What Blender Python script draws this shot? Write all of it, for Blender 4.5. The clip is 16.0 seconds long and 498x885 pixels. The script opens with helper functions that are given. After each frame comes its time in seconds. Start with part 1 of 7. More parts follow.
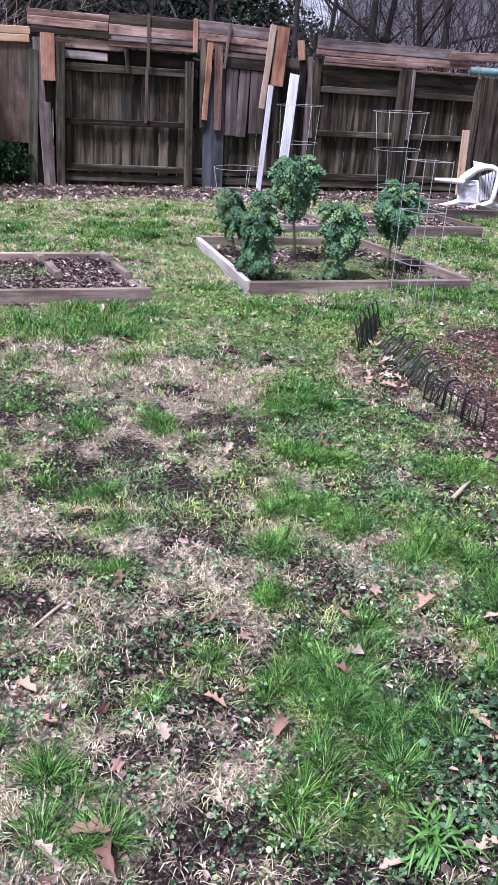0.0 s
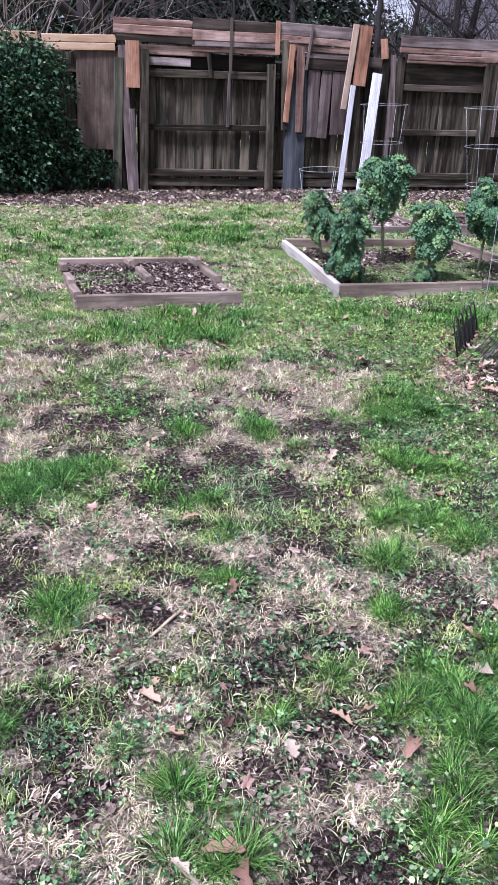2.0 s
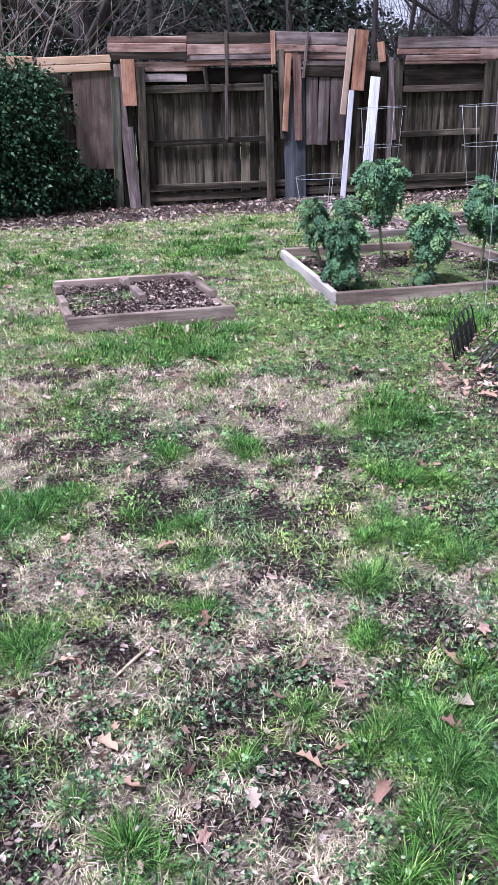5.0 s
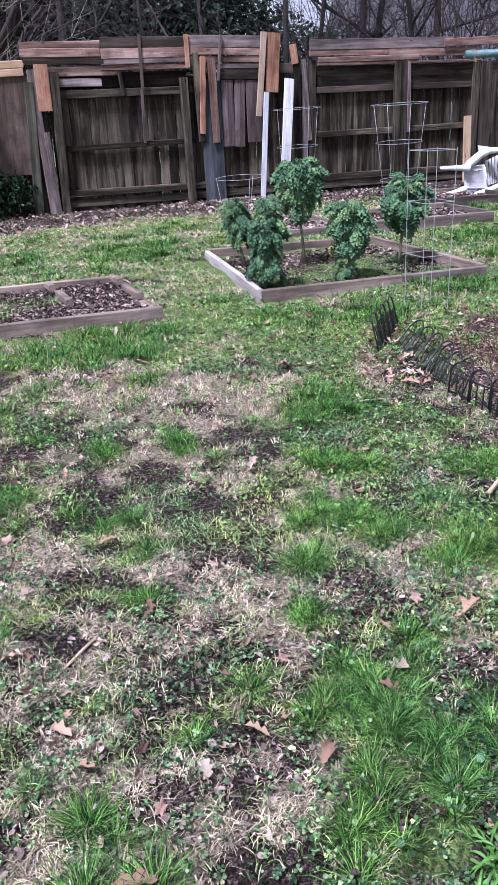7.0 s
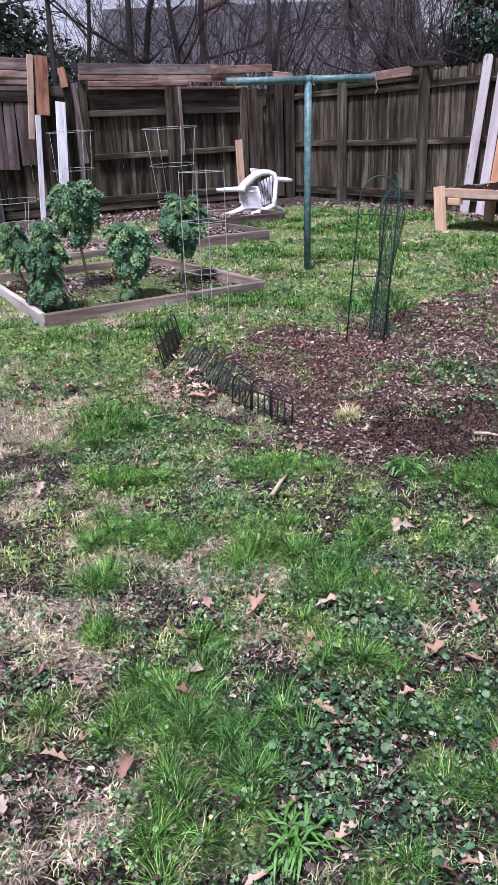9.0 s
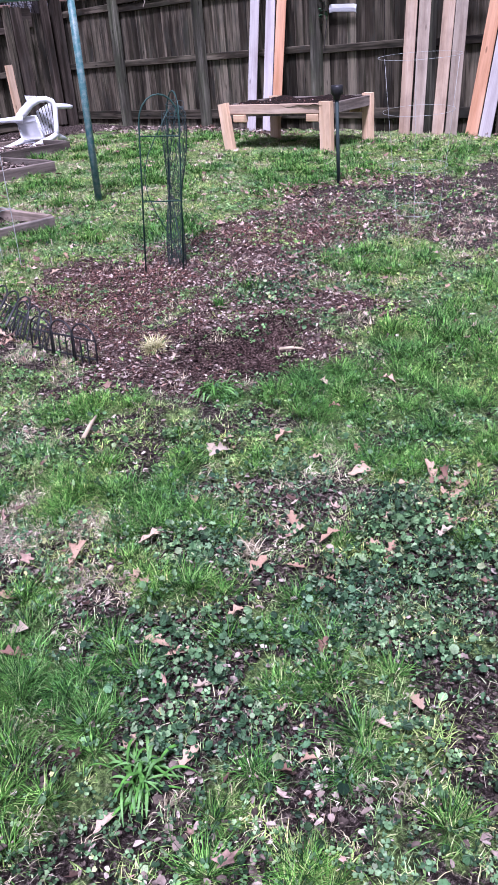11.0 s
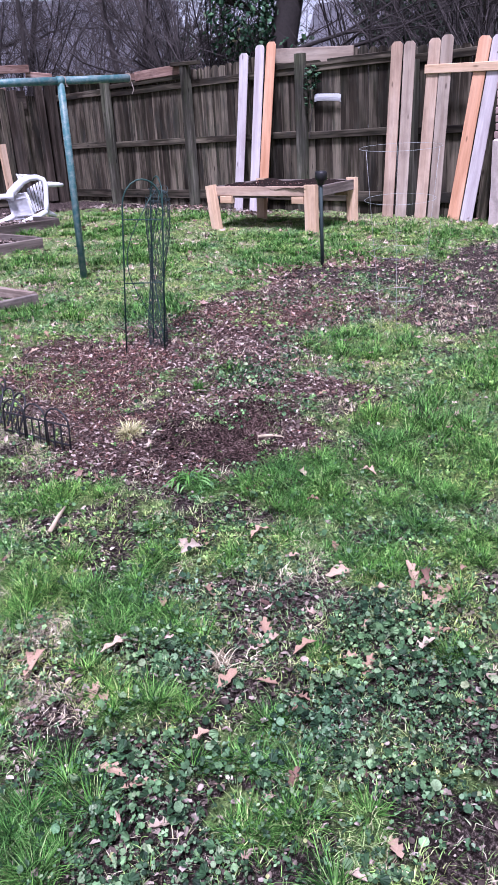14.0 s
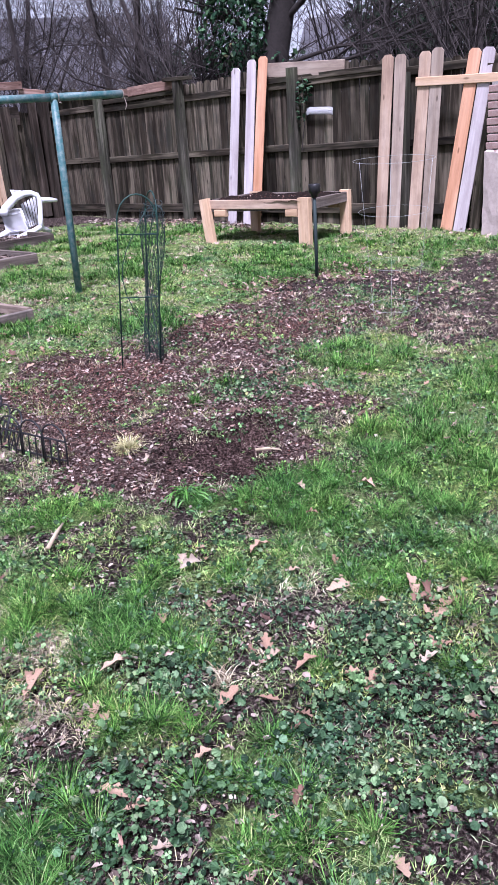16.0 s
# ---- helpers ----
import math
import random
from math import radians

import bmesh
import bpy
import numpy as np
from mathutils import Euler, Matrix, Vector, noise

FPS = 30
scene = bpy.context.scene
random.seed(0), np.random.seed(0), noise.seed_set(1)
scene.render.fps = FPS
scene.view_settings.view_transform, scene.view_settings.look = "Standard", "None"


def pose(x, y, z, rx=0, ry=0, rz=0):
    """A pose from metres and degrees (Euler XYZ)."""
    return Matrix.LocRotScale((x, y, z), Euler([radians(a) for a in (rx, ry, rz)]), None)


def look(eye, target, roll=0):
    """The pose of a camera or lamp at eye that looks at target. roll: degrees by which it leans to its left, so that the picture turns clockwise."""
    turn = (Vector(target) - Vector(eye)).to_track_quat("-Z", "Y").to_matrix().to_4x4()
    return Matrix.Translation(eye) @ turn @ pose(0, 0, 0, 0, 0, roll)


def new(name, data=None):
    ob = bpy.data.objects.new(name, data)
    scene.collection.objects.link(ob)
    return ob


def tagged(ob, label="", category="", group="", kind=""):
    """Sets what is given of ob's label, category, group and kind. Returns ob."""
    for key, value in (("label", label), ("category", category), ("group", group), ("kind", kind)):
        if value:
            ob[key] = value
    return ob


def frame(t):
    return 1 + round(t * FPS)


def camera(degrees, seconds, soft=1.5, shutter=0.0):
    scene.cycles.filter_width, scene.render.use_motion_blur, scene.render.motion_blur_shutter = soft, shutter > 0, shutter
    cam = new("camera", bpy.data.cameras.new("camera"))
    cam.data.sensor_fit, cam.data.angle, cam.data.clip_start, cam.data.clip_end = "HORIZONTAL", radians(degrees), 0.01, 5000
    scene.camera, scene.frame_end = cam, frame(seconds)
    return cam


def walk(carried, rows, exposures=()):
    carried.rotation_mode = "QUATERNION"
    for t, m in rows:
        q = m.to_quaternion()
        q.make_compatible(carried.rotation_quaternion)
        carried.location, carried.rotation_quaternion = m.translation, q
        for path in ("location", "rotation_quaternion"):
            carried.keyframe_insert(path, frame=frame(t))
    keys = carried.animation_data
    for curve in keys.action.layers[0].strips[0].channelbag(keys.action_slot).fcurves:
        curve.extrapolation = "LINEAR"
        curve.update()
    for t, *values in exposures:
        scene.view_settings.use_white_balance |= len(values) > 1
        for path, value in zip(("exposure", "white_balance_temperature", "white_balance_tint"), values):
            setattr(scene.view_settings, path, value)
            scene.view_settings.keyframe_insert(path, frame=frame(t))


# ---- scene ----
cam = camera(34.6, 16.0)
walk(cam, [
    (0, look((-0.127, -0.055, 1.256), (0.589, 1.643, 0.48), 3.8)),
    (0.5, look((-0.158, -0.042, 1.256), (0.522, 1.671, 0.478), 4.5)),
    (1, look((-0.19, -0.017, 1.255), (0.456, 1.705, 0.469), 3.5)),
    (1.5, look((-0.227, 0.012, 1.248), (0.382, 1.742, 0.449), 2.4)),
    (2, look((-0.23, 0.03, 1.248), (0.322, 1.787, 0.468), 2.1)),
    (2.5, look((-0.157, 0.041, 1.246), (0.321, 1.829, 0.487), -0.2)),
    (3, look((-0.098, 0.062, 1.249), (0.353, 1.857, 0.491), -1.7)),
    (3.5, look((-0.058, 0.078, 1.256), (0.391, 1.875, 0.501), -1.8)),
    (4, look((-0.03, 0.085, 1.257), (0.426, 1.881, 0.506), -1.5)),
    (4.2, look((-0.03, 0.084, 1.259), (0.436, 1.879, 0.51), -1.5)),
    (6.3, look((-0.088, 0.032, 1.231), (0.432, 1.798, 0.45), -1.7)),
    (6.5, look((-0.081, 0.012, 1.245), (0.455, 1.776, 0.469), -2.2)),
    (7, look((-0.075, 0.003, 1.245), (0.574, 1.737, 0.487), -2.4)),
    (7.5, look((-0.06, -0.015, 1.246), (0.755, 1.656, 0.51), -1.4)),
    (8, look((-0.05, -0.038, 1.243), (0.87, 1.585, 0.521), -1.1)),
    (8.5, look((-0.04, -0.053, 1.242), (0.952, 1.528, 0.522), -1.4)),
    (9, look((-0.024, -0.065, 1.238), (1.052, 1.457, 0.511), -2.0)),
    (9.5, look((0.002, -0.074, 1.228), (1.196, 1.338, 0.465), -2.6)),
    (10, look((0.033, -0.089, 1.225), (1.35, 1.185, 0.425), -3.3)),
    (10.2, look((0.039, -0.096, 1.224), (1.386, 1.143, 0.418), -3.4)),
    (12.3, look((0.07, -0.046, 1.205), (1.328, 1.128, 0.185), -5.7)),
    (12.5, look((0.078, -0.048, 1.208), (1.34, 1.135, 0.205), -5.8)),
    (13, look((0.109, -0.042, 1.223), (1.437, 1.173, 0.351), -5.5)),
    (13.5, look((0.149, -0.035, 1.242), (1.54, 1.176, 0.468), -4.9)),
    (14, look((0.17, -0.032, 1.247), (1.583, 1.17, 0.499), -3.4)),
    (14.5, look((0.195, -0.033, 1.244), (1.603, 1.177, 0.502), -2.9)),
    (15, look((0.2, -0.031, 1.248), (1.613, 1.183, 0.519), -3.8)),
    (15.5, look((0.187, -0.021, 1.256), (1.611, 1.189, 0.542), -4.1)),
    (16, look((0.175, -0.021, 1.25), (1.603, 1.179, 0.529), -4.0)),
], [(0, 1.58, 5520, 30), (3, 1.65, 5450, 28), (6.5, 1.62, 5390, 28), (7.5, 1.39, 5530, 29), (8.5, 1.32, 5720, 27), (10, 1.62, 5500, 36), (12.5, 1.66, 5300, 37), (13.5, 1.66, 5340, 38), (16, 1.67, 5480, 33)])

# ---- light: a bright overcast afternoon ----
world = bpy.data.worlds.new("overcast_sky")
scene.world = world
world.use_nodes = True
wt = world.node_tree
sky = wt.nodes.new("ShaderNodeTexSky")
sky.sky_type = "NISHITA"
sky.sun_disc = False
sky.sun_elevation = radians(61)
sky.sun_rotation = radians(235)
sky.air_density = 1.0
sky.dust_density = 1.5
pale = wt.nodes.new("ShaderNodeHueSaturation")
pale.inputs["Saturation"].default_value = 0.22
wt.links.new(sky.outputs[0], pale.inputs["Color"])
wt.links.new(pale.outputs[0], wt.nodes["Background"].inputs[0])
wt.nodes["Background"].inputs[1].default_value = 0.05
sun_data = bpy.data.lights.new("sun", "SUN")
sun_data.energy = 2.6
sun_data.angle = radians(10)
sun_data.color = (1.0, 0.98, 0.95)
sun = new("sun", sun_data)
sun.matrix_world = look((-5.0, -3.5, 11.0), (0, 0, 0))

rng = np.random.default_rng(7)


# ---- helpers for building ----
def gz(x, y):
    """Height of the gently rising yard."""
    return 0.0040 * x + 0.0128 * y


def obj(name, me, mat, parent=None, label="", m=None):
    ob = new(name, me)
    if mat and not me.materials:
        me.materials.append(mat)
    if parent:
        ob.parent = parent
    if m is not None:
        ob.matrix_basis = m
    if label:
        tagged(ob, label)
    return ob


def part(name, bm, mat, parent, label="", m=None, smooth=False):
    me = bpy.data.meshes.new(name)
    bm.to_mesh(me)
    bm.free()
    if smooth:
        me.polygons.foreach_set("use_smooth", [True] * len(me.polygons))
    return obj(name, me, mat, parent, label, m)


def thing(name, loc, label, category, group="", kind="", m=None):
    ob = new(name)
    ob.empty_display_size = 0.1
    ob.matrix_basis = m if m is not None else Matrix.Translation(loc)
    return tagged(ob, label, category, group, kind)


def tri_mesh(name, v, f, smooth=True):
    """A mesh from arrays of corners and triangles."""
    v, f = np.asarray(v, np.float32), np.asarray(f, np.int32)
    me = bpy.data.meshes.new(name)
    me.vertices.add(len(v))
    me.vertices.foreach_set("co", v.ravel())
    me.loops.add(f.size)
    me.loops.foreach_set("vertex_index", f.ravel())
    me.polygons.add(len(f))
    me.polygons.foreach_set("loop_start", np.arange(0, f.size, 3, dtype=np.int32))
    me.polygons.foreach_set("use_smooth", np.full(len(f), smooth))
    me.update(calc_edges=True)
    return me


def spread(tv, tf, pos, yaw, tilt, roll, size):
    """Many copies of a small template (corners tv, triangles tf), turned by roll round x, tilt round y... and yaw round z, as arrays."""
    tv, n = np.asarray(tv, float), len(pos)
    p = tv[None] * size[:, None, :]
    c, s = np.cos(tilt)[:, None], np.sin(tilt)[:, None]
    y, z = p[..., 1] * c - p[..., 2] * s, p[..., 1] * s + p[..., 2] * c
    x = p[..., 0]
    c, s = np.cos(roll)[:, None], np.sin(roll)[:, None]
    x, z = x * c + z * s, -x * s + z * c
    c, s = np.cos(yaw)[:, None], np.sin(yaw)[:, None]
    x, y = x * c - y * s, x * s + y * c
    v = np.stack([x, y, z], -1) + pos[:, None, :]
    f = np.asarray(tf)[None] + (np.arange(n) * len(tv))[:, None, None]
    return v.reshape(-1, 3), f.reshape(-1, 3)


def tube(bm, pts, radii, sides=6, caps=True):
    """A tapered tube along points."""
    rings = []
    pts = [Vector(p) for p in pts]
    ref = Vector((0.31, 0.17, 0.93))
    for i, p in enumerate(pts):
        d = (pts[min(i + 1, len(pts) - 1)] - pts[max(i - 1, 0)]).normalized()
        if abs(d.dot(ref)) > 0.95:
            ref = Vector((0.9, 0.4, 0.1))
        u = d.cross(ref).normalized()
        w = d.cross(u)
        r = radii[i] if isinstance(radii, (list, tuple)) else radii
        rings.append([bm.verts.new(p + r * (math.cos(2 * math.pi * k / sides) * u + math.sin(2 * math.pi * k / sides) * w)) for k in range(sides)])
    for a, b in zip(rings, rings[1:]):
        for k in range(sides):
            bm.faces.new((a[k], a[(k + 1) % sides], b[(k + 1) % sides], b[k]))
    if caps:
        bm.faces.new(rings[0][::-1])
        bm.faces.new(rings[-1])
    return bm


def hoop(bm, centre, rx, ry, r, n=28, tilt=(0, 0)):
    pts = [(centre[0] + rx * math.cos(a), centre[1] + ry * math.sin(a), centre[2] + tilt[0] * math.cos(a) + tilt[1] * math.sin(a)) for a in (2 * math.pi * k / n for k in range(n + 1))]
    return tube(bm, pts, r, 5, False)


def plank(w, t, l, top="flat", seed=0, segs=6, ragged=0.0):
    """A board along z with eased edges, slight bow and twist; top: flat, dog (clipped corners), round or point."""
    r = random.Random(seed)
    c = min(t * 0.22, 0.006)
    prof = [(-w / 2 + c, -t / 2), (w / 2 - c, -t / 2), (w / 2, -t / 2 + c), (w / 2, t / 2 - c), (w / 2 - c, t / 2), (-w / 2 + c, t / 2), (-w / 2, t / 2 - c), (-w / 2, -t / 2 + c)]
    zs = [l * k / segs for k in range(segs + 1)]
    if top != "flat":
        zs = zs[:-1] + [l - w * 0.24, l - w * 0.1, l]
    bow, twist = r.uniform(-0.006, 0.006), r.uniform(-0.03, 0.03)
    bm = bmesh.new()
    rings = []
    for z in zs:
        k = 1.0
        if top == "dog" and z > l - w * 0.2:
            k = 1.0 - 0.45 * (z - (l - w * 0.24)) / (w * 0.24)
        elif top == "round" and z > l - w * 0.2:
            k = 0.88 if z < l - 0.001 else 0.55
        elif top == "point" and z > l - w * 0.2:
            k = 0.75 if z < l - 0.001 else 0.3
        a = twist * (z / l - 0.5)
        off = bow * math.sin(math.pi * z / l)
        ring = []
        for x, y in prof:
            e = r.uniform(-1, 1) * (0.0012 + ragged)
            zz = z + (r.uniform(-1, 1) * ragged * 3 if z in (zs[0], zs[-1]) else 0)
            ring.append(bm.verts.new((x * k * math.cos(a) - y * math.sin(a) + e, x * k * math.sin(a) + y * math.cos(a) + off + e * 0.4, zz)))
        rings.append(ring)
    for a, b in zip(rings, rings[1:]):
        for k in range(8):
            bm.faces.new((a[k], a[(k + 1) % 8], b[(k + 1) % 8], b[k]))
    bm.faces.new(rings[0][::-1])
    bm.faces.new(rings[-1])
    return bm


def along(p0, p1, face):
    """The pose of a board from p0 to p1 whose broad side looks to face."""
    p0, z = Vector(p0), (Vector(p1) - Vector(p0)).normalized()
    y = -Vector(face)
    y = (y - y.dot(z) * z).normalized()
    x = y.cross(z)
    return Matrix.Translation(p0) @ Matrix((x, y, z)).transposed().to_4x4()


count = [0]


def board(name, p0, p1, w, t, mat, parent=None, face=(0, -1, 0), label="", top="flat", ragged=0.0):
    count[0] += 1
    return part(name, plank(w, t, (Vector(p1) - Vector(p0)).length, top, count[0], ragged=ragged), mat, parent, label, along(p0, p1, face))


# ---- materials ----
def shader(name, rough=0.85, spec=0.3):
    m = bpy.data.materials.new(name)
    m.use_nodes = True
    nt = m.node_tree
    b = nt.nodes["Principled BSDF"]
    b.inputs["Roughness"].default_value = rough
    b.inputs["Specular IOR Level"].default_value = spec
    return m, nt, b


def node(nt, kind, **inputs):
    n = nt.nodes.new("ShaderNode" + kind)
    for k, v in inputs.items():
        n.inputs[k].default_value = v
    return n


def mapped(nt, scale, kind="Object", shuffle=True):
    """Coordinates stretched by scale, shifted at random for each object."""
    tc = nt.nodes.new("ShaderNodeTexCoord")
    mp = nt.nodes.new("ShaderNodeMapping")
    mp.inputs["Scale"].default_value = scale
    nt.links.new(tc.outputs[kind], mp.inputs["Vector"])
    if shuffle:
        info = nt.nodes.new("ShaderNodeObjectInfo")
        k = node(nt, "Math")
        k.operation = "MULTIPLY"
        k.inputs[1].default_value = 37.0
        nt.links.new(info.outputs["Random"], k.inputs[0])
        nt.links.new(k.outputs[0], mp.inputs["Location"])
    return mp.outputs[0]


def noise_tex(nt, vec, scale, detail=5, rough=0.6):
    n = node(nt, "TexNoise", Scale=scale, Detail=detail, Roughness=rough)
    nt.links.new(vec, n.inputs["Vector"])
    return n.outputs["Fac"]


def ramp(nt, fac, stops):
    r = nt.nodes.new("ShaderNodeValToRGB")
    e = r.color_ramp.elements
    while len(e) < len(stops):
        e.new(0.5)
    for k, (p, c) in zip(e, stops):
        k.position, k.color = p, (*c, 1) if len(c) == 3 else c
    nt.links.new(fac, r.inputs[0])
    return r.outputs[0]


def mix(nt, fac, a, b, how="MIX"):
    m = nt.nodes.new("ShaderNodeMix")
    m.data_type, m.blend_type = "RGBA", how
    for s, v in ((m.inputs[0], fac), (m.inputs[6], a), (m.inputs[7], b)):
        if isinstance(v, (int, float)):
            s.default_value = v
        elif isinstance(v, tuple):
            s.default_value = (*v, 1)
        else:
            nt.links.new(v, s)
    return m.outputs[2]


def bump(nt, b, height, strength=0.4, distance=0.01):
    n = node(nt, "Bump", Strength=strength, Distance=distance)
    nt.links.new(height, n.inputs["Height"])
    nt.links.new(n.outputs[0], b.inputs["Normal"])


def wood(name, dark, mid, light, stain=(0.03, 0.03, 0.025), stained=0.5, green=0.0, rough=0.85, bleached=0.0, tones=(0.62, 1.35), grained=0.75):
    """Sawn timber with grain along z, streaks, water stains and a tone of its own for each board."""
    m, nt, b = shader(name, rough, 0.1)
    fine = noise_tex(nt, mapped(nt, (55, 55, 2.2)), 1.0, 6, 0.7)
    broad = noise_tex(nt, mapped(nt, (9, 9, 0.9)), 1.0, 4, 0.6)
    blot = noise_tex(nt, mapped(nt, (5, 5, 3)), 1.0, 5, 0.65)
    col = ramp(nt, broad, [(0.3, dark), (0.5, mid), (0.72, light)])
    grain = ramp(nt, fine, [(0.3, (0.45, 0.45, 0.45)), (0.6, (1.1, 1.1, 1.1))])
    col = mix(nt, grained, col, grain, "MULTIPLY")
    col = mix(nt, ramp(nt, blot, [(0.48, (0, 0, 0)), (0.7, (stained,) * 3)]), col, stain)
    if bleached:
        streak = noise_tex(nt, mapped(nt, (26, 26, 1.3)), 1.0, 4, 0.6)
        where = noise_tex(nt, mapped(nt, (2.5, 2.5, 1.6)), 1.0, 3, 0.6)
        col = mix(nt, ramp(nt, streak, [(0.46, (0, 0, 0)), (0.62, (1, 1, 1))]), col, mix(nt, ramp(nt, where, [(0.42, (0, 0, 0)), (0.62, (bleached,) * 3)]), col, light))
    if green:
        moss = noise_tex(nt, mapped(nt, (3, 3, 1.2)), 1.0, 5, 0.7)
        col = mix(nt, ramp(nt, moss, [(0.45, (0, 0, 0)), (0.75, (green,) * 3)]), col, (0.07, 0.10, 0.04))
    knot = node(nt, "TexVoronoi", Scale=1.0)
    nt.links.new(mapped(nt, (8, 8, 2.6)), knot.inputs["Vector"])
    col = mix(nt, ramp(nt, knot.outputs["Distance"], [(0.05, (0.75,) * 3), (0.11, (0, 0, 0))]), col, tuple(0.35 * v for v in dark))
    info = nt.nodes.new("ShaderNodeObjectInfo")
    hs = node(nt, "HueSaturation")
    tone = node(nt, "MapRange")
    tone.inputs["To Min"].default_value, tone.inputs["To Max"].default_value = tones
    nt.links.new(info.outputs["Random"], tone.inputs["Value"])
    nt.links.new(tone.outputs[0], hs.inputs["Value"])
    nt.links.new(col, hs.inputs["Color"])
    nt.links.new(hs.outputs[0], b.inputs["Base Color"])
    bump(nt, b, fine, 0.55, 0.004)
    return m


OLD_WOOD = wood("weathered_grey_wood", (0.0095, 0.0073, 0.0054), (0.032, 0.0255, 0.0182), (0.16, 0.131, 0.099), stained=0.85, green=0.14, bleached=0.75)
MOSS_WOOD = wood("mossy_grey_wood", (0.013, 0.012, 0.009), (0.045, 0.041, 0.031), (0.16, 0.148, 0.12), stained=0.6, green=0.32, bleached=0.5)
BLUE_GREY = wood("blue_grey_weathered_wood", (0.05, 0.055, 0.062), (0.115, 0.125, 0.14), (0.21, 0.225, 0.25), stained=0.4)
COPPER_WOOD = wood("weathered_copper_cedar", (0.24, 0.11, 0.07), (0.46, 0.24, 0.15), (0.58, 0.37, 0.27), stain=(0.12, 0.055, 0.04), stained=0.65, rough=0.75, tones=(0.75, 1.2))
DARK_WOOD = wood("dark_weathered_wood", (0.0105, 0.0078, 0.0058), (0.03, 0.0228, 0.0175), (0.10, 0.079, 0.064), stained=0.6, bleached=0.4)
RED_WOOD = wood("reddish_salvaged_wood", (0.07, 0.036, 0.028), (0.27, 0.165, 0.13), (0.54, 0.39, 0.33), stain=(0.045, 0.03, 0.025), stained=0.9, bleached=0.5)
GREY_RED = wood("greyed_cedar_wood", (0.06, 0.045, 0.042), (0.17, 0.13, 0.122), (0.37, 0.305, 0.29), stained=0.65, bleached=0.5)
ORANGE_WOOD = wood("fresh_cedar_wood", (0.46, 0.225, 0.125), (0.60, 0.325, 0.20), (0.69, 0.42, 0.28), stain=(0.38, 0.18, 0.10), stained=0.3, rough=0.7, tones=(0.9, 1.1), grained=0.3)
TAN_RED = wood("knotty_red_cedar", (0.08, 0.045, 0.036), (0.17, 0.105, 0.082), (0.32, 0.215, 0.175), stain=(0.035, 0.02, 0.017), stained=0.7)
TAN_WOOD = wood("tan_pine_wood", (0.42, 0.27, 0.165), (0.58, 0.40, 0.26), (0.68, 0.51, 0.37), stain=(0.22, 0.13, 0.08), stained=0.35, rough=0.75, tones=(0.86, 1.1), grained=0.3)
PALE_WOOD = wood("pale_pinkish_wood", (0.37, 0.32, 0.325), (0.47, 0.42, 0.425), (0.57, 0.53, 0.54), stain=(0.25, 0.2, 0.19), stained=0.35, tones=(0.86, 1.1), grained=0.3)
PINK_WOOD = wood("pinkish_tan_wood", (0.29, 0.20, 0.14), (0.43, 0.31, 0.225), (0.54, 0.42, 0.325), stain=(0.15, 0.1, 0.085), stained=0.45, tones=(0.86, 1.1), grained=0.3)
PINK_GREY = wood("greyish_pink_picket", (0.22, 0.165, 0.128), (0.33, 0.262, 0.208), (0.44, 0.37, 0.305), stain=(0.13, 0.095, 0.08), stained=0.5, tones=(0.85, 1.15), grained=0.3)
BED_WOOD = wood("weathered_bed_timber", (0.12, 0.09, 0.073), (0.25, 0.195, 0.157), (0.43, 0.355, 0.295), stain=(0.06, 0.043, 0.038), stained=0.65)
BED_DARK = wood("dark_bed_timber", (0.06, 0.048, 0.041), (0.14, 0.114, 0.098), (0.27, 0.23, 0.205), stained=0.6)
BED_PALE = wood("bleached_bed_timber", (0.40, 0.35, 0.31), (0.52, 0.47, 0.43), (0.66, 0.62, 0.58), stain=(0.3, 0.25, 0.22), stained=0.4)
WHITE_PAINT = wood("chipped_white_paint", (0.60, 0.60, 0.63), (0.74, 0.74, 0.77), (0.80, 0.80, 0.83), stain=(0.35, 0.33, 0.33), stained=0.4, rough=0.6)
PLY_WOOD = wood("brown_plywood", (0.075, 0.053, 0.043), (0.15, 0.108, 0.087), (0.26, 0.20, 0.165), stain=(0.05, 0.04, 0.035), stained=0.75)


def plain(name, c, rough=0.6, metal=0.0, vary=0.25, scale=30.0, second=None, spec=0.4, amount=0.5):
    """A surface with blotches of wear."""
    m, nt, b = shader(name, rough, spec)
    b.inputs["Metallic"].default_value = metal
    v = mapped(nt, (1, 1, 1))
    n1, n2 = noise_tex(nt, v, scale, 6, 0.7), noise_tex(nt, v, scale * 0.2, 4, 0.6)
    second = second or tuple(max(0.0, k * (1 - 2 * vary)) for k in c)
    col = mix(nt, ramp(nt, n1, [(0.42, (0, 0, 0)), (0.68, (amount,) * 3)]), c, second)
    col = mix(nt, vary, col, ramp(nt, n2, [(0.3, (0.55,) * 3), (0.7, (1.1,) * 3)]), "MULTIPLY")
    nt.links.new(col, b.inputs["Base Color"])
    bump(nt, b, n1, 0.25, 0.002)
    return m


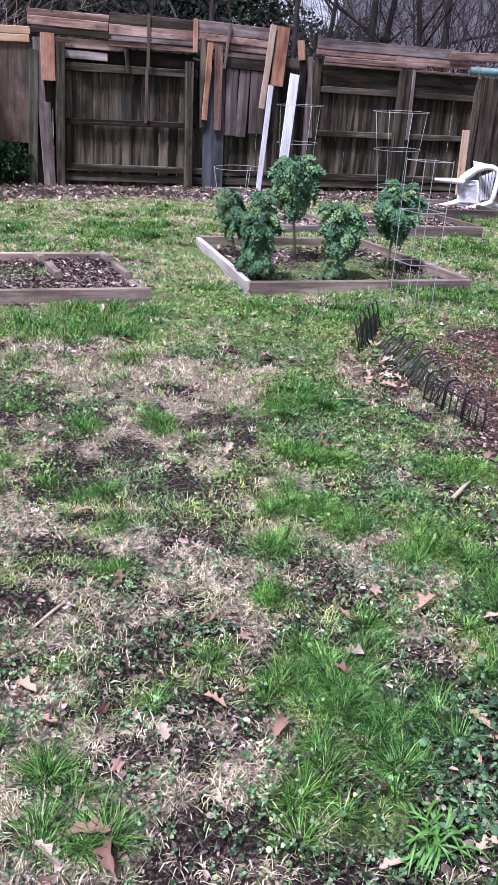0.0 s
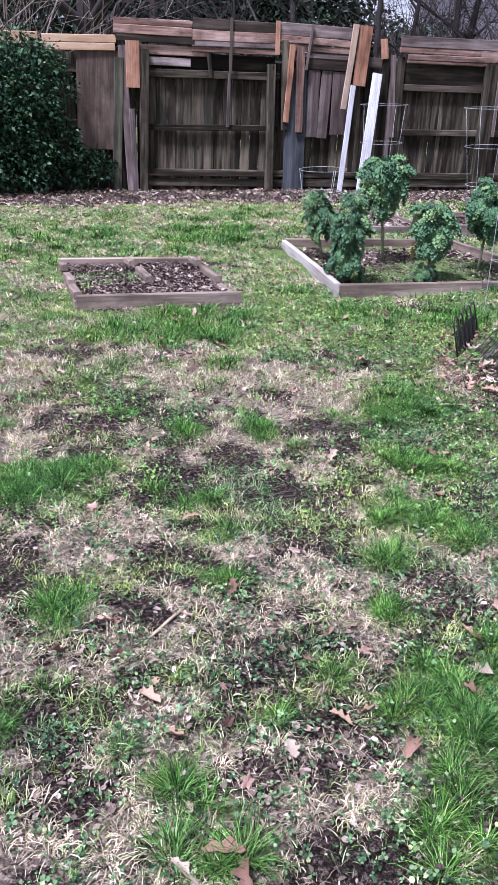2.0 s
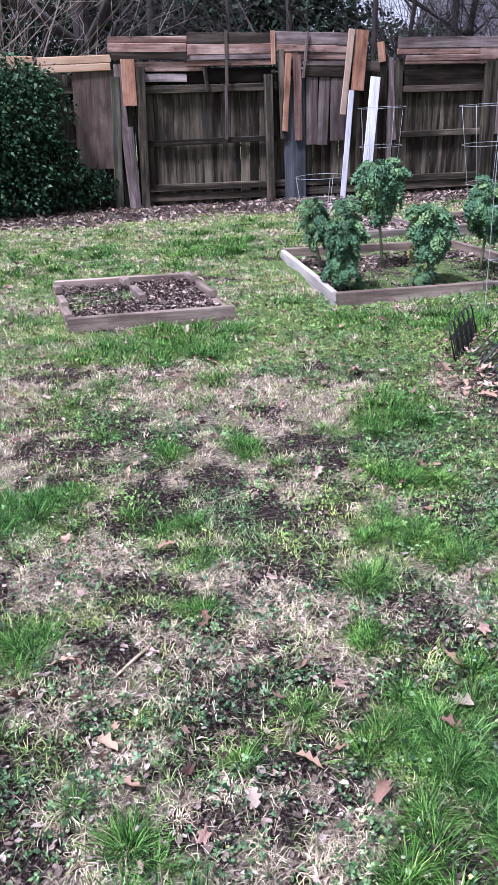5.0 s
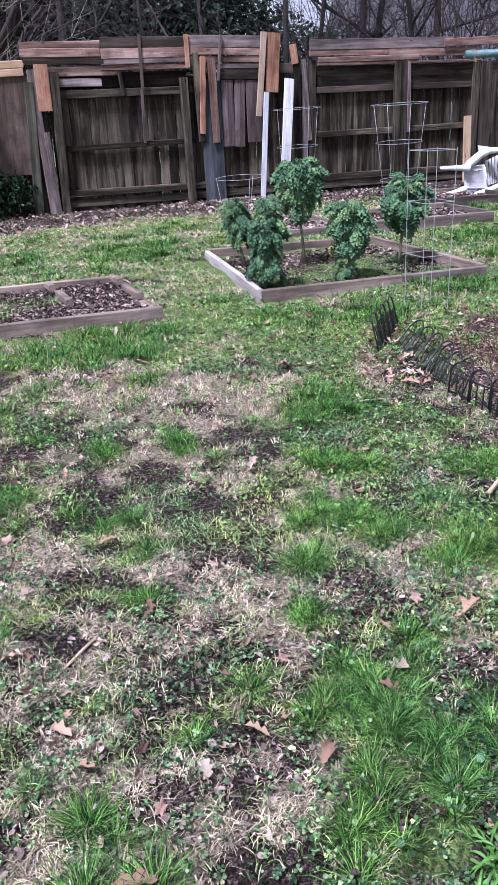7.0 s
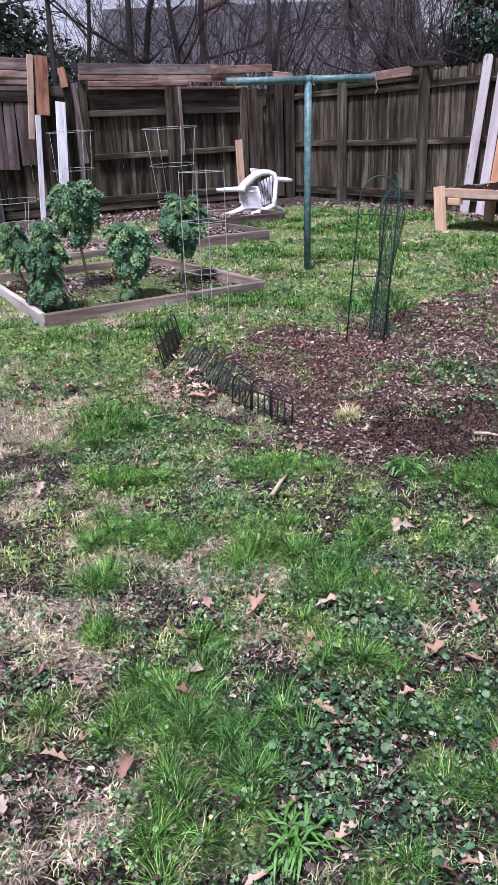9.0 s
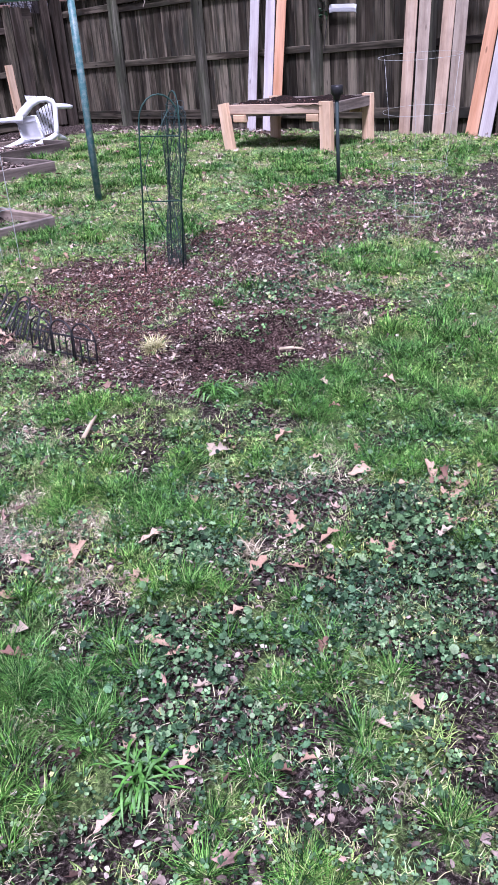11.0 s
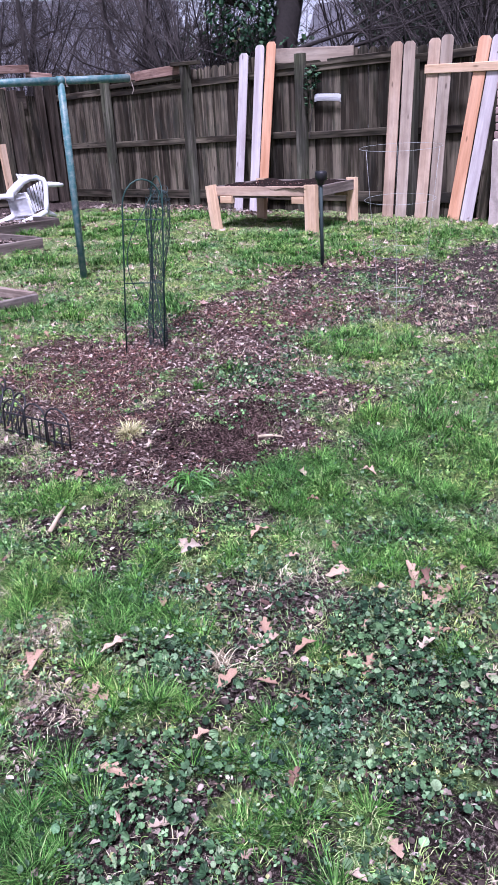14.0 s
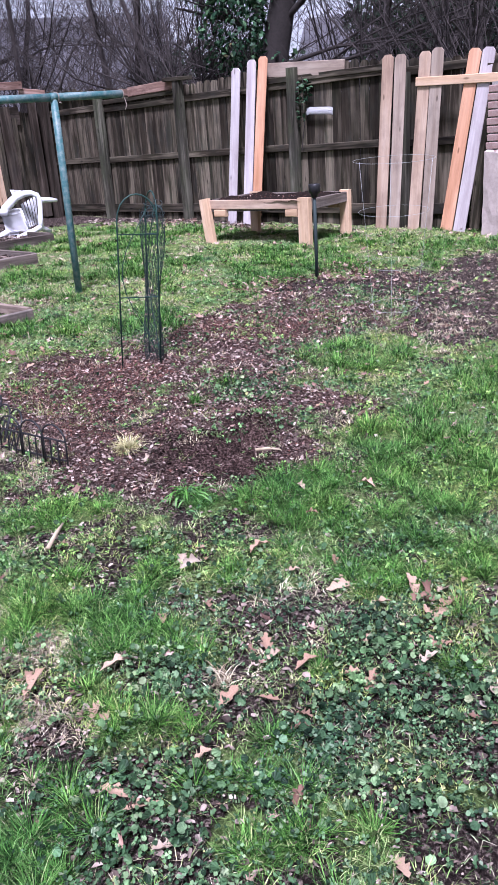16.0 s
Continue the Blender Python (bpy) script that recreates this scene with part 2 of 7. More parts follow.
GREEN_PAINT = plain("teal_green_paint", (0.04, 0.125, 0.13), 0.5, 0, 0.4, 22, (0.22, 0.26, 0.25), amount=0.8)
WIRE_STEEL = plain("galvanised_wire", (0.42, 0.44, 0.43), 0.5, 0.2, 0.3, 60)
GREEN_WIRE = plain("dark_green_wire", (0.015, 0.05, 0.04), 0.5, 0.1, 0.3, 60)
BLACK_PLASTIC = plain("black_plastic", (0.011, 0.011, 0.013), 0.45, 0, 0.3, 40, (0.03, 0.028, 0.026))
WHITE_PLASTIC = plain("white_plastic", (0.74, 0.74, 0.77), 0.4, 0, 0.08, 14, (0.6, 0.58, 0.56), amount=0.25)
NET_DARK = plain("dark_plant_netting", (0.02, 0.035, 0.034), 0.7, 0, 0.2, 60)
BARK = plain("grey_brown_bark", (0.07, 0.058, 0.055), 0.95, 0, 0.4, 26, (0.022, 0.018, 0.017))
BARK_DARK = plain("dark_bark", (0.03, 0.024, 0.022), 0.95, 0, 0.4, 26, (0.012, 0.010, 0.0095))
TWIG_PALE = plain("pale_dry_twig", (0.30, 0.25, 0.21), 0.9, 0, 0.3, 30)
STICK = plain("dry_split_stick", (0.46, 0.37, 0.25), 0.85, 0, 0.3, 30)
STEM = plain("pale_green_stem", (0.20, 0.22, 0.13), 0.7, 0, 0.3, 30, (0.12, 0.09, 0.06))
SOIL = plain("dark_garden_soil", (0.019, 0.013, 0.011), 1.0, 0, 0.5, 55, (0.007, 0.005, 0.0045), 0.05)
BRICK = plain("worn_red_brick", (0.27, 0.17, 0.15), 0.9, 0, 0.4, 40, (0.36, 0.33, 0.31))
PLASTER = plain("rough_pinkish_render", (0.42, 0.35, 0.32), 0.95, 0, 0.4, 30, (0.26, 0.21, 0.19))
MORTAR = plain("grey_mortar", (0.32, 0.30, 0.28), 0.95, 0, 0.3, 50)
SIDING = plain("pale_house_siding", (0.30, 0.31, 0.34), 0.8, 0, 0.2, 3)
ROOFING = plain("grey_shingle_roof", (0.17, 0.165, 0.18), 0.95, 0, 0.3, 9)
WINDOW_DARK = plain("dark_window_glass", (0.03, 0.035, 0.04), 0.1, 0, 0.1, 4)


def leafy(name, stops, rough=0.6, through_light=0.14, spec=0.14, patchy=None):
    """Thin leaves and blades: a tone for each piece, clump shade painted in by noise, some light passing through."""
    m, nt, b = shader(name, rough, spec)
    g = nt.nodes.new("ShaderNodeNewGeometry")
    col = ramp(nt, g.outputs["Random Per Island"], stops)
    # dark and light lumps of about 5 cm paint shade between clumps into the colour
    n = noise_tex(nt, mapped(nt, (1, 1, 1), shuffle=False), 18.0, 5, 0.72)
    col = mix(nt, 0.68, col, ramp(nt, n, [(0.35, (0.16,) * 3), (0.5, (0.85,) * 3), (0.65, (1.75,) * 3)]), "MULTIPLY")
    if patchy:
        n2 = noise_tex(nt, mapped(nt, (1, 1, 1), shuffle=False), 3.2, 3)
        col = mix(nt, 1.0, col, ramp(nt, n2, [(0.36, patchy[0]), (0.64, patchy[1])]), "MULTIPLY")
    nt.links.new(col, b.inputs["Base Color"])
    if through_light:
        tr = nt.nodes.new("ShaderNodeBsdfTranslucent")
        nt.links.new(col, tr.inputs["Color"])
        ms = nt.nodes.new("ShaderNodeMixShader")
        ms.inputs[0].default_value = through_light
        out = nt.nodes["Material Output"]
        nt.links.new(b.outputs[0], ms.inputs[1])
        nt.links.new(tr.outputs[0], ms.inputs[2])
        nt.links.new(ms.outputs[0], out.inputs["Surface"])
    return m


# the near-black first stops of the greens stand in for deep shade among blades
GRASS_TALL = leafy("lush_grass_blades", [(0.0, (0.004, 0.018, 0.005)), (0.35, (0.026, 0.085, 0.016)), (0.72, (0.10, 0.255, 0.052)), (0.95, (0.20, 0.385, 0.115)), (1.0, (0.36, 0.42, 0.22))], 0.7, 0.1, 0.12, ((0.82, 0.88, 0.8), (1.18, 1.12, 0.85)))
GRASS_SHORT = leafy("short_lawn_blades", [(0.0, (0.03, 0.065, 0.018)), (0.3, (0.13, 0.235, 0.065)), (0.65, (0.27, 0.405, 0.14)), (0.9, (0.43, 0.50, 0.25)), (1.0, (0.62, 0.58, 0.36))], 0.55, 0.14, 0.2, ((0.8, 0.92, 1.0), (1.4, 1.22, 0.9)))
STRAW = leafy("dry_straw_blades", [(0.0, (0.14, 0.105, 0.07)), (0.3, (0.37, 0.30, 0.195)), (0.7, (0.60, 0.52, 0.365)), (1.0, (0.79, 0.72, 0.55))], 0.8, 0.12)
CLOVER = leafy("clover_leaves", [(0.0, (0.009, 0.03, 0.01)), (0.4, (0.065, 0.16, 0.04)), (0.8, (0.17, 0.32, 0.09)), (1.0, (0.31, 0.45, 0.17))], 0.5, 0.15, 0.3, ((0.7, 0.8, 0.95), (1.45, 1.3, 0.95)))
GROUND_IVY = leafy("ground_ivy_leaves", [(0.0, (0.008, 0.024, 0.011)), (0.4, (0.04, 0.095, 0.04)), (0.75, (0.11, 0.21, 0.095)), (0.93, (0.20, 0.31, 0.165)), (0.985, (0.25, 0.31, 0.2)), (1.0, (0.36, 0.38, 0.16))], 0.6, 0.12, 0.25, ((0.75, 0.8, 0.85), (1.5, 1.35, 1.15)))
LITTER = leafy("leaf_litter", [(0.0, (0.04, 0.03, 0.025)), (0.4, (0.135, 0.1, 0.084)), (0.75, (0.31, 0.24, 0.205)), (1.0, (0.52, 0.43, 0.38))], 0.85, 0.08)
DRIFT = leafy("curled_dead_leaves", [(0.0, (0.06, 0.034, 0.027)), (0.4, (0.18, 0.108, 0.084)), (0.78, (0.38, 0.25, 0.20)), (1.0, (0.56, 0.43, 0.37))], 0.8, 0.08)
CHIPS = leafy("bark_mulch_chips", [(0.0, (0.014, 0.007, 0.0055)), (0.45, (0.10, 0.045, 0.034)), (0.82, (0.22, 0.112, 0.085)), (0.95, (0.38, 0.275, 0.24)), (1.0, (0.56, 0.46, 0.41))], 0.9, 0.0)
IVY = leafy("dark_evergreen_leaves", [(0.0, (0.008, 0.026, 0.014)), (0.6, (0.027, 0.072, 0.034)), (0.92, (0.075, 0.145, 0.07)), (0.985, (0.12, 0.19, 0.10)), (1.0, (0.20, 0.14, 0.07))], 0.5, 0.12)
HEDGE_FAR = leafy("far_evergreen_leaves", [(0.0, (0.012, 0.025, 0.014)), (0.6, (0.03, 0.052, 0.03)), (1.0, (0.065, 0.085, 0.055))], 0.7, 0.1)


def oak_leaf_material():
    m, nt, b = shader("dry_oak_leaf", 0.75, 0.3)
    info = nt.nodes.new("ShaderNodeObjectInfo")
    col = ramp(nt, info.outputs["Random"], [(0.0, (0.17, 0.095, 0.07)), (0.3, (0.34, 0.22, 0.15)), (0.75, (0.44, 0.315, 0.225)), (1.0, (0.41, 0.34, 0.27))])
    n = noise_tex(nt, mapped(nt, (1, 1, 1)), 40.0, 5)
    col = mix(nt, 0.7, col, ramp(nt, n, [(0.35, (0.55, 0.5, 0.45)), (0.6, (1.05, 1.05, 1.05))]), "MULTIPLY")
    nt.links.new(col, b.inputs["Base Color"])
    bump(nt, b, n, 0.3, 0.003)
    return m


PALE_TUFT = leafy("yellowed_grass", [(0.0, (0.25, 0.24, 0.09)), (0.5, (0.50, 0.47, 0.22)), (1.0, (0.75, 0.70, 0.45))], 0.6, 0.15)
OAK_LEAF = oak_leaf_material()


def kale_material():
    m, nt, b = shader("curly_kale_leaf", 0.55, 0.3)
    info = nt.nodes.new("ShaderNodeObjectInfo")
    col = ramp(nt, info.outputs["Random"], [(0.0, (0.06, 0.135, 0.072)), (0.5, (0.095, 0.20, 0.095)), (0.85, (0.145, 0.27, 0.115)), (1.0, (0.23, 0.35, 0.14))])
    # fine noise paints frill highlights and the dark between them into the leaf colour
    n = noise_tex(nt, mapped(nt, (1, 1, 1)), 55.0, 4)
    col = mix(nt, 0.7, col, ramp(nt, n, [(0.36, (0.45, 0.48, 0.46)), (0.62, (1.3, 1.3, 1.3))]), "MULTIPLY")
    nt.links.new(col, b.inputs["Base Color"])
    bump(nt, b, n, 0.6, 0.006)
    return m


KALE = kale_material()
KALE_OLD = plain("yellowing_kale_leaf", (0.30, 0.28, 0.08), 0.6, 0, 0.3, 30, (0.14, 0.19, 0.07))
SAND = plain("pale_sandy_soil", (0.30, 0.24, 0.20), 0.98, 0, 0.5, 45, (0.14, 0.11, 0.09))


def ground_material():
    """Soil, thatch and low green growth, mixed by the cover layers that the sheet carries."""
    m, nt, b = shader("yard_soil_and_thatch", 0.97, 0.05)
    at = nt.nodes.new("ShaderNodeAttribute")
    at.attribute_name = "cover"
    sep = nt.nodes.new("ShaderNodeSeparateColor")
    nt.links.new(at.outputs["Color"], sep.inputs[0])
    v = mapped(nt, (1, 1, 1), shuffle=False)
    fine, mid, broad = noise_tex(nt, v, 90, 6, 0.85), noise_tex(nt, v, 34, 5, 0.7), noise_tex(nt, v, 6, 4)
    # soil is toned darker than it is, to hold the shade between tufts
    soil = ramp(nt, fine, [(0.41, (0.011, 0.008, 0.007)), (0.52, (0.045, 0.033, 0.029)), (0.64, (0.32, 0.25, 0.22))])
    thatch = ramp(nt, fine, [(0.38, (0.026, 0.02, 0.015)), (0.50, (0.215, 0.172, 0.133)), (0.63, (0.62, 0.52, 0.42))])
    green = ramp(nt, fine, [(0.37, (0.02, 0.03, 0.012)), (0.5, (0.105, 0.155, 0.05)), (0.62, (0.31, 0.42, 0.15))])
    mulch = ramp(nt, fine, [(0.41, (0.016, 0.010, 0.008)), (0.52, (0.085, 0.051, 0.043)), (0.63, (0.36, 0.265, 0.235))])

    def rough_edge(ch):
        k = node(nt, "Math")
        k.operation = "ADD"
        nt.links.new(sep.outputs[ch], k.inputs[0])
        nt.links.new(mid, k.inputs[1])
        return ramp(nt, k.outputs[0], [(0.75, (0, 0, 0)), (1.15, (1, 1, 1))])

    col = mix(nt, rough_edge(2), soil, thatch)
    col = mix(nt, rough_edge(1), col, green)
    col = mix(nt, rough_edge(0), col, mulch)
    col = mix(nt, 0.4, col, ramp(nt, broad, [(0.3, (0.65,) * 3), (0.7, (1.2,) * 3)]), "MULTIPLY")
    nt.links.new(col, b.inputs["Base Color"])
    bump(nt, b, fine, 0.9, 0.02)
    return m


GROUND = ground_material()


# ---- the ground and what covers it ----
def cell(ix, iy, seed):
    s = np.sin(ix * 127.1 + iy * 311.7 + seed * 74.7) * 43758.5453
    return s - np.floor(s)


def vnoise(x, y, size, seed):
    """Smooth value noise, 0 to 1, with lumps of the given size in metres."""
    x, y = np.asarray(x) / size + 100.0, np.asarray(y) / size + 100.0
    ix, iy = np.floor(x), np.floor(y)
    fx, fy = x - ix, y - iy
    fx, fy = fx * fx * (3 - 2 * fx), fy * fy * (3 - 2 * fy)
    a = cell(ix, iy, seed) * (1 - fx) + cell(ix + 1, iy, seed) * fx
    b = cell(ix, iy + 1, seed) * (1 - fx) + cell(ix + 1, iy + 1, seed) * fx
    return a * (1 - fy) + b * fy


def patches(rows, x, y, ragged=0.75):
    """How deep a place lies in any of the oval patches (x, y, half width, half depth seen from the middle of the lawn)."""
    wob = 1 + ragged * (0.9 * vnoise(x, y, 0.07, 3) + 0.9 * vnoise(x, y, 0.22, 4) - 0.9)
    out = np.zeros_like(np.asarray(x, float))
    for cx, cy, a, b in rows:
        h = math.hypot(cx, cy)
        ux, uy = cx / h, cy / h
        d, s = (x - cx) * ux + (y - cy) * uy, -(x - cx) * uy + (y - cy) * ux
        q = np.sqrt((d / b) ** 2 + (s / a) ** 2) * wob
        out = np.maximum(out, np.clip((1.18 - q) / 0.42, 0, 1))
    return out


TUFTS_WEST = [(-0.18, 2.54, 0.18, 0.17), (0.32, 2.31, 0.06, 0.09), (-0.15, 1.81, 0.07, 0.1), (0.27, 1.9, 0.07, 0.07), (0.34, 2.09, 0.06, 0.05), (0.7, 2.85, 0.09, 0.09),
              (1.33, 2.93, 0.19, 0.2), (1.2, 2.42, 0.21, 0.1), (0.47, 1.41, 0.06, 0.06), (0.5, 1.33, 0.06, 0.05), (0.36, 1.32, 0.04, 0.03), (0.25, 1.32, 0.06, 0.03),
              (0.7, 1.24, 0.05, 0.07), (0.79, 1.85, 0.07, 0.08), (1.07, 1.91, 0.07, 0.12), (0.68, 1.59, 0.05, 0.05), (-0.23, 1.52, 0.04, 0.03), (0.43, 2.88, 0.07, 0.07)]
TUFTS_MID = [(1.42, 2.95, 0.2, 0.19), (1.16, 1.71, 0.07, 0.09), (1.37, 1.72, 0.08, 0.09), (1.41, 1.54, 0.07, 0.06), (1.83, 1.78, 0.09, 0.08), (1.76, 2.11, 0.17, 0.09),
             (2.03, 1.75, 0.08, 0.06), (2.2, 1.55, 0.18, 0.18), (2.11, 1.3, 0.11, 0.14), (0.89, 1.38, 0.06, 0.06), (1.15, 1.06, 0.08, 0.06), (1.17, 0.89, 0.08, 0.07),
             (1.02, 0.76, 0.09, 0.07), (1.12, 0.58, 0.05, 0.07), (0.97, 0.5, 0.06, 0.05), (0.7, 1.05, 0.11, 0.08), (0.57, 0.97, 0.14, 0.1), (0.43, 0.94, 0.11, 0.08),
             (0.59, 1.3, 0.13, 0.07), (0.94, 2.11, 0.11, 0.09), (1.7, 1.45, 0.1, 0.09), (0.77, 0.64, 0.08, 0.05), (0.8, 0.51, 0.07, 0.03), (1.56, 1.59, 0.07, 0.07)]
TUFTS_EAST = [(1.36, 1.75, 0.07, 0.06), (1.38, 1.57, 0.05, 0.05), (1.57, 1.59, 0.05, 0.05), (1.17, 0.88, 0.07, 0.06), (1.14, 1.05, 0.07, 0.06), (1.01, 0.74, 0.07, 0.06), (1.14, 0.57, 0.06, 0.05), (1.18, 1.69, 0.06, 0.05), (1.68, 0.65, 0.04, 0.03), (1.72, 1.78, 0.07, 0.06),
              (1.35, 1.69, 0.09, 0.08), (1.38, 1.48, 0.08, 0.07), (1.53, 1.53, 0.08, 0.08), (1.61, 1.4, 0.08, 0.07), (1.26, 1.78, 0.07, 0.14), (1.8, 1.74, 0.09, 0.07),
              (2.01, 1.72, 0.07, 0.06), (1.73, 2.05, 0.18, 0.1), (1.54, 2.16, 0.1, 0.1), (2.27, 1.57, 0.12, 0.11), (2.2, 1.35, 0.13, 0.11), (2.86, 1.46, 0.18, 0.22),
              (3.37, 1.4, 0.21, 0.31), (1.98, 1.01, 0.14, 0.12), (2.37, 1.09, 0.17, 0.19), (2.8, 1.12, 0.13, 0.24), (1.17, 0.84, 0.08, 0.08), (1, 0.74, 0.07, 0.05),
              (1.07, 1.06, 0.06, 0.05), (1.1, 0.58, 0.09, 0.06), (0.73, 1.03, 0.08, 0.05), (1.35, 0.43, 0.05, 0.05), (1.98, 1.25, 0.11, 0.08), (2.13, 0.78, 0.09, 0.1)]
GREEN_NEAR = [(0.55, 2.13, 0.16, 0.09), (0.41, 4.31, 0.4, 0.2), (1.51, 4.19, 0.29, 0.21), (1.74, 3.82, 0.24, 0.23), (1.53, 2.72, 0.21, 0.32), (-0.1, 2.35, 0.18, 0.1),
              (0.07, 3.4, 0.22, 0.16), (-0.16, 4.35, 0.19, 0.19), (1.11, 3.42, 0.11, 0.18), (0.89, 2.25, 0.11, 0.11), (-0.01, 1.93, 0.11, 0.07), (1.48, 2.58, 0.25, 0.25),
              (1.78, 1.36, 0.18, 0.19), (1.65, 3.49, 0.17, 0.25), (1.21, 1.66, 0.25, 0.18), (1.43, 1.21, 0.14, 0.13), (3.65, 2.27, 0.32, 0.25), (3.27, 1.78, 0.13, 0.11),
              (2.75, 2.42, 0.06, 0.1), (2.88, 1.89, 0.05, 0.06), (1.51, 1.26, 0.14, 0.12), (1.85, 1.16, 0.15, 0.14)]
IVY_AT = [(0.45, 1.52, 0.08, 0.05), (0.27, 1.48, 0.08, 0.05), (-0.2, 1.35, 0.06, 0.05), (-0.03, 1.52, 0.08, 0.05), (0.16, 3.33, 0.12, 0.12), (0.42, 3.04, 0.09, 0.1),
          (0.63, 1.43, 0.07, 0.05), (0.29, 1.28, 0.07, 0.04), (-0.16, 1.2, 0.06, 0.04), (0.94, 0.99, 0.14, 0.11), (1.33, 1.24, 0.09, 0.09), (1.17, 0.74, 0.12, 0.09),
          (1.37, 0.79, 0.08, 0.1), (0.74, 0.86, 0.08, 0.06), (0.88, 0.71, 0.08, 0.06), (1.62, 0.75, 0.2, 0.21), (1.28, 1.21, 0.12, 0.1), (1.29, 0.78, 0.1, 0.08), (1.05,
          0.95, 0.1, 0.07), (0.91, 0.87, 0.13, 0.06), (1.12, 0.7, 0.08, 0.06), (1.26, 0.55, 0.1, 0.07), (1.71, 1.67, 0.07, 0.07), (3.05, 2.45, 0.14, 0.2)]
STRAW_AT = [(0.79, 3.55, 0.4, 0.28), (0.28, 3.72, 0.24, 0.21), (0.49, 1.82, 0.1, 0.11), (0.38, 2.01, 0.1, 0.1), (0.57, 1.56, 0.09, 0.09), (0.26, 1.22, 0.14, 0.09), (0.09,
            1.24, 0.08, 0.07), (-0.09, 1.28, 0.12, 0.09), (1.07, 2.23, 0.11, 0.07), (-0.06, 2.14, 0.15, 0.11), (1.13, 3.18, 0.17, 0.22), (0.21, 1.53, 0.07, 0.04), (0.37,
            1.03, 0.08, 0.05), (0.02, 1.39, 0.1, 0.06), (-0.16, 3.79, 0.16, 0.22), (1.02, 2.22, 0.12, 0.06), (0.58, 1.48, 0.09, 0.07), (0.4, 1.13, 0.05, 0.1), (0.97,
            1.43, 0.08, 0.04), (0.8, 1.67, 0.09, 0.05), (1.21, 1.53, 0.16, 0.08), (0.98, 1.33, 0.08, 0.1)]
BARE_AT = [(0.18, 1.61, 0.07, 0.05), (0.16, 1.72, 0.1, 0.05), (0.4, 1.65, 0.08, 0.04), (0.8, 1.54, 0.04, 0.05), (0.02, 3.03, 0.19, 0.13), (-0.19, 1.21, 0.08, 0.06),
           (0.07, 1.17, 0.09, 0.04), (0.97, 2.76, 0.1, 0.08), (1.48, 5.47, 0.2, 0.42), (0.26, 2.63, 0.09, 0.07), (-0.12, 1.59, 0.08, 0.04), (0.8, 1.54, 0.04, 0.04),
           (1.52, 1.71, 0.05, 0.17), (0.92, 0.65, 0.06, 0.03), (0.88, 1.19, 0.12, 0.06), (1.54, 2.04, 0.08, 0.05), (0.87, 0.92, 0.09, 0.04), (1.58, 1.73, 0.07, 0.13),
           (1.45, 1.65, 0.05, 0.08), (1.71, 1.79, 0.07, 0.06), (1.8, 2.26, 0.17, 0.09), (0.96, 1.26, 0.08, 0.1), (1.91, 1.76, 0.05, 0.07), (1.07, 0.82, 0.05, 0.03)]
GREEN_MID = [(1.72, 4.66, 0.51, 0.46), (2.05, 4.01, 0.4, 0.45), (2.59, 4.54, 0.23, 0.27), (1.68, 3.75, 0.3, 0.24), (1.51, 4.99, 0.23, 0.4), (1.37, 2.67, 0.25, 0.31),
             (1.27, 2.2, 0.12, 0.25), (1.58, 3.29, 0.16, 0.17), (1.09, 3.74, 0.12, 0.13), (1.37, 3.23, 0.08, 0.11), (1.32, 1.98, 0.12, 0.12), (1.86, 3.07, 0.08, 0.12),
             (0.73, 0.34, 0.18, 0.09), (0.56, 0.67, 0.13, 0.07), (0.61, 0.5, 0.16, 0.08), (1.07, 0.74, 0.12, 0.08), (1.31, 0.69, 0.16, 0.11), (1.91, 0.88, 0.13, 0.17),
             (0.74, 0.8, 0.08, 0.06)]
TUFTS_SOUTH = [(0.62, 1.08, 0.13, 0.15), (0.74, 1.2, 0.13, 0.11), (0.58, 0.9, 0.13, 0.12), (0.84, 1.1, 0.10, 0.10), (0.5, 0.98, 0.06, 0.08), (0.58, 1.06, 0.11, 0.11), (0.47, 0.9, 0.09, 0.08), (0.45, 0.75, 0.07, 0.04), (0.72, 0.63, 0.05, 0.04), (1.1, 0.56, 0.06, 0.05), (0.69, 0.42, 0.07, 0.04),
               (0.84, 0.33, 0.06, 0.05), (0.98, 0.76, 0.06, 0.05), (0.99, 0.43, 0.06, 0.03)]
FAR_TUFTS = [(2.9, 1.61, 0.17, 0.15), (2.99, 1.45, 0.2, 0.18), (3.46, 1.45, 0.18, 0.16), (3.63, 1.38, 0.14, 0.13), (2.37, 1.55, 0.18, 0.16), (2.59, 1.34, 0.18, 0.16), (2.71, 1.13, 0.14, 0.13), (2.25, 1.61, 0.12, 0.11),
             (0.60, 4.32, 0.43, 0.24), (2.27, 4.33, 0.40, 0.28), (3.87, 2.29, 0.34, 0.22), (3.9, 1.3, 0.35, 0.5), (3.4, 4.6, 0.4, 0.25), (0.95, 4.65, 0.35, 0.18), (4.0, 4.0, 0.35, 0.3)]
FAR_GREEN = [(1.48, 7.79, 0.99, 0.9), (7.05, 7.6, 1.56, 1.2), (6.01, 4.58, 0.95, 1.0), (7.61, 3.47, 0.5, 0.8), (5.2, 5.9, 1.0, 0.9), (6.6, 3.1, 0.5, 0.9)]
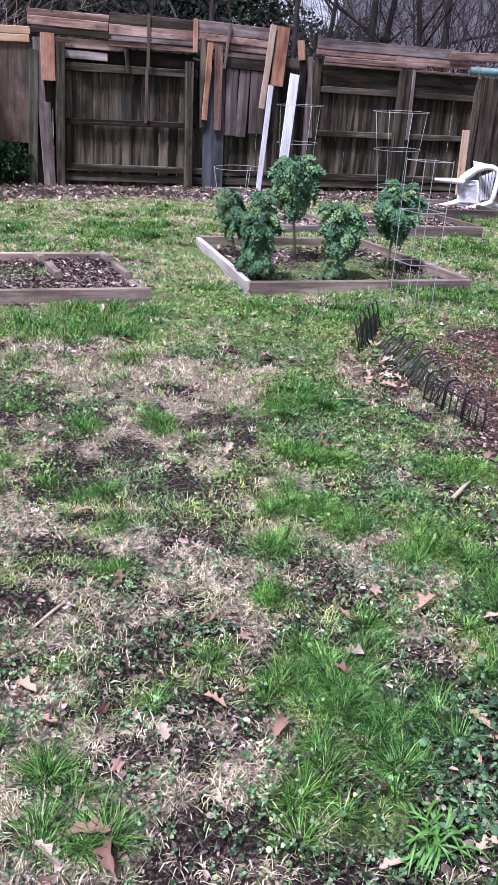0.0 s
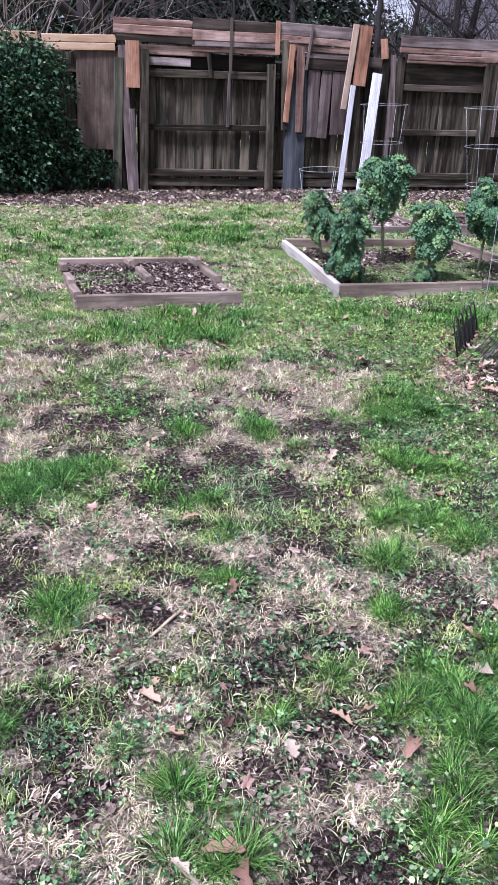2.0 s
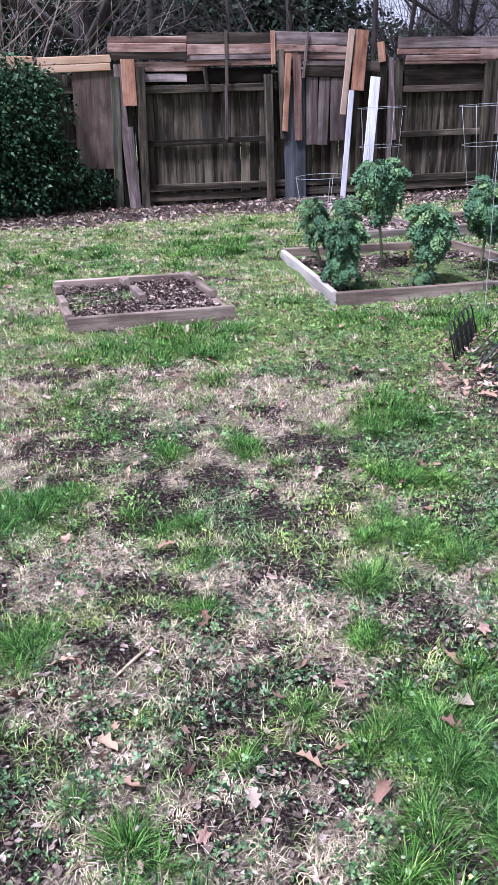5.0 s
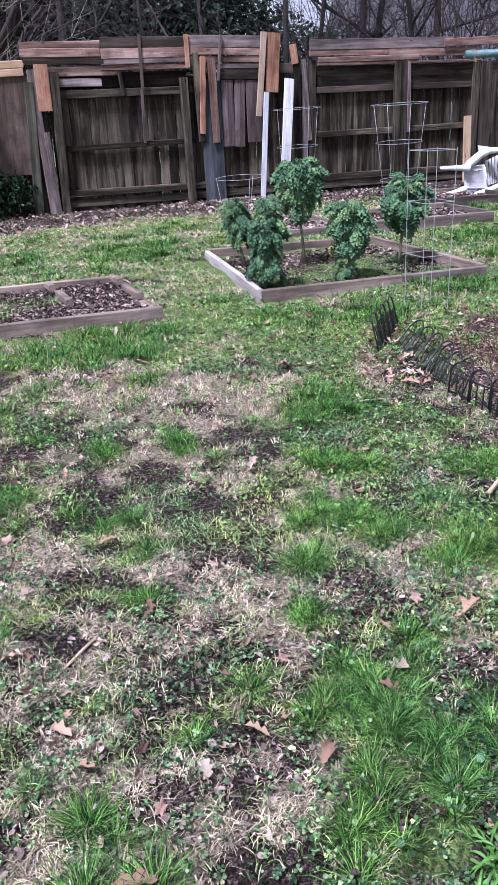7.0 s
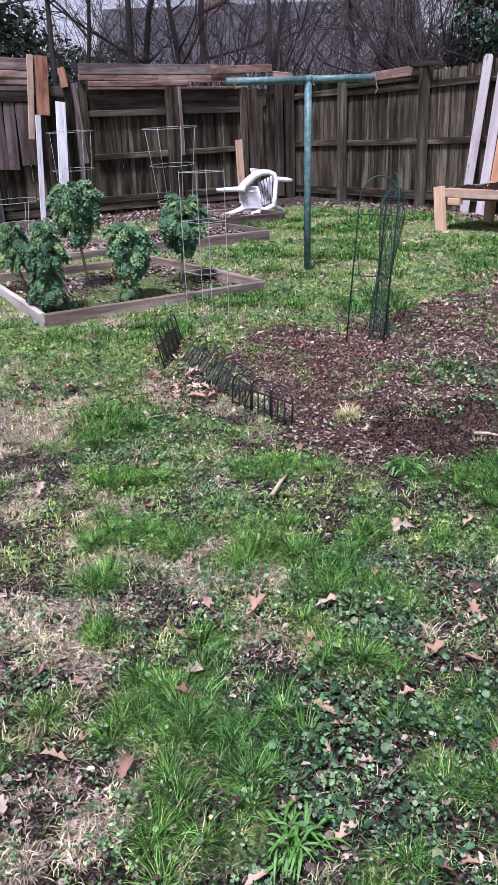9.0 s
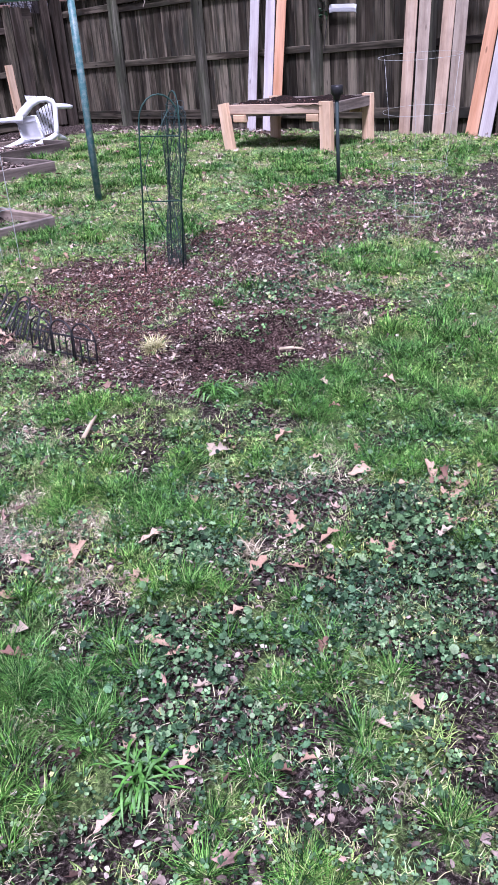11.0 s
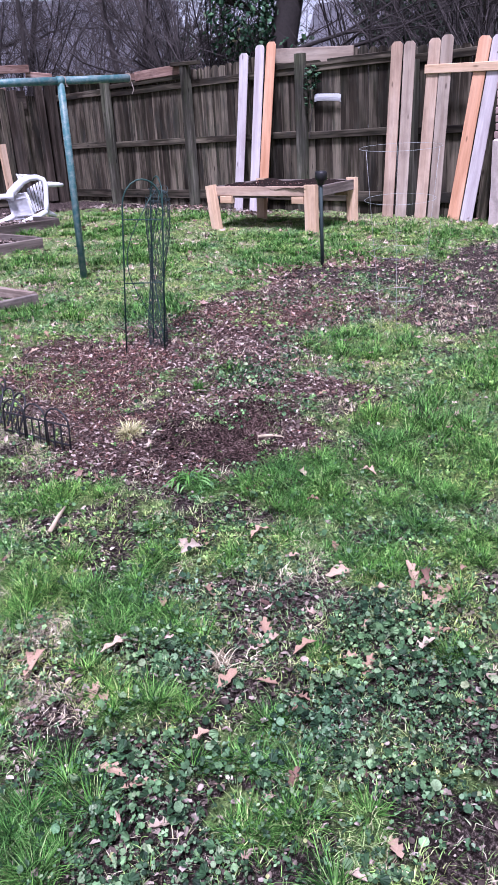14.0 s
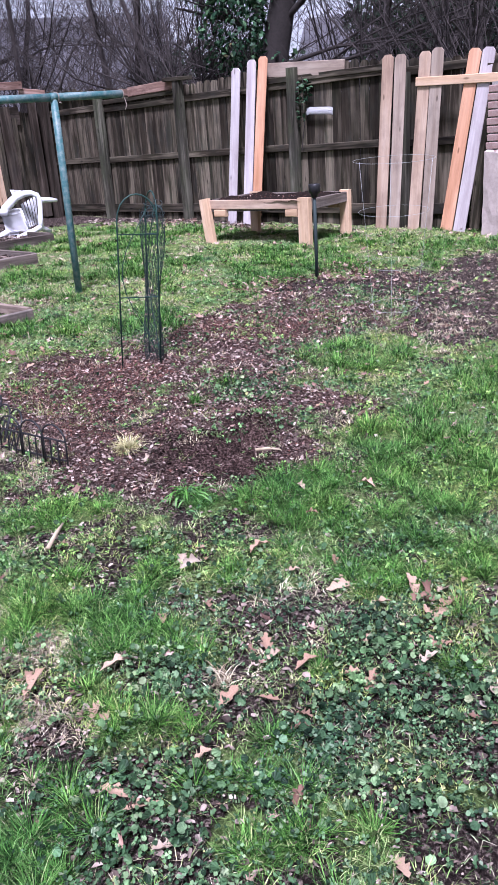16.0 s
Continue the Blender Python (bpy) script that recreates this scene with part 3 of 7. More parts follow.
CLOVER_AT = [(1.53, 2.72, 0.26, 0.34), (1.34, 2.43, 0.30, 0.22), (1.48, 2.58, 0.25, 0.25), (1.78, 1.36, 0.18, 0.19), (1.43, 1.21, 0.14, 0.13), (1.65, 2.2, 0.2, 0.2), (1.1, 1.95, 0.14, 0.16), (1.31, 2.04, 0.24, 0.17), (2.1, 1.05, 0.2, 0.25), (0.21, 3.38, 0.15, 0.30)]
MULCH_AT = [(2.7, 3.28, 0.39, 0.64), (3.33, 3.18, 0.42, 0.65), (2.83, 2.27, 0.36, 0.42), (2.25, 2.05, 0.31, 0.28), (4.46, 3.35, 0.58, 0.7), (4.65, 2.79, 0.42, 0.44),
            (3.17, 2.06, 0.22, 0.23), (2.16, 2.44, 0.21, 0.32), (2.6, 1.78, 0.13, 0.22), (3.6, 2.9, 0.45, 0.6), (2.35, 2.95, 0.28, 0.4), (3.9,
            3.1, 0.5, 0.5), (4.26, 3.31, 0.6, 0.7)]
RED_MULCH_AT = [(2.7, 3.1, 0.34, 0.42), (2.45, 2.75, 0.25, 0.3), (4.3, 3.2, 0.5, 0.35), (3.4, 2.1, 0.14, 0.12), (3.0, 3.3, 0.3, 0.3)]
DUG_AT = [(2.40, 2.02, 0.30, 0.20), (2.68, 2.08, 0.12, 0.12), (2.30, 1.80, 0.16, 0.10), (0.80, 1.55, 0.035, 0.03)]
DRY_FAR = [(1.22, 8.4, 0.9, 0.6), (4.78, 2.12, 0.24, 0.60), (1.72, 3.15, 0.17, 0.26)]
BARE_FAR = [(2.41, 4.55, 0.25, 0.30), (1.92, 3.15, 0.15, 0.28), (4.3, 7.6, 0.5, 0.4), (2.5, 5.9, 0.3, 0.3), (5.9, 3.1, 0.45, 0.7), (5.3, 3.6, 0.4, 0.5), (6.6, 2.7, 0.5, 0.9), (5.1, 2.2, 0.45, 0.8), (5.9, 2.2, 0.4, 0.8)]
WORN_AT = [(0.34, 1.14, 0.16, 0.18), (0.28, 0.98, 0.14, 0.14), (0.48, 1.15, 0.05, 0.09)]
BED_RECTS = [(2.98, 7.36, 3.88, 8.55), (0.15, 4.84, 1.2, 6.08), (1.93, 4.93, 3.74, 6.8), (4.1, 7.05, 5.5, 8.2), (5.35, 8.3, 6.7, 9.5)]


def in_beds(x, y):
    k = np.zeros(np.shape(x), bool)
    for x0, y0, x1, y1 in BED_RECTS:
        k |= (x > x0) & (x < x1) & (y > y0) & (y < y1)
    return k


def step(v, edge, soft):
    return np.clip((v - edge) / soft, 0, 1)


def covers(x, y):
    """Mulch, tall grass, lawn, clover, straw and bare soil, each 0 to 1."""
    r = np.hypot(x, y)
    side = step(np.arctan2(x, y), 0.3, 0.5)
    far = step(r, 2.6, 2.0)
    mulch = patches(MULCH_AT, x, y, 0.8) * (0.6 + 0.4 * step(vnoise(x, y, 0.22, 15), 0.25, 0.2))
    bare = np.maximum(patches(BARE_AT, x, y, 0.8), patches(BARE_FAR, x, y, 0.6))
    tall = np.maximum(np.maximum(patches(TUFTS_WEST, x, y), patches(TUFTS_MID, x, y)), np.maximum(patches(TUFTS_EAST + TUFTS_SOUTH, x, y), patches(FAR_TUFTS, x, y)))
    stray = step(vnoise(x, y, 0.10, 16) * (0.55 + 0.6 * vnoise(x, y, 0.6, 17)), 0.68 - 0.02 * side, 0.1)
    tall = np.maximum(tall * (1 - patches(WORN_AT, x, y, 0.5)), 0.8 * stray * (1 - patches(WORN_AT, x, y, 0.5)))
    tall = np.maximum(tall, patches(FAR_GREEN, x, y) * step(vnoise(x, y, 0.3, 18), 0.35, 0.25) * 0.6)
    n = 0.42 * vnoise(x, y, 0.45, 11) + 0.36 * vnoise(x, y, 0.15, 12) + 0.22 * vnoise(x, y, 0.055, 13)
    lawn = step(n, 0.515 - 0.05 * side - 0.18 * far, 0.07)
    lawn = np.maximum(lawn, np.maximum(patches(FAR_GREEN, x, y), patches(GREEN_NEAR + GREEN_MID, x, y)))
    strip = step(y - 0.6 * vnoise(x, y, 0.7, 21), 9.0, 0.5)
    strip = np.maximum(strip, step(x - 0.5 * vnoise(x, y, 0.6, 22), 7.9, 0.5) * step(y, 6.2, 0.8))
    weeds = 0.5 * vnoise(x, y, 0.30, 31) + 0.5 * vnoise(x, y, 0.09, 32)
    clover = np.maximum(np.maximum(patches(CLOVER_AT, x, y), patches(IVY_AT, x, y)), step(weeds, 0.52 - 0.06 * side, 0.1) * (0.5 + 0.4 * side))
    dry = 0.5 * vnoise(x, y, 0.28, 41) + 0.5 * vnoise(x, y, 0.075, 42)
    straw = np.maximum(np.maximum(patches(STRAW_AT, x, y, 0.6), patches(DRY_FAR, x, y, 0.6)), step(dry, 0.42, 0.14) * (0.85 - 0.6 * side))
    # nearby gaps show the darkened soil, as painted shade between tufts
    gap = step(0.5 * vnoise(x, y, 0.17, 91) + 0.5 * vnoise(x, y, 0.055, 92), 0.57, 0.08) * np.clip((3.6 - r) / 1.2, 0, 1)
    close = step(2.0 - r, 0.0, 0.6)
    bare = np.maximum(bare * (0.42 + 0.58 * side), np.clip(0.42 + 0.33 * side + 0.25 * close, 0, 0.8) * gap)
    straw = straw * (1 - 0.85 * patches(GREEN_MID, x, y)) * (1 - 0.8 * strip) * (1 - 0.75 * bare) * (1 - 0.7 * patches(IVY_AT, x, y)) * (1 - 0.3 * close)
    open_soil = (1 - mulch) * (1 - 0.9 * strip)
    planted = patches(GREEN_NEAR, x, y)
    tall *= open_soil * (1 - 0.7 * bare) + (1 - open_soil) * 0.25 * (tall > 0.9)
    lawn *= np.maximum(open_soil, 0.8 * planted) * (1 - bare) * (1 - 0.6 * patches(STRAW_AT, x, y, 0.6)) * (1 - 0.6 * patches(IVY_AT, x, y))
    clover = np.maximum(clover, 0.6 * patches(GREEN_MID, x, y))
    clover *= (1 - 0.95 * mulch) * (1 - 0.9 * strip) * (1 - 0.85 * bare)
    return mulch, tall, lawn, clover, straw * (1 - mulch), np.maximum(bare, strip)


def relief(x, y):
    """Small humps, hollows and diggings on top of the even rise."""
    z = gz(x, y) + 0.035 * (vnoise(x, y, 0.5, 51) - 0.5) + 0.02 * (vnoise(x, y, 0.13, 52) - 0.5) + 0.014 * (vnoise(x, y, 0.075, 53) - 0.5)
    for cx, cy, r, d in ((0.80, 1.57, 0.035, -0.05), (2.56, 1.95, 0.065, -0.17), (2.32, 2.34, 0.05, -0.05), (2.35, 2.12, 0.22, 0.035), (2.33, 1.85, 0.15, -0.03), (2.75, 2.12, 0.16, 0.025)):
        z = z + d * np.exp(-((x - cx) ** 2 + (y - cy) ** 2) / (r * r))
    return z


def ground_sheet():
    fine_x = np.arange(-2.6, 9.1, 0.035)
    fine_y = np.arange(-0.6, 11.4, 0.035)
    far = np.array([3, 8, 20, 50, 120, 300, 700, 1500.0])
    xs = np.r_[-2.6 - far[::-1], fine_x, 9.1 + far]
    ys = np.r_[-0.6 - far[::-1], fine_y, 11.4 + far]
    gx, gy = np.meshgrid(xs, ys)
    z = relief(gx, gy)
    away = np.maximum(np.maximum(-2.6 - gx, gx - 9.1), np.maximum(-0.6 - gy, gy - 11.4)).clip(0)
    z = np.where(away > 0, gz(np.clip(gx, -10, 20), np.clip(gy, -10, 22)), z)
    nx, ny = len(xs), len(ys)
    k = (np.arange(ny - 1)[:, None] * nx + np.arange(nx - 1)[None]).ravel()
    f = np.concatenate([np.stack([k, k + 1, k + nx + 1], -1), np.stack([k, k + nx + 1, k + nx], -1)])
    me = tri_mesh("ground", np.stack([gx, gy, z], -1).reshape(-1, 3), f)
    mulch, tall, lawn, clover, straw, bare = covers(gx.ravel(), gy.ravel())
    col = np.ones((gx.size, 4), np.float32)
    col[:, 0] = np.maximum(mulch, patches(DUG_AT, gx.ravel(), gy.ravel()))
    col[:, 1] = np.clip(0.45 * tall + (0.25 + 0.55 * step(np.hypot(gx, gy).ravel(), 3.6, 1.6)) * lawn + 0.15 * clover, 0, 1)
    col[:, 2] = np.clip(straw * (1 - bare), 0, 1)
    inset = np.minimum(np.minimum(gx - fine_x[0], fine_x[-1] - gx), np.minimum(gy - fine_y[0], fine_y[-1] - gy)).ravel()
    fade = np.clip(inset / 0.4, 0, 1)[:, None]
    col[:, :3] = col[:, :3] * fade + np.array((0.0, 0.42, 0.45)) * (1 - fade)
    me.color_attributes.new("cover", "FLOAT_COLOR", "POINT").data.foreach_set("color", col.ravel())
    return tagged(obj("ground", me, GROUND), "patchy backyard lawn soil with thatch", "ground", kind="structure")


ground_sheet()


def places(density, reach=12.0, near=0.55, fade=1.2, at=2.2):
    """Random places on the lawn in front of the fences; the farther off, the fewer."""
    n = int(density * 0.5 * reach * reach * 1.75)
    r = np.sqrt(rng.random(n)) * reach
    a = rng.random(n) * 1.75 - 0.27
    keep = (rng.random(n) < np.minimum(1, at / r) ** fade) & (r > near)
    x, y = r[keep] * np.sin(a[keep]), r[keep] * np.cos(a[keep])
    k = (x < 8.8) & (y < 10.95)
    return x[k], y[k]


def keep_where(x, y, weight):
    k = rng.random(len(x)) < weight
    return x[k], y[k]


BLADE_V = [(-0.5, 0, 0), (0.5, 0, 0), (-0.42, 0.10, 0.45), (0.42, 0.10, 0.45), (-0.25, 0.36, 0.8), (0.25, 0.36, 0.8), (0, 0.72, 0.93)]
BLADE_F = [(0, 1, 3), (0, 3, 2), (2, 3, 5), (2, 5, 4), (4, 5, 6)]
CURL_V = [(-0.5, 0, 0), (0.5, 0, 0), (-0.45, 0.22, 0.5), (0.45, 0.22, 0.5), (-0.36, 0.7, 0.6), (0.36, 0.7, 0.6), (0, 1.15, 0.28)]
SHORT_V = [(-0.5, 0, 0), (0.5, 0, 0), (-0.38, 0.18, 0.6), (0.38, 0.18, 0.6), (0, 0.5, 1.0)]
SHORT_F = [(0, 1, 3), (0, 3, 2), (2, 3, 4)]
SPIKE_V = [(-0.42, 0, 0), (0.42, 0, 0), (0, 0.42, 1.0)]
SPIKE_F = [(0, 1, 2)]


def blades(name, x, y, per, length, width, lean, mat, label, tv=BLADE_V, tf=BLADE_F, jitter=0.016, lift=0.0):
    """Tufts of blades fanning out from the places given, as one mesh."""
    n = len(x) * per
    far = np.maximum(1, np.hypot(x, y) / 2.4)
    tone = np.repeat(0.7 + 0.6 * rng.random(len(x)), per)
    x, y, far = np.repeat(x, per), np.repeat(y, per), np.repeat(far, per)
    a = rng.random(n) * 2 * math.pi
    off = np.abs(rng.normal(0, jitter, n)) * far ** 0.6
    x, y = x + off * np.sin(-a), y + off * np.cos(-a)
    size = np.empty((n, 3))
    l = length * tone * (0.55 + 0.6 * rng.random(n)) * far ** 0.12
    size[:, 0] = width * (0.7 + 0.6 * rng.random(n)) * far ** 0.75
    size[:, 1] = l * (0.4 + 1.0 * rng.random(n))
    size[:, 2] = l
    tilt = -np.abs(rng.normal(lean[0], lean[1], n)).clip(0, 1.5)
    pos = np.stack([x, y, relief(x, y) - 0.004 + lift * rng.random(n)], -1)
    v, f = spread(tv, tf, pos, a + rng.normal(0, 0.4, n), tilt, rng.normal(0, 0.15, n), size)
    return tagged(obj(name, tri_mesh(name, v, f), mat), label, "grass", kind="stuff")


def lawn_growth():
    x, y = places(260, fade=0.5)
    c = covers(x, y)
    free = ~in_beds(x, y)
    tx, ty = keep_where(x, y, step(c[1], 0.3, 0.45) * free)
    near = np.hypot(tx, ty) < 3.2
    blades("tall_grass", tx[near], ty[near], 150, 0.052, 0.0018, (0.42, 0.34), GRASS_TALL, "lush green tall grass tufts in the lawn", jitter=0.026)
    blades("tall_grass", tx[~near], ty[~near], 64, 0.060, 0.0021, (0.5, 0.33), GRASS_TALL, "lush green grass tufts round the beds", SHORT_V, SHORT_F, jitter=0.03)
    x, y = places(2600, fade=0.88)
    c = covers(x, y)
    sx, sy = keep_where(x, y, np.clip(c[2] * 0.9 + (0.10 + 0.14 * step(np.arctan2(x, y), 0.4, 0.4)) * (1 - c[0]) * (1 - c[5]), 0, 1) * ~in_beds(x, y))
    near = np.hypot(sx, sy) < 2.6
    blades("short_grass", sx[near], sy[near], 10, 0.030, 0.0021, (0.7, 0.4), GRASS_SHORT, "short green lawn grass between weeds", SHORT_V, SHORT_F, 0.013)
    blades("short_grass", sx[~near], sy[~near], 13, 0.029, 0.0020, (0.8, 0.4), GRASS_SHORT, "short green lawn grass round the beds", SPIKE_V, SPIKE_F, 0.014)
    # dead grass: curled clumps over a thin mat
    x, y = places(900, fade=0.8)
    c = covers(x, y)
    w = step(c[4], 0.15, 0.5) * (1 - 0.85 * c[1]) * (1 - 0.55 * c[2]) * (1 - 0.8 * c[0])
    sx, sy = keep_where(x, y, np.clip(0.75 * w + 0.03, 0, 1) * ~in_beds(x, y))
    near = np.hypot(sx, sy) < 2.8
    blades("dry_grass", sx[near], sy[near], 30, 0.027, 0.0017, (0.35, 0.5), STRAW, "clumps of curled dead straw-coloured grass", CURL_V, BLADE_F, 0.017, 0.006)
    blades("dry_grass", sx[~near], sy[~near], 30, 0.029, 0.0018, (0.5, 0.5), STRAW, "dead straw-coloured grass round the beds", SHORT_V, SHORT_F, 0.02, 0.006)
    x, y = places(1700, fade=1.0)
    c = covers(x, y)
    sx, sy = keep_where(x, y, np.clip(c[4] * 0.7 + 0.08, 0, 1) * (1 - 0.75 * c[1]) * (1 - 0.5 * c[2]) * (1 - 0.75 * c[0]) * ~in_beds(x, y))
    blades("dry_grass", sx, sy, 9, 0.034, 0.0013, (1.1, 0.3), STRAW, "dead straw-coloured grass lying flat", SPIKE_V, SPIKE_F, 0.02, 0.014)


lawn_growth()


def clover_carpet():
    """Three heart-shaped leaflets to a leaf, held a little above the soil, and round ivy leaves among them."""
    def leaflet(a, pts):
        c, s = math.cos(a), math.sin(a)
        return [(x * c - y * s, x * s + y * c, 0.10 * y + 0.25 * abs(x)) for x, y in pts]

    x, y = places(6400, 9.0, fade=1.4)
    c = covers(x, y)
    x, y = keep_where(x, y, np.clip(c[3] * 0.8 + 0.07 * (1 - 0.96 * c[0]), 0, 1) * (1 - 0.6 * c[1]) * (1 - 0.5 * patches(IVY_AT, x, y)) * ~in_beds(x, y))
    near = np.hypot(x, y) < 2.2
    heart = [(0, 0), (0.46, 0.5), (0.24, 0.95), (0, 0.82), (-0.24, 0.95), (-0.46, 0.5)]
    for some, pts, label in ((near, heart, "dark green clover leaves carpeting the soil"), (~near, [(0, 0), (0.46, 0.6), (0, 0.95), (-0.46, 0.6)], "low clover among the lawn grass")):
        tv, tf = [], []
        for k in range(3):
            b = len(tv)
            tv += leaflet(2 * math.pi * k / 3, pts)
            tf += [(b, b + i, b + i + 1) for i in range(1, len(pts) - 1)]
        cx, cy = x[some], y[some]
        n = len(cx)
        far = np.maximum(1, np.hypot(cx, cy) / 2.4) ** 0.6 * (1.0 if some is near else 1.1)
        s = (0.0042 + 0.0075 * rng.random(n) ** 1.3) * far
        pos = np.stack([cx, cy, relief(cx, cy) + 0.004 + 0.026 * rng.random(n)], -1)
        v, f = spread(tv, tf, pos, rng.random(n) * 6.3, rng.normal(0, 0.5, n), rng.normal(0, 0.5, n), np.stack([s, s, s], -1))
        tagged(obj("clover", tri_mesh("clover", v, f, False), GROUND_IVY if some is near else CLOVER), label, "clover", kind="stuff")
    # round scalloped leaves
    m = 13
    tv = [(0, 0.08, -0.04)] + [(0.5 * math.sin(a) * (0.93 + 0.07 * (k % 2)), 0.5 - 0.5 * math.cos(a) * (0.93 + 0.07 * (k % 2)), 0.07 * (k % 2) + 0.05) for k, a in ((k, 0.35 + (2 * math.pi - 0.7) * k / (m - 1)) for k in range(m))]
    tf = [(0, i, i + 1) for i in range(1, m)]
    x, y = places(16000, 6.5, fade=1.2)
    c = covers(x, y)
    grey = patches([(4.6, 3.3, 0.3, 0.3), (5.3, 3.0, 0.3, 0.3), (4.45, 2.65, 0.2, 0.3), (3.75, 2.6, 0.2, 0.25), (3.14, 2.46, 0.22, 0.26), (4.43, 3.38, 0.25, 0.3), (3.6, 3.5, 0.2, 0.3)], x, y)
    east = step(np.arctan2(x, y), 0.35, 0.35)
    w = np.maximum(np.maximum(patches(IVY_AT, x, y) * (0.45 + 0.55 * east), 0.5 * grey), 0.16 * c[3] * (1 - c[0]) + 0.03 * (1 - c[0]))
    x, y = keep_where(x, y, np.clip(0.7 * w, 0, 1) * (1 - 0.5 * c[1]) * ~in_beds(x, y))
    n = len(x)
    s = 0.006 + 0.017 * rng.random(n) ** 3.0 * (0.35 + 0.65 * step(np.arctan2(x, y), 0.35, 0.35))
    pos = np.stack([x, y, relief(x, y) + 0.006 + 0.034 * rng.random(n)], -1)
    v, f = spread(tv, tf, pos, rng.random(n) * 6.3, rng.normal(0, 0.75, n), rng.normal(0, 0.75, n), np.stack([s, s, 1.8 * s], -1))
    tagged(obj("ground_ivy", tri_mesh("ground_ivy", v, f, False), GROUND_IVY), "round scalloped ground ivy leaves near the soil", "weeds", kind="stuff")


clover_carpet()


def litter(name, x, y, size, mat, label, category, flat=0.25, lift=0.012, template=None):
    """Broken, curled bits of leaf."""
    tv = template or [(-0.35, -0.5, 0.02), (0.3, -0.42, 0.06), (0.5, 0.05, 0.16), (0.18, 0.5, 0.03), (-0.28, 0.42, 0.1), (-0.5, -0.02, 0.15), (0.02, 0.0, -0.06)]
    rim = len(tv) - 1
    tf = [(rim, i, (i + 1) % rim) for i in range(rim)]
    n = len(x)
    s = size[0] + (size[1] - size[0]) * rng.random(n) ** 2
    far = np.maximum(1, np.hypot(x, y) / 3.0) ** 0.45
    sz = np.stack([s * (0.35 + 0.6 * rng.random(n)) * far, s * far, s * (0.5 + 1.2 * rng.random(n))], -1)
    pos = np.stack([x, y, relief(x, y) + 0.002 + lift * rng.random(n)], -1)
    v, f = spread(tv, tf, pos, rng.random(n) * 6.3, rng.normal(0, flat, n), rng.normal(0, flat, n), sz)
    return tagged(obj(name, tri_mesh(name, v, f, False), mat), label, category, kind="stuff")


LOBED = [((0.5 if k % 2 else 0.24) * math.sin(0.628 * k) * (0.8 + 0.2 * (k % 3)), (0.62 if k % 2 else 0.3) * math.cos(0.628 * k), 0.16 * (k % 2) + 0.05 * (k % 3)) for k in range(10)] + [(0.0, 0.0, 0.0)]


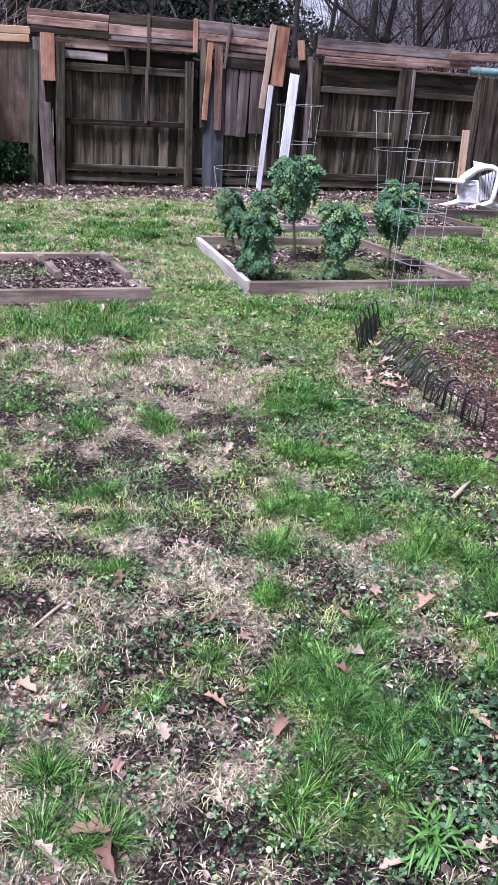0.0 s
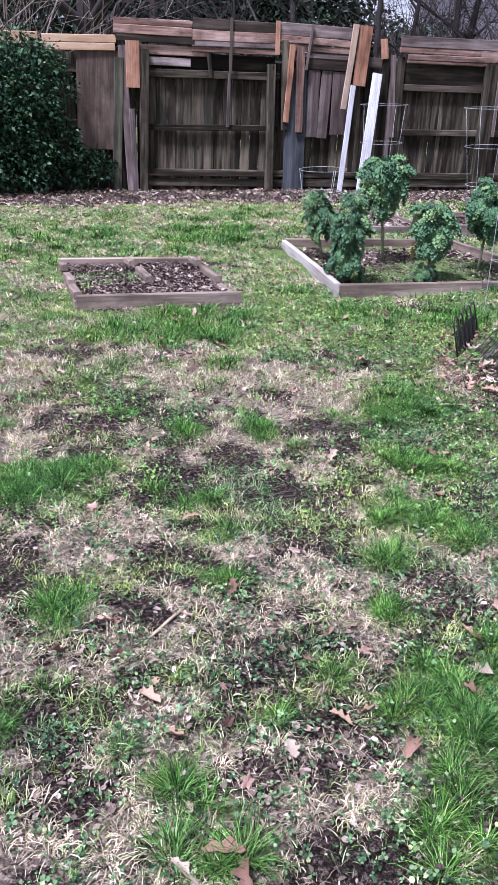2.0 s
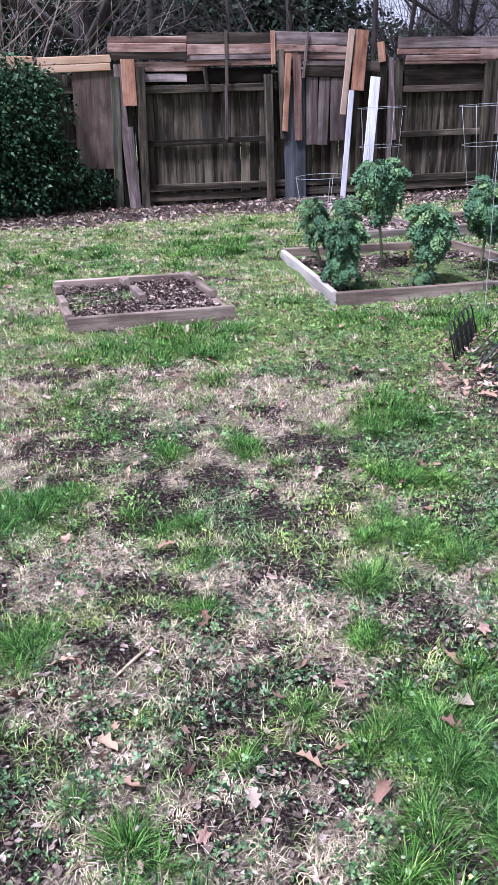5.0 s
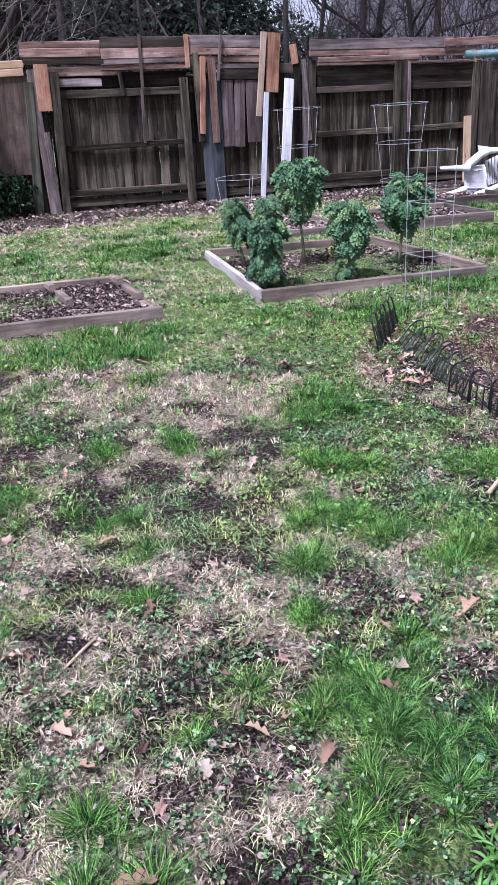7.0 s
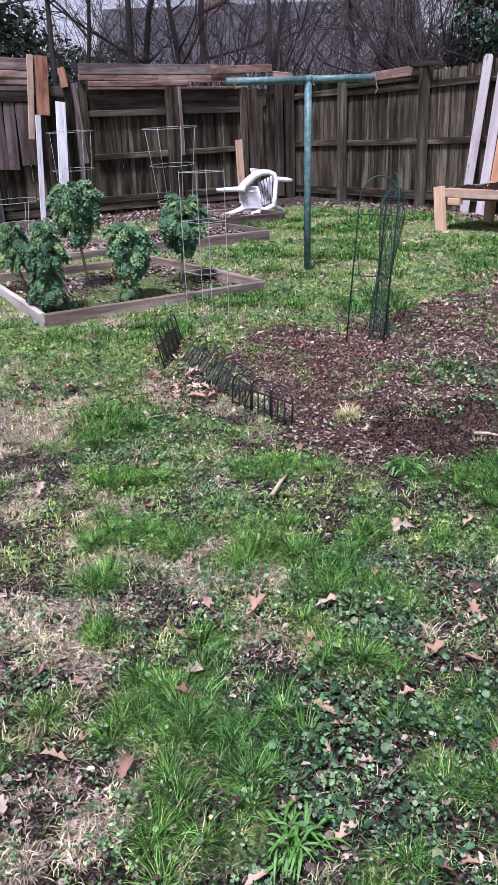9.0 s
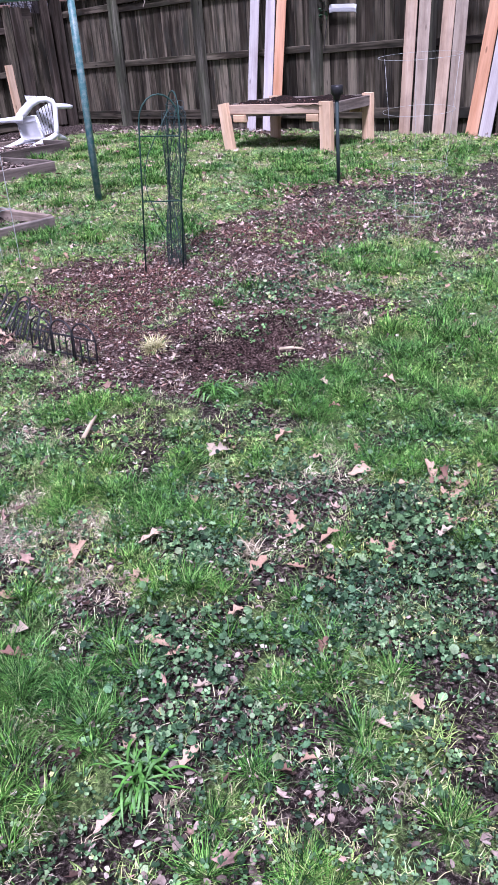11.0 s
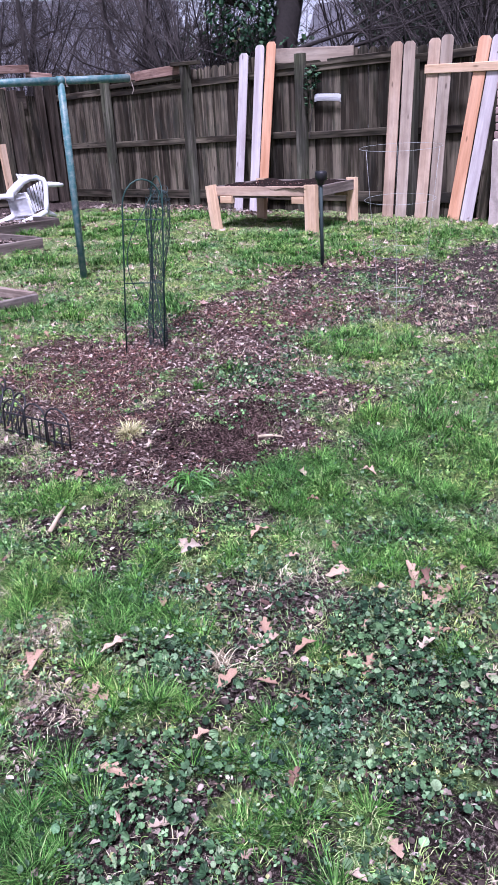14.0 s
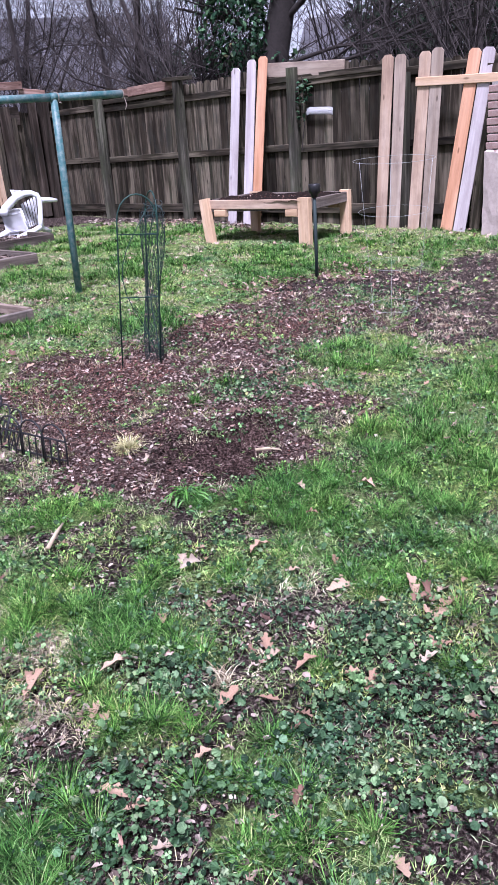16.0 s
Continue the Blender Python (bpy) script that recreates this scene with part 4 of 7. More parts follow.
def litter_layers():
    x, y = places(3000, fade=0.9)
    c = covers(x, y)
    strip = step(y, 8.7, 0.6)
    w = 0.16 * (1 - 0.6 * strip) + 0.22 * c[4] + 0.50 * c[5] * (1 - strip) + 0.12 * c[0] + 0.15 * c[0] * (1 - patches(RED_MULCH_AT, x, y)) + 0.20 * step(np.arctan2(x, y), 0.4, 0.4) * (1 - c[3]) + 0.18 * step(2.0 - np.hypot(x, y), 0.0, 0.6)
    lx, ly = keep_where(x, y, np.clip(w + 0.05 * strip, 0, 1) * (1 - 0.7 * c[1]) * (1 - 0.9 * patches(DUG_AT, x, y)) * ~in_beds(x, y))
    litter("leaf_litter", lx, ly, (0.005, 0.022), LITTER, "broken brown and pinkish dead leaf bits", "leaf litter")
    x, y = places(420, 7.0, fade=0.5)
    c = covers(x, y)
    w = (0.16 + 0.40 * c[5] + 0.25 * c[4] + 0.18 * c[0]) * step(vnoise(x, y, 0.25, 77), 0.35, 0.3)
    lx, ly = keep_where(x, y, w * (1 - 0.8 * c[1]) * (1 - patches(DUG_AT, x, y)) * ~in_beds(x, y))
    litter("leaf_litter", lx, ly, (0.014, 0.045), DRIFT, "curled pinkish dead leaf pieces on the lawn", "leaf litter", 0.45, 0.03, LOBED)
    x, y = places(900, fade=0.3)
    drift = np.clip((y - 8.4 - 0.5 * vnoise(x, y, 0.5, 71)) / 0.8, 0, 1) * (0.04 + 0.15 * step(vnoise(x, y, 0.35, 74), 0.45, 0.3))
    drift = np.maximum(drift, patches([(1.90, 3.25, 0.2, 0.36), (6.1, 3.75, 0.3, 0.5), (2.2, 3.75, 0.2, 0.25), (5.2, 3.9, 0.3, 0.4)], x, y))
    drift = np.maximum(drift, np.clip((x - 8.0) / 0.5, 0, 1) * 0.3 * (y > 6))
    drift = np.maximum(drift, 0.05 * (np.hypot(x, y) > 3.2))
    dx, dy = keep_where(x, y, drift * ~in_beds(x, y))
    litter("dead_leaves", dx, dy, (0.015, 0.052), DRIFT, "drifts of curled pinkish dead leaves", "dead leaves", 0.35, 0.03, LOBED)
    x, y = places(1500, 12.8, 8.0, 0.0)
    edge = np.maximum(np.clip((y - 9.2) / 0.7, 0, 1), np.clip((x - 7.9) / 0.5, 0, 1) * (y > 6.5))
    ex, ey = keep_where(x, y, edge * (0.06 + 0.22 * vnoise(x, y, 0.4, 73)))
    litter("leaf_litter", ex, ey, (0.012, 0.04), LITTER, "dark leaf litter along the fence foot", "leaf litter", 0.4, 0.03)
    x, y = places(8000, 7.0, fade=0.8)
    c = covers(x, y)
    px, py = keep_where(x, y, np.clip(0.5 * c[0] * (1 - 0.75 * patches(RED_MULCH_AT, x, y)), 0, 1) * (1 - patches(DUG_AT, x, y)))
    litter("leaf_litter", px, py, (0.006, 0.022), LITTER, "greyish broken leaf bits over the mulch", "leaf litter", 0.4, 0.02)
    x, y = places(20000, 7.0, fade=0.9)
    c = covers(x, y)
    mx, my = keep_where(x, y, np.clip(1.2 * c[0] * (0.2 + 0.8 * patches(RED_MULCH_AT, x, y)), 0, 1) * (1 - patches(DUG_AT, x, y)))
    chip = [(-0.5, -0.5, 0.0), (0.5, -0.45, 0.1), (0.45, 0.4, 0.12), (0.2, 0.55, 0.05), (-0.3, 0.5, 0.1), (-0.5, 0.1, 0.16), (0.0, 0.0, 0.30)]
    litter("bark_mulch", mx, my, (0.003, 0.012), CHIPS, "dark reddish brown shredded bark mulch", "mulch", 0.35, 0.02, chip)
    x, y = places(9000, 5.0, fade=0.6)
    dx, dy = keep_where(x, y, np.clip(1.4 * patches(DUG_AT, x, y), 0, 1))
    litter("soil_clods", dx, dy, (0.003, 0.015), SOIL, "freshly dug dark crumbly soil clods", "soil", 0.5, 0.025, chip)


litter_layers()


# ---- fences ----
FL = (0, -1, 0)
FR = (-1, 0, 0)
north = thing("wooden_fence", (2.5, 11.05, gz(2.5, 11)), "patched grey wooden fence with salvaged boards", "fence")
north.matrix_basis = Matrix()
east = thing("wooden_fence", (8.9, 6, 0), "weathered grey picket fence with square posts", "fence")
east.matrix_basis = Matrix()


def nb(name, x0, z0, x1, z1, w, mat, y=11.0, t=0.025, label="", top="flat", ragged=0.0):
    """A board on the north fence."""
    return board(name, (x0, y, z0), (x1, y, z1), w, t, mat, north, FL, label, top, ragged)


def eb(name, y0, z0, y1, z1, w, mat, x=8.88, t=0.025, label="", top="flat", ragged=0.0):
    return board(name, (x, y0, z0), (x, y1, z1), w, t, mat, east, FR, label, top, ragged)


# pickets: a few meshes shared by all
picket_meshes = []
for k in range(6):
    me = bpy.data.meshes.new("picket")
    bm = plank(0.118 + 0.008 * (k % 3), 0.018, 1.62, "flat" if k < 3 else "dog", 900 + k, 4, 0.001)
    bm.to_mesh(me)
    bm.free()
    me.materials.append(OLD_WOOD)
    picket_meshes.append(me)
pr = random.Random(5)
x = -4.0
while x < 8.9:
    m = along((x, 11.10 + pr.uniform(-0.004, 0.004), gz(x, 11) - 0.01), (x + pr.uniform(-0.008, 0.008), 11.10, 2.0), FL)
    obj("picket", picket_meshes[pr.randrange(3)], None, north, "", m @ Matrix.Diagonal((1, 1, pr.uniform(0.985, 1.02), 1)))
    x += 0.126 + pr.uniform(0.0, 0.004)
y = -5.0
while y < 11.05:
    s = 1.13 + 0.03 * math.sin(y * 1.3) + pr.uniform(-0.008, 0.012)
    m = along((8.955 + pr.uniform(-0.004, 0.004), y, gz(8.9, y) - 0.01), (8.955, y + pr.uniform(-0.008, 0.008), 2.0), FR)
    obj("picket", picket_meshes[3 + pr.randrange(3)], None, east, "", m @ Matrix.Diagonal((1, 1, s, 1)))
    y += 0.126 + pr.uniform(0.0, 0.004)

# north fence: rails, posts and patches, from the hedge to the corner
nb("rail", -4.0, 0.95, 1.3, 0.95, 0.09, OLD_WOOD, 11.06, 0.04)
nb("rail", -4.0, 1.58, 1.3, 1.58, 0.09, OLD_WOOD, 11.06, 0.04)
nb("rail", 1.66, 1.565, 3.46, 1.585, 0.095, OLD_WOOD, 11.045, 0.045)
nb("rail", 1.66, 0.925, 3.46, 0.955, 0.072, OLD_WOOD, 11.045, 0.045)
nb("rail", 1.66, 0.375, 3.62, 0.37, 0.088, OLD_WOOD, 11.045, 0.045)
nb("kickboard", 1.66, 0.25, 3.62, 0.245, 0.10, OLD_WOOD, 11.06, 0.03)
nb("rail", 3.85, 0.36, 5.2, 0.36, 0.08, OLD_WOOD, 11.06, 0.04)
nb("kickboard", 3.85, 0.25, 5.2, 0.25, 0.1, OLD_WOOD, 11.06, 0.03)
nb("rail", 5.2, 1.525, 8.0, 1.55, 0.085, DARK_WOOD, 11.05, 0.045)
nb("rail", 5.2, 0.945, 8.0, 0.975, 0.085, OLD_WOOD, 11.05, 0.045)
nb("rail", 5.15, 0.36, 8.8, 0.36, 0.09, OLD_WOOD, 11.05, 0.045)
nb("kickboard", 5.15, 0.265, 8.8, 0.255, 0.12, OLD_WOOD, 11.062, 0.03)
nb("panel_board", 5.3, 1.70, 8.4, 1.72, 0.26, DARK_WOOD, 11.065, 0.02)
nb("panel_board", 1.7, 1.72, 3.4, 1.73, 0.18, DARK_WOOD, 11.075, 0.02)
nb("plywood_panel", 1.06, 0.65, 1.09, 1.80, 0.52, PLY_WOOD, 11.02, 0.016, "brown water-stained plywood panel")
nb("top_board", 0.43, 1.895, 1.31, 1.925, 0.085, TAN_WOOD, 11.0, 0.035, "fresh yellow-tan pine board")
nb("top_board", 0.40, 1.805, 1.30, 1.835, 0.085, TAN_WOOD, 11.0, 0.035, "fresh yellow-tan pine board")
nb("top_board", -1.2, 1.87, 0.38, 1.885, 0.14, TAN_WOOD, 11.01, 0.03)
nb("post", 1.28, 0.14, 1.345, 1.72, 0.11, MOSS_WOOD, 11.0, 0.09, "mossy grey square post")
nb("scrap_board", 1.47, 0.15, 1.385, 1.86, 0.10, GREY_RED, 10.975, 0.02)
nb("scrap_board", 1.525, 0.15, 1.485, 1.14, 0.07, GREY_RED, 10.95, 0.02)
nb("scrap_board", 1.51, 1.385, 1.51, 1.915, 0.17, COPPER_WOOD, 10.945, 0.022, "short bright orange cedar board")
nb("post", 1.63, 0.14, 1.665, 1.83, 0.11, OLD_WOOD, 10.99, 0.09)
nb("top_board", 1.29, 2.125, 2.27, 2.135, 0.075, RED_WOOD, 10.985, 0.03)
nb("top_board", 1.285, 2.04, 2.26, 2.04, 0.10, RED_WOOD, 10.98, 0.03)
nb("top_board", 1.32, 1.945, 2.30, 1.945, 0.085, DARK_WOOD, 10.985, 0.03)
nb("top_board", 1.60, 1.83, 2.49, 1.83, 0.11, RED_WOOD, 11.02, 0.03)
nb("scrap_board", 1.715, 1.705, 2.26, 1.70, 0.095, GREY_RED, 11.03, 0.02, "pale whitish scrap board")
nb("scrap_board", 2.49, 1.84, 2.525, 1.54, 0.05, OLD_WOOD, 11.0, 0.02)
nb("slat", 2.775, 2.235, 2.77, 1.60, 0.04, DARK_WOOD, 10.955, 0.02)
nb("slat", 2.765, 1.60, 2.755, 0.955, 0.038, GREY_RED, 10.99, 0.02)
nb("top_board", 2.28, 2.145, 3.37, 2.145, 0.13, DARK_WOOD, 10.985, 0.03, "dark stained salvaged board")
nb("top_board", 2.27, 2.02, 3.37, 2.03, 0.12, RED_WOOD, 10.98, 0.03)
nb("top_board", 2.265, 1.925, 3.37, 1.945, 0.065, GREY_RED, 10.985, 0.03)
nb("top_board", 2.265, 1.86, 3.37, 1.865, 0.06, RED_WOOD, 11.0, 0.03)
nb("slat", 3.39, 2.235, 3.395, 1.845, 0.06, COPPER_WOOD, 10.955, 0.02)
nb("post", 3.36, 0.15, 3.33, 1.73, 0.10, OLD_WOOD, 10.985, 0.09)
nb("top_board", 3.40, 2.155, 4.44, 2.14, 0.145, GREY_RED, 10.985, 0.03)
nb("top_board", 3.40, 2.04, 4.44, 2.015, 0.085, RED_WOOD, 10.98, 0.03)
nb("top_board", 3.45, 1.945, 4.44, 1.93, 0.075, RED_WOOD, 10.99, 0.03)
nb("top_board", 3.79, 1.86, 4.45, 1.85, 0.06, GREY_RED, 11.0, 0.03)
nb("top_board", 3.84, 1.76, 4.45, 1.755, 0.135, DARK_WOOD, 11.005, 0.03)
nb("scrap_board", 3.50, 2.02, 3.535, 0.94, 0.085, OLD_WOOD, 10.965, 0.02)
nb("scrap_board", 3.60, 1.965, 3.545, 1.035, 0.075, COPPER_WOOD, 10.945, 0.02, "splintered reddish cedar strip", "flat", 0.004)
nb("scrap_board", 3.715, 1.945, 3.74, 0.915, 0.105, TAN_RED, 10.95, 0.025, "dark brown weathered strip", "flat", 0.003)
nb("slat", 3.865, 2.225, 3.80, 1.68, 0.035, GREY_RED, 10.945, 0.02)
nb("post", 3.72, 0.16, 3.69, 1.70, 0.29, BLUE_GREY, 11.01, 0.05, "broad blue-grey weathered board")
nb("scrap_board", 3.945, 0.855, 3.945, 1.69, 0.17, GREY_RED, 11.015, 0.02)
nb("scrap_board", 4.10, 0.845, 4.13, 1.69, 0.15, GREY_RED, 11.02, 0.02)
nb("scrap_board", 4.335, 0.895, 4.33, 1.68, 0.23, GREY_RED, 11.015, 0.02)
nb("scrap_board", 4.36, 1.225, 4.465, 2.255, 0.085, PINK_WOOD, 10.93, 0.022, "long tan cedar strip")
nb("scrap_board", 4.57, 1.52, 4.62, 2.245, 0.185, COPPER_WOOD, 10.95, 0.025, "broad reddish knotty cedar board")
nb("scrap_board", 4.76, 0.2, 4.74, 1.9, 0.10, DARK_WOOD, 11.03, 0.02)
nb("scrap_board", 4.55, 1.83, 5.0, 1.80, 0.13, DARK_WOOD, 11.0, 0.02)
nb("scrap_board", 4.89, 2.105, 4.925, 1.865, 0.10, COPPER_WOOD, 10.96, 0.02)
nb("post", 4.98, 0.18, 4.96, 1.95, 0.10, OLD_WOOD, 11.0, 0.07)
nb("scrap_board", 5.15, 0.88, 5.06, 1.92, 0.07, GREY_RED, 10.99, 0.02)
nb("scrap_board", 5.08, 0.3, 5.10, 1.88, 0.09, GREY_RED, 11.02, 0.02)
nb("scrap_board", 5.22, 0.22, 5.20, 1.9, 0.12, OLD_WOOD, 11.02, 0.02)
nb("top_board", 5.16, 2.095, 7.45, 2.115, 0.135, GREY_RED, 10.985, 0.03)
nb("top_board", 5.155, 1.99, 6.5, 1.995, 0.07, RED_WOOD, 10.99, 0.03)
nb("top_board", 6.4, 1.985, 7.95, 1.985, 0.10, RED_WOOD, 10.985, 0.03)
nb("top_board", 5.28, 1.905, 6.9, 1.925, 0.07, RED_WOOD, 10.98, 0.03, "", "flat", 0.002)
nb("top_board", 5.28, 1.85, 8.0, 1.865, 0.035, TAN_RED, 10.985, 0.03)
nb("top_board", 7.30, 2.10, 8.45, 2.145, 0.11, RED_WOOD, 10.955, 0.03, "reddish brown board with dark stains")
nb("post", 6.615, 0.18, 6.60, 1.87, 0.20, OLD_WOOD, 10.99, 0.06)
nb("scrap_board", 6.72, 1.87, 6.74, 0.92, 0.05, GREY_RED, 10.95, 0.02)
nb("post", 7.93, 0.2, 7.915, 1.87, 0.10, OLD_WOOD, 11.0, 0.07)
nb("post", 8.12, 0.2, 8.08, 1.85, 0.19, DARK_WOOD, 10.99, 0.05)
nb("scrap_board", 8.25, 0.2, 8.235, 1.69, 0.09, OLD_WOOD, 10.98, 0.02)
nb("scrap_board", 8.42, 2.06, 8.9, 2.03, 0.10, RED_WOOD, 11.0, 0.03)
nb("post", 8.62, 0.2, 8.6, 1.95, 0.11, DARK_WOOD, 10.99, 0.09)

nb("post", 8.82, 0.15, 8.82, 1.98, 0.14, DARK_WOOD, 11.0, 0.14, "dark square corner post")

# east fence
for y0, y1, zt in ((11.0, 9.75, 1.73), (9.75, 8.12, 1.72), (8.12, 6.2, 1.75), (6.2, 4.7, 1.79), (4.7, 2.9, 1.78), (2.9, 0.9, 1.75), (0.9, -1.2, 1.75), (-1.2, -5, 1.75)):
    eb("rail", y0, zt - 0.01, y1, zt + 0.02, 0.09, OLD_WOOD, 8.925, 0.04)
    eb("rail", y0, 1.0 + 0.02 * (y0 < 9), y1, 1.02 + 0.02 * (y0 < 9), 0.085, OLD_WOOD, 8.925, 0.04)
    eb("rail", y0, 0.30, y1, 0.30, 0.12, OLD_WOOD, 8.93, 0.03)
for y, zt in ((9.74, 1.89), (8.10, 2.0), (6.19, 1.95), (4.68, 1.76), (2.9, 1.9), (0.9, 1.9), (-1.2, 1.9)):
    eb("post", y, 0.08, y, zt, 0.125, MOSS_WOOD, 8.86, 0.10, "square mossy grey fence post")
eb("top_board", 10.95, 1.95, 9.0, 1.90, 0.09, TAN_RED, 8.89, 0.03)
eb("top_board", 9.1, 1.90, 8.2, 1.935, 0.125, TAN_RED, 8.885, 0.03)
eb("top_board", 8.32, 1.995, 7.82, 1.985, 0.05, OLD_WOOD, 8.83, 0.06, "short grey cap board")
eb("top_board", 9.75, 1.80, 8.2, 1.84, 0.06, OLD_WOOD, 8.90, 0.03)
eb("top_board", 6.60, 1.955, 5.47, 1.89, 0.165, PINK_GREY, 8.905, 0.025, "pinkish tan horizontal board")
eb("top_board", 6.62, 1.83, 4.8, 1.84, 0.07, OLD_WOOD, 8.90, 0.03)

# new pickets leaning on the east fence, not yet nailed on
loose = [("pale white-washed new picket leaning on fence", PALE_WOOD, 7.10, 7.01, 2.02), ("pale pinkish new picket leaning on fence", PALE_WOOD, 6.84, 6.75, 2.09),
         ("bright orange cedar picket leaning on fence", ORANGE_WOOD, 6.69, 6.57, 2.11), ("pinkish tan knotty picket leaning on fence", PINK_WOOD, 4.86, 4.835, 1.95),
         ("pinkish grey picket leaning on fence", PINK_GREY, 4.69, 4.68, 1.94), ("brownish tan picket leaning on fence", PINK_WOOD, 4.44, 4.38, 1.94),
         ("greyish brown picket leaning on fence", PINK_GREY, 4.275, 4.235, 1.96), ("bright orange cedar picket leaning at a slant", ORANGE_WOOD, 4.035, 3.815, 1.91),
         ("pale white-washed picket leaning at a slant", PALE_WOOD, 3.88, 3.665, 1.905)]
for label, mat, yb, yt, zt in loose:
    xb = 8.66 if zt < 2 else 8.62
    p0, p1 = (xb, yb, gz(xb, yb)), (8.80, yt, zt)
    tagged(board("fence_picket", p0, p1, 0.138, 0.018, mat, None, FR, top="dog"), label, "fence picket", "loose pickets along the east fence")
tagged(board("cross_board", (8.755, 4.47, 1.645), (8.755, 2.9, 1.59), 0.09, 0.022, TAN_WOOD, None, FR), "tan pine board nailed across leaning pickets", "board")
tagged(board("fence_post", (8.8, 3.75, 0.08), (8.83, 3.62, 1.75), 0.12, 0.1, OLD_WOOD, None, FR), "old grey leaning post beside pickets", "fence post")
# two painted boards leaning on the north fence
tagged(board("white_board", (4.30, 10.72, 0.15), (4.46, 10.88, 1.52), 0.075, 0.02, WHITE_PAINT, None, FL), "narrow white painted board leaning on fence", "board")
tagged(board("white_board", (4.62, 10.72, 0.16), (4.80, 10.88, 1.68), 0.14, 0.02, WHITE_PAINT, None, FL), "broad white painted board leaning on fence", "board")
tagged(board("wood_stake", (7.635, 10.70, 0.15), (7.605, 10.72, 1.11), 0.125, 0.03, TAN_WOOD, None, FL), "short yellow-tan board standing at the fence", "board")


def white_flap():
    bm = bmesh.new()
    n = 10
    for k in range(n + 1):
        y = 0.19 - 0.38 * k / n
        droop = -0.02 * (k / n)
        for dx, dz in ((0.012, 0.04), (0.0, 0.0), (0.002, -0.03), (0.006, -0.042)):
            bm.verts.new((dx - 0.035, y, dz + droop - (0.012 if k in (0, n) else 0)))
    v = list(bm.verts)
    for k in range(n):
        for j in range(3):
            bm.faces.new((v[4 * k + j], v[4 * k + j + 1], v[4 * k + 5 + j], v[4 * k + 4 + j]))
    bmesh.ops.solidify(bm, geom=list(bm.faces), thickness=0.004)
    ob = part("white_plastic_strip", bm, WHITE_PLASTIC, None, m=Matrix.Translation((8.91, 5.82, 1.455)))
    return tagged(ob, "bent white plastic strip fixed to fence", "plastic strip")


white_flap()


def brick_pier():
    pier = thing("brick_pier", (8.75, 3.35, gz(8.75, 3.35)), "old brick pier with worn grey render", "brick pier")
    bm = bmesh.new()
    bmesh.ops.create_cube(bm, size=1)
    bmesh.ops.scale(bm, verts=bm.verts, vec=(0.36, 0.36, 1.5))
    bmesh.ops.translate(bm, verts=bm.verts, vec=(0, 0, 0.74))
    part("core", bm, MORTAR, pier)
    bm = bmesh.new()
    bmesh.ops.create_cube(bm, size=1)
    bmesh.ops.subdivide_edges(bm, edges=list(bm.edges), cuts=7, use_grid_fill=True)
    pl = random.Random(8)
    for v in bm.verts:
        edge = v.co.z > 0.4
        v.co = Vector((v.co.x * 0.43 + pl.uniform(-0.004, 0.004), v.co.y * 0.43 + pl.uniform(-0.004, 0.004), 0.42 + v.co.z * 0.86 + (pl.uniform(-0.07, 0.05) if edge else 0)))
    part("render_coat", bm, PLASTER, pier, "rough pinkish grey render")
    bm = plank(0.066, 0.05, 0.19, "flat", 77, 1, 0.0015)
    me = bpy.data.meshes.new("brick")
    bm.to_mesh(me)
    bm.free()
    for row in range(19):
        for k in range(2):
            s = 0.09 if row % 2 else 0.0
            y0 = -0.19 + 0.20 * k + s * (k == 0) * 0.0 + 0.005 * (row % 3)
            obj("brick", me, BRICK, pier, "", along((-0.175, y0, 0.04 + 0.077 * row), (-0.175, y0 + 1, 0.04 + 0.077 * row), FR))
            obj("brick", me, BRICK, pier, "", along((-0.19 + 0.20 * k + s * 0.1, 0.175, 0.04 + 0.077 * row), (1, 0.175, 0.04 + 0.077 * row), (0, 1, 0)))


brick_pier()


# ---- raised beds ----
def soil_mound(name, rect, z, seed, parent, mat, hump=0.03, quad=None):
    """Lumpy soil over a rectangle, or over four corners given round from the south-west."""
    x0, y0, x1, y1 = rect
    n = 26
    gx, gy = np.meshgrid(np.linspace(x0, x1, n), np.linspace(y0, y1, n))
    if quad:
        u, w = np.meshgrid(np.linspace(0, 1, n), np.linspace(0, 1, n))
        gx, gy = ((1 - u) * (1 - w) * quad[0][k] + u * (1 - w) * quad[1][k] + u * w * quad[2][k] + (1 - u) * w * quad[3][k] for k in (0, 1))
    h = z + hump * (vnoise(gx, gy, 0.16, seed) - 0.4) + 0.5 * hump * (vnoise(gx, gy, 0.05, seed + 1) - 0.5)
    k = (np.arange(n - 1)[:, None] * n + np.arange(n - 1)[None]).ravel()
    f = np.concatenate([np.stack([k, k + 1, k + n + 1], -1), np.stack([k, k + n + 1, k + n], -1)])
    return obj(name, tri_mesh(name, np.stack([gx, gy, h], -1).reshape(-1, 3), f), mat, parent)


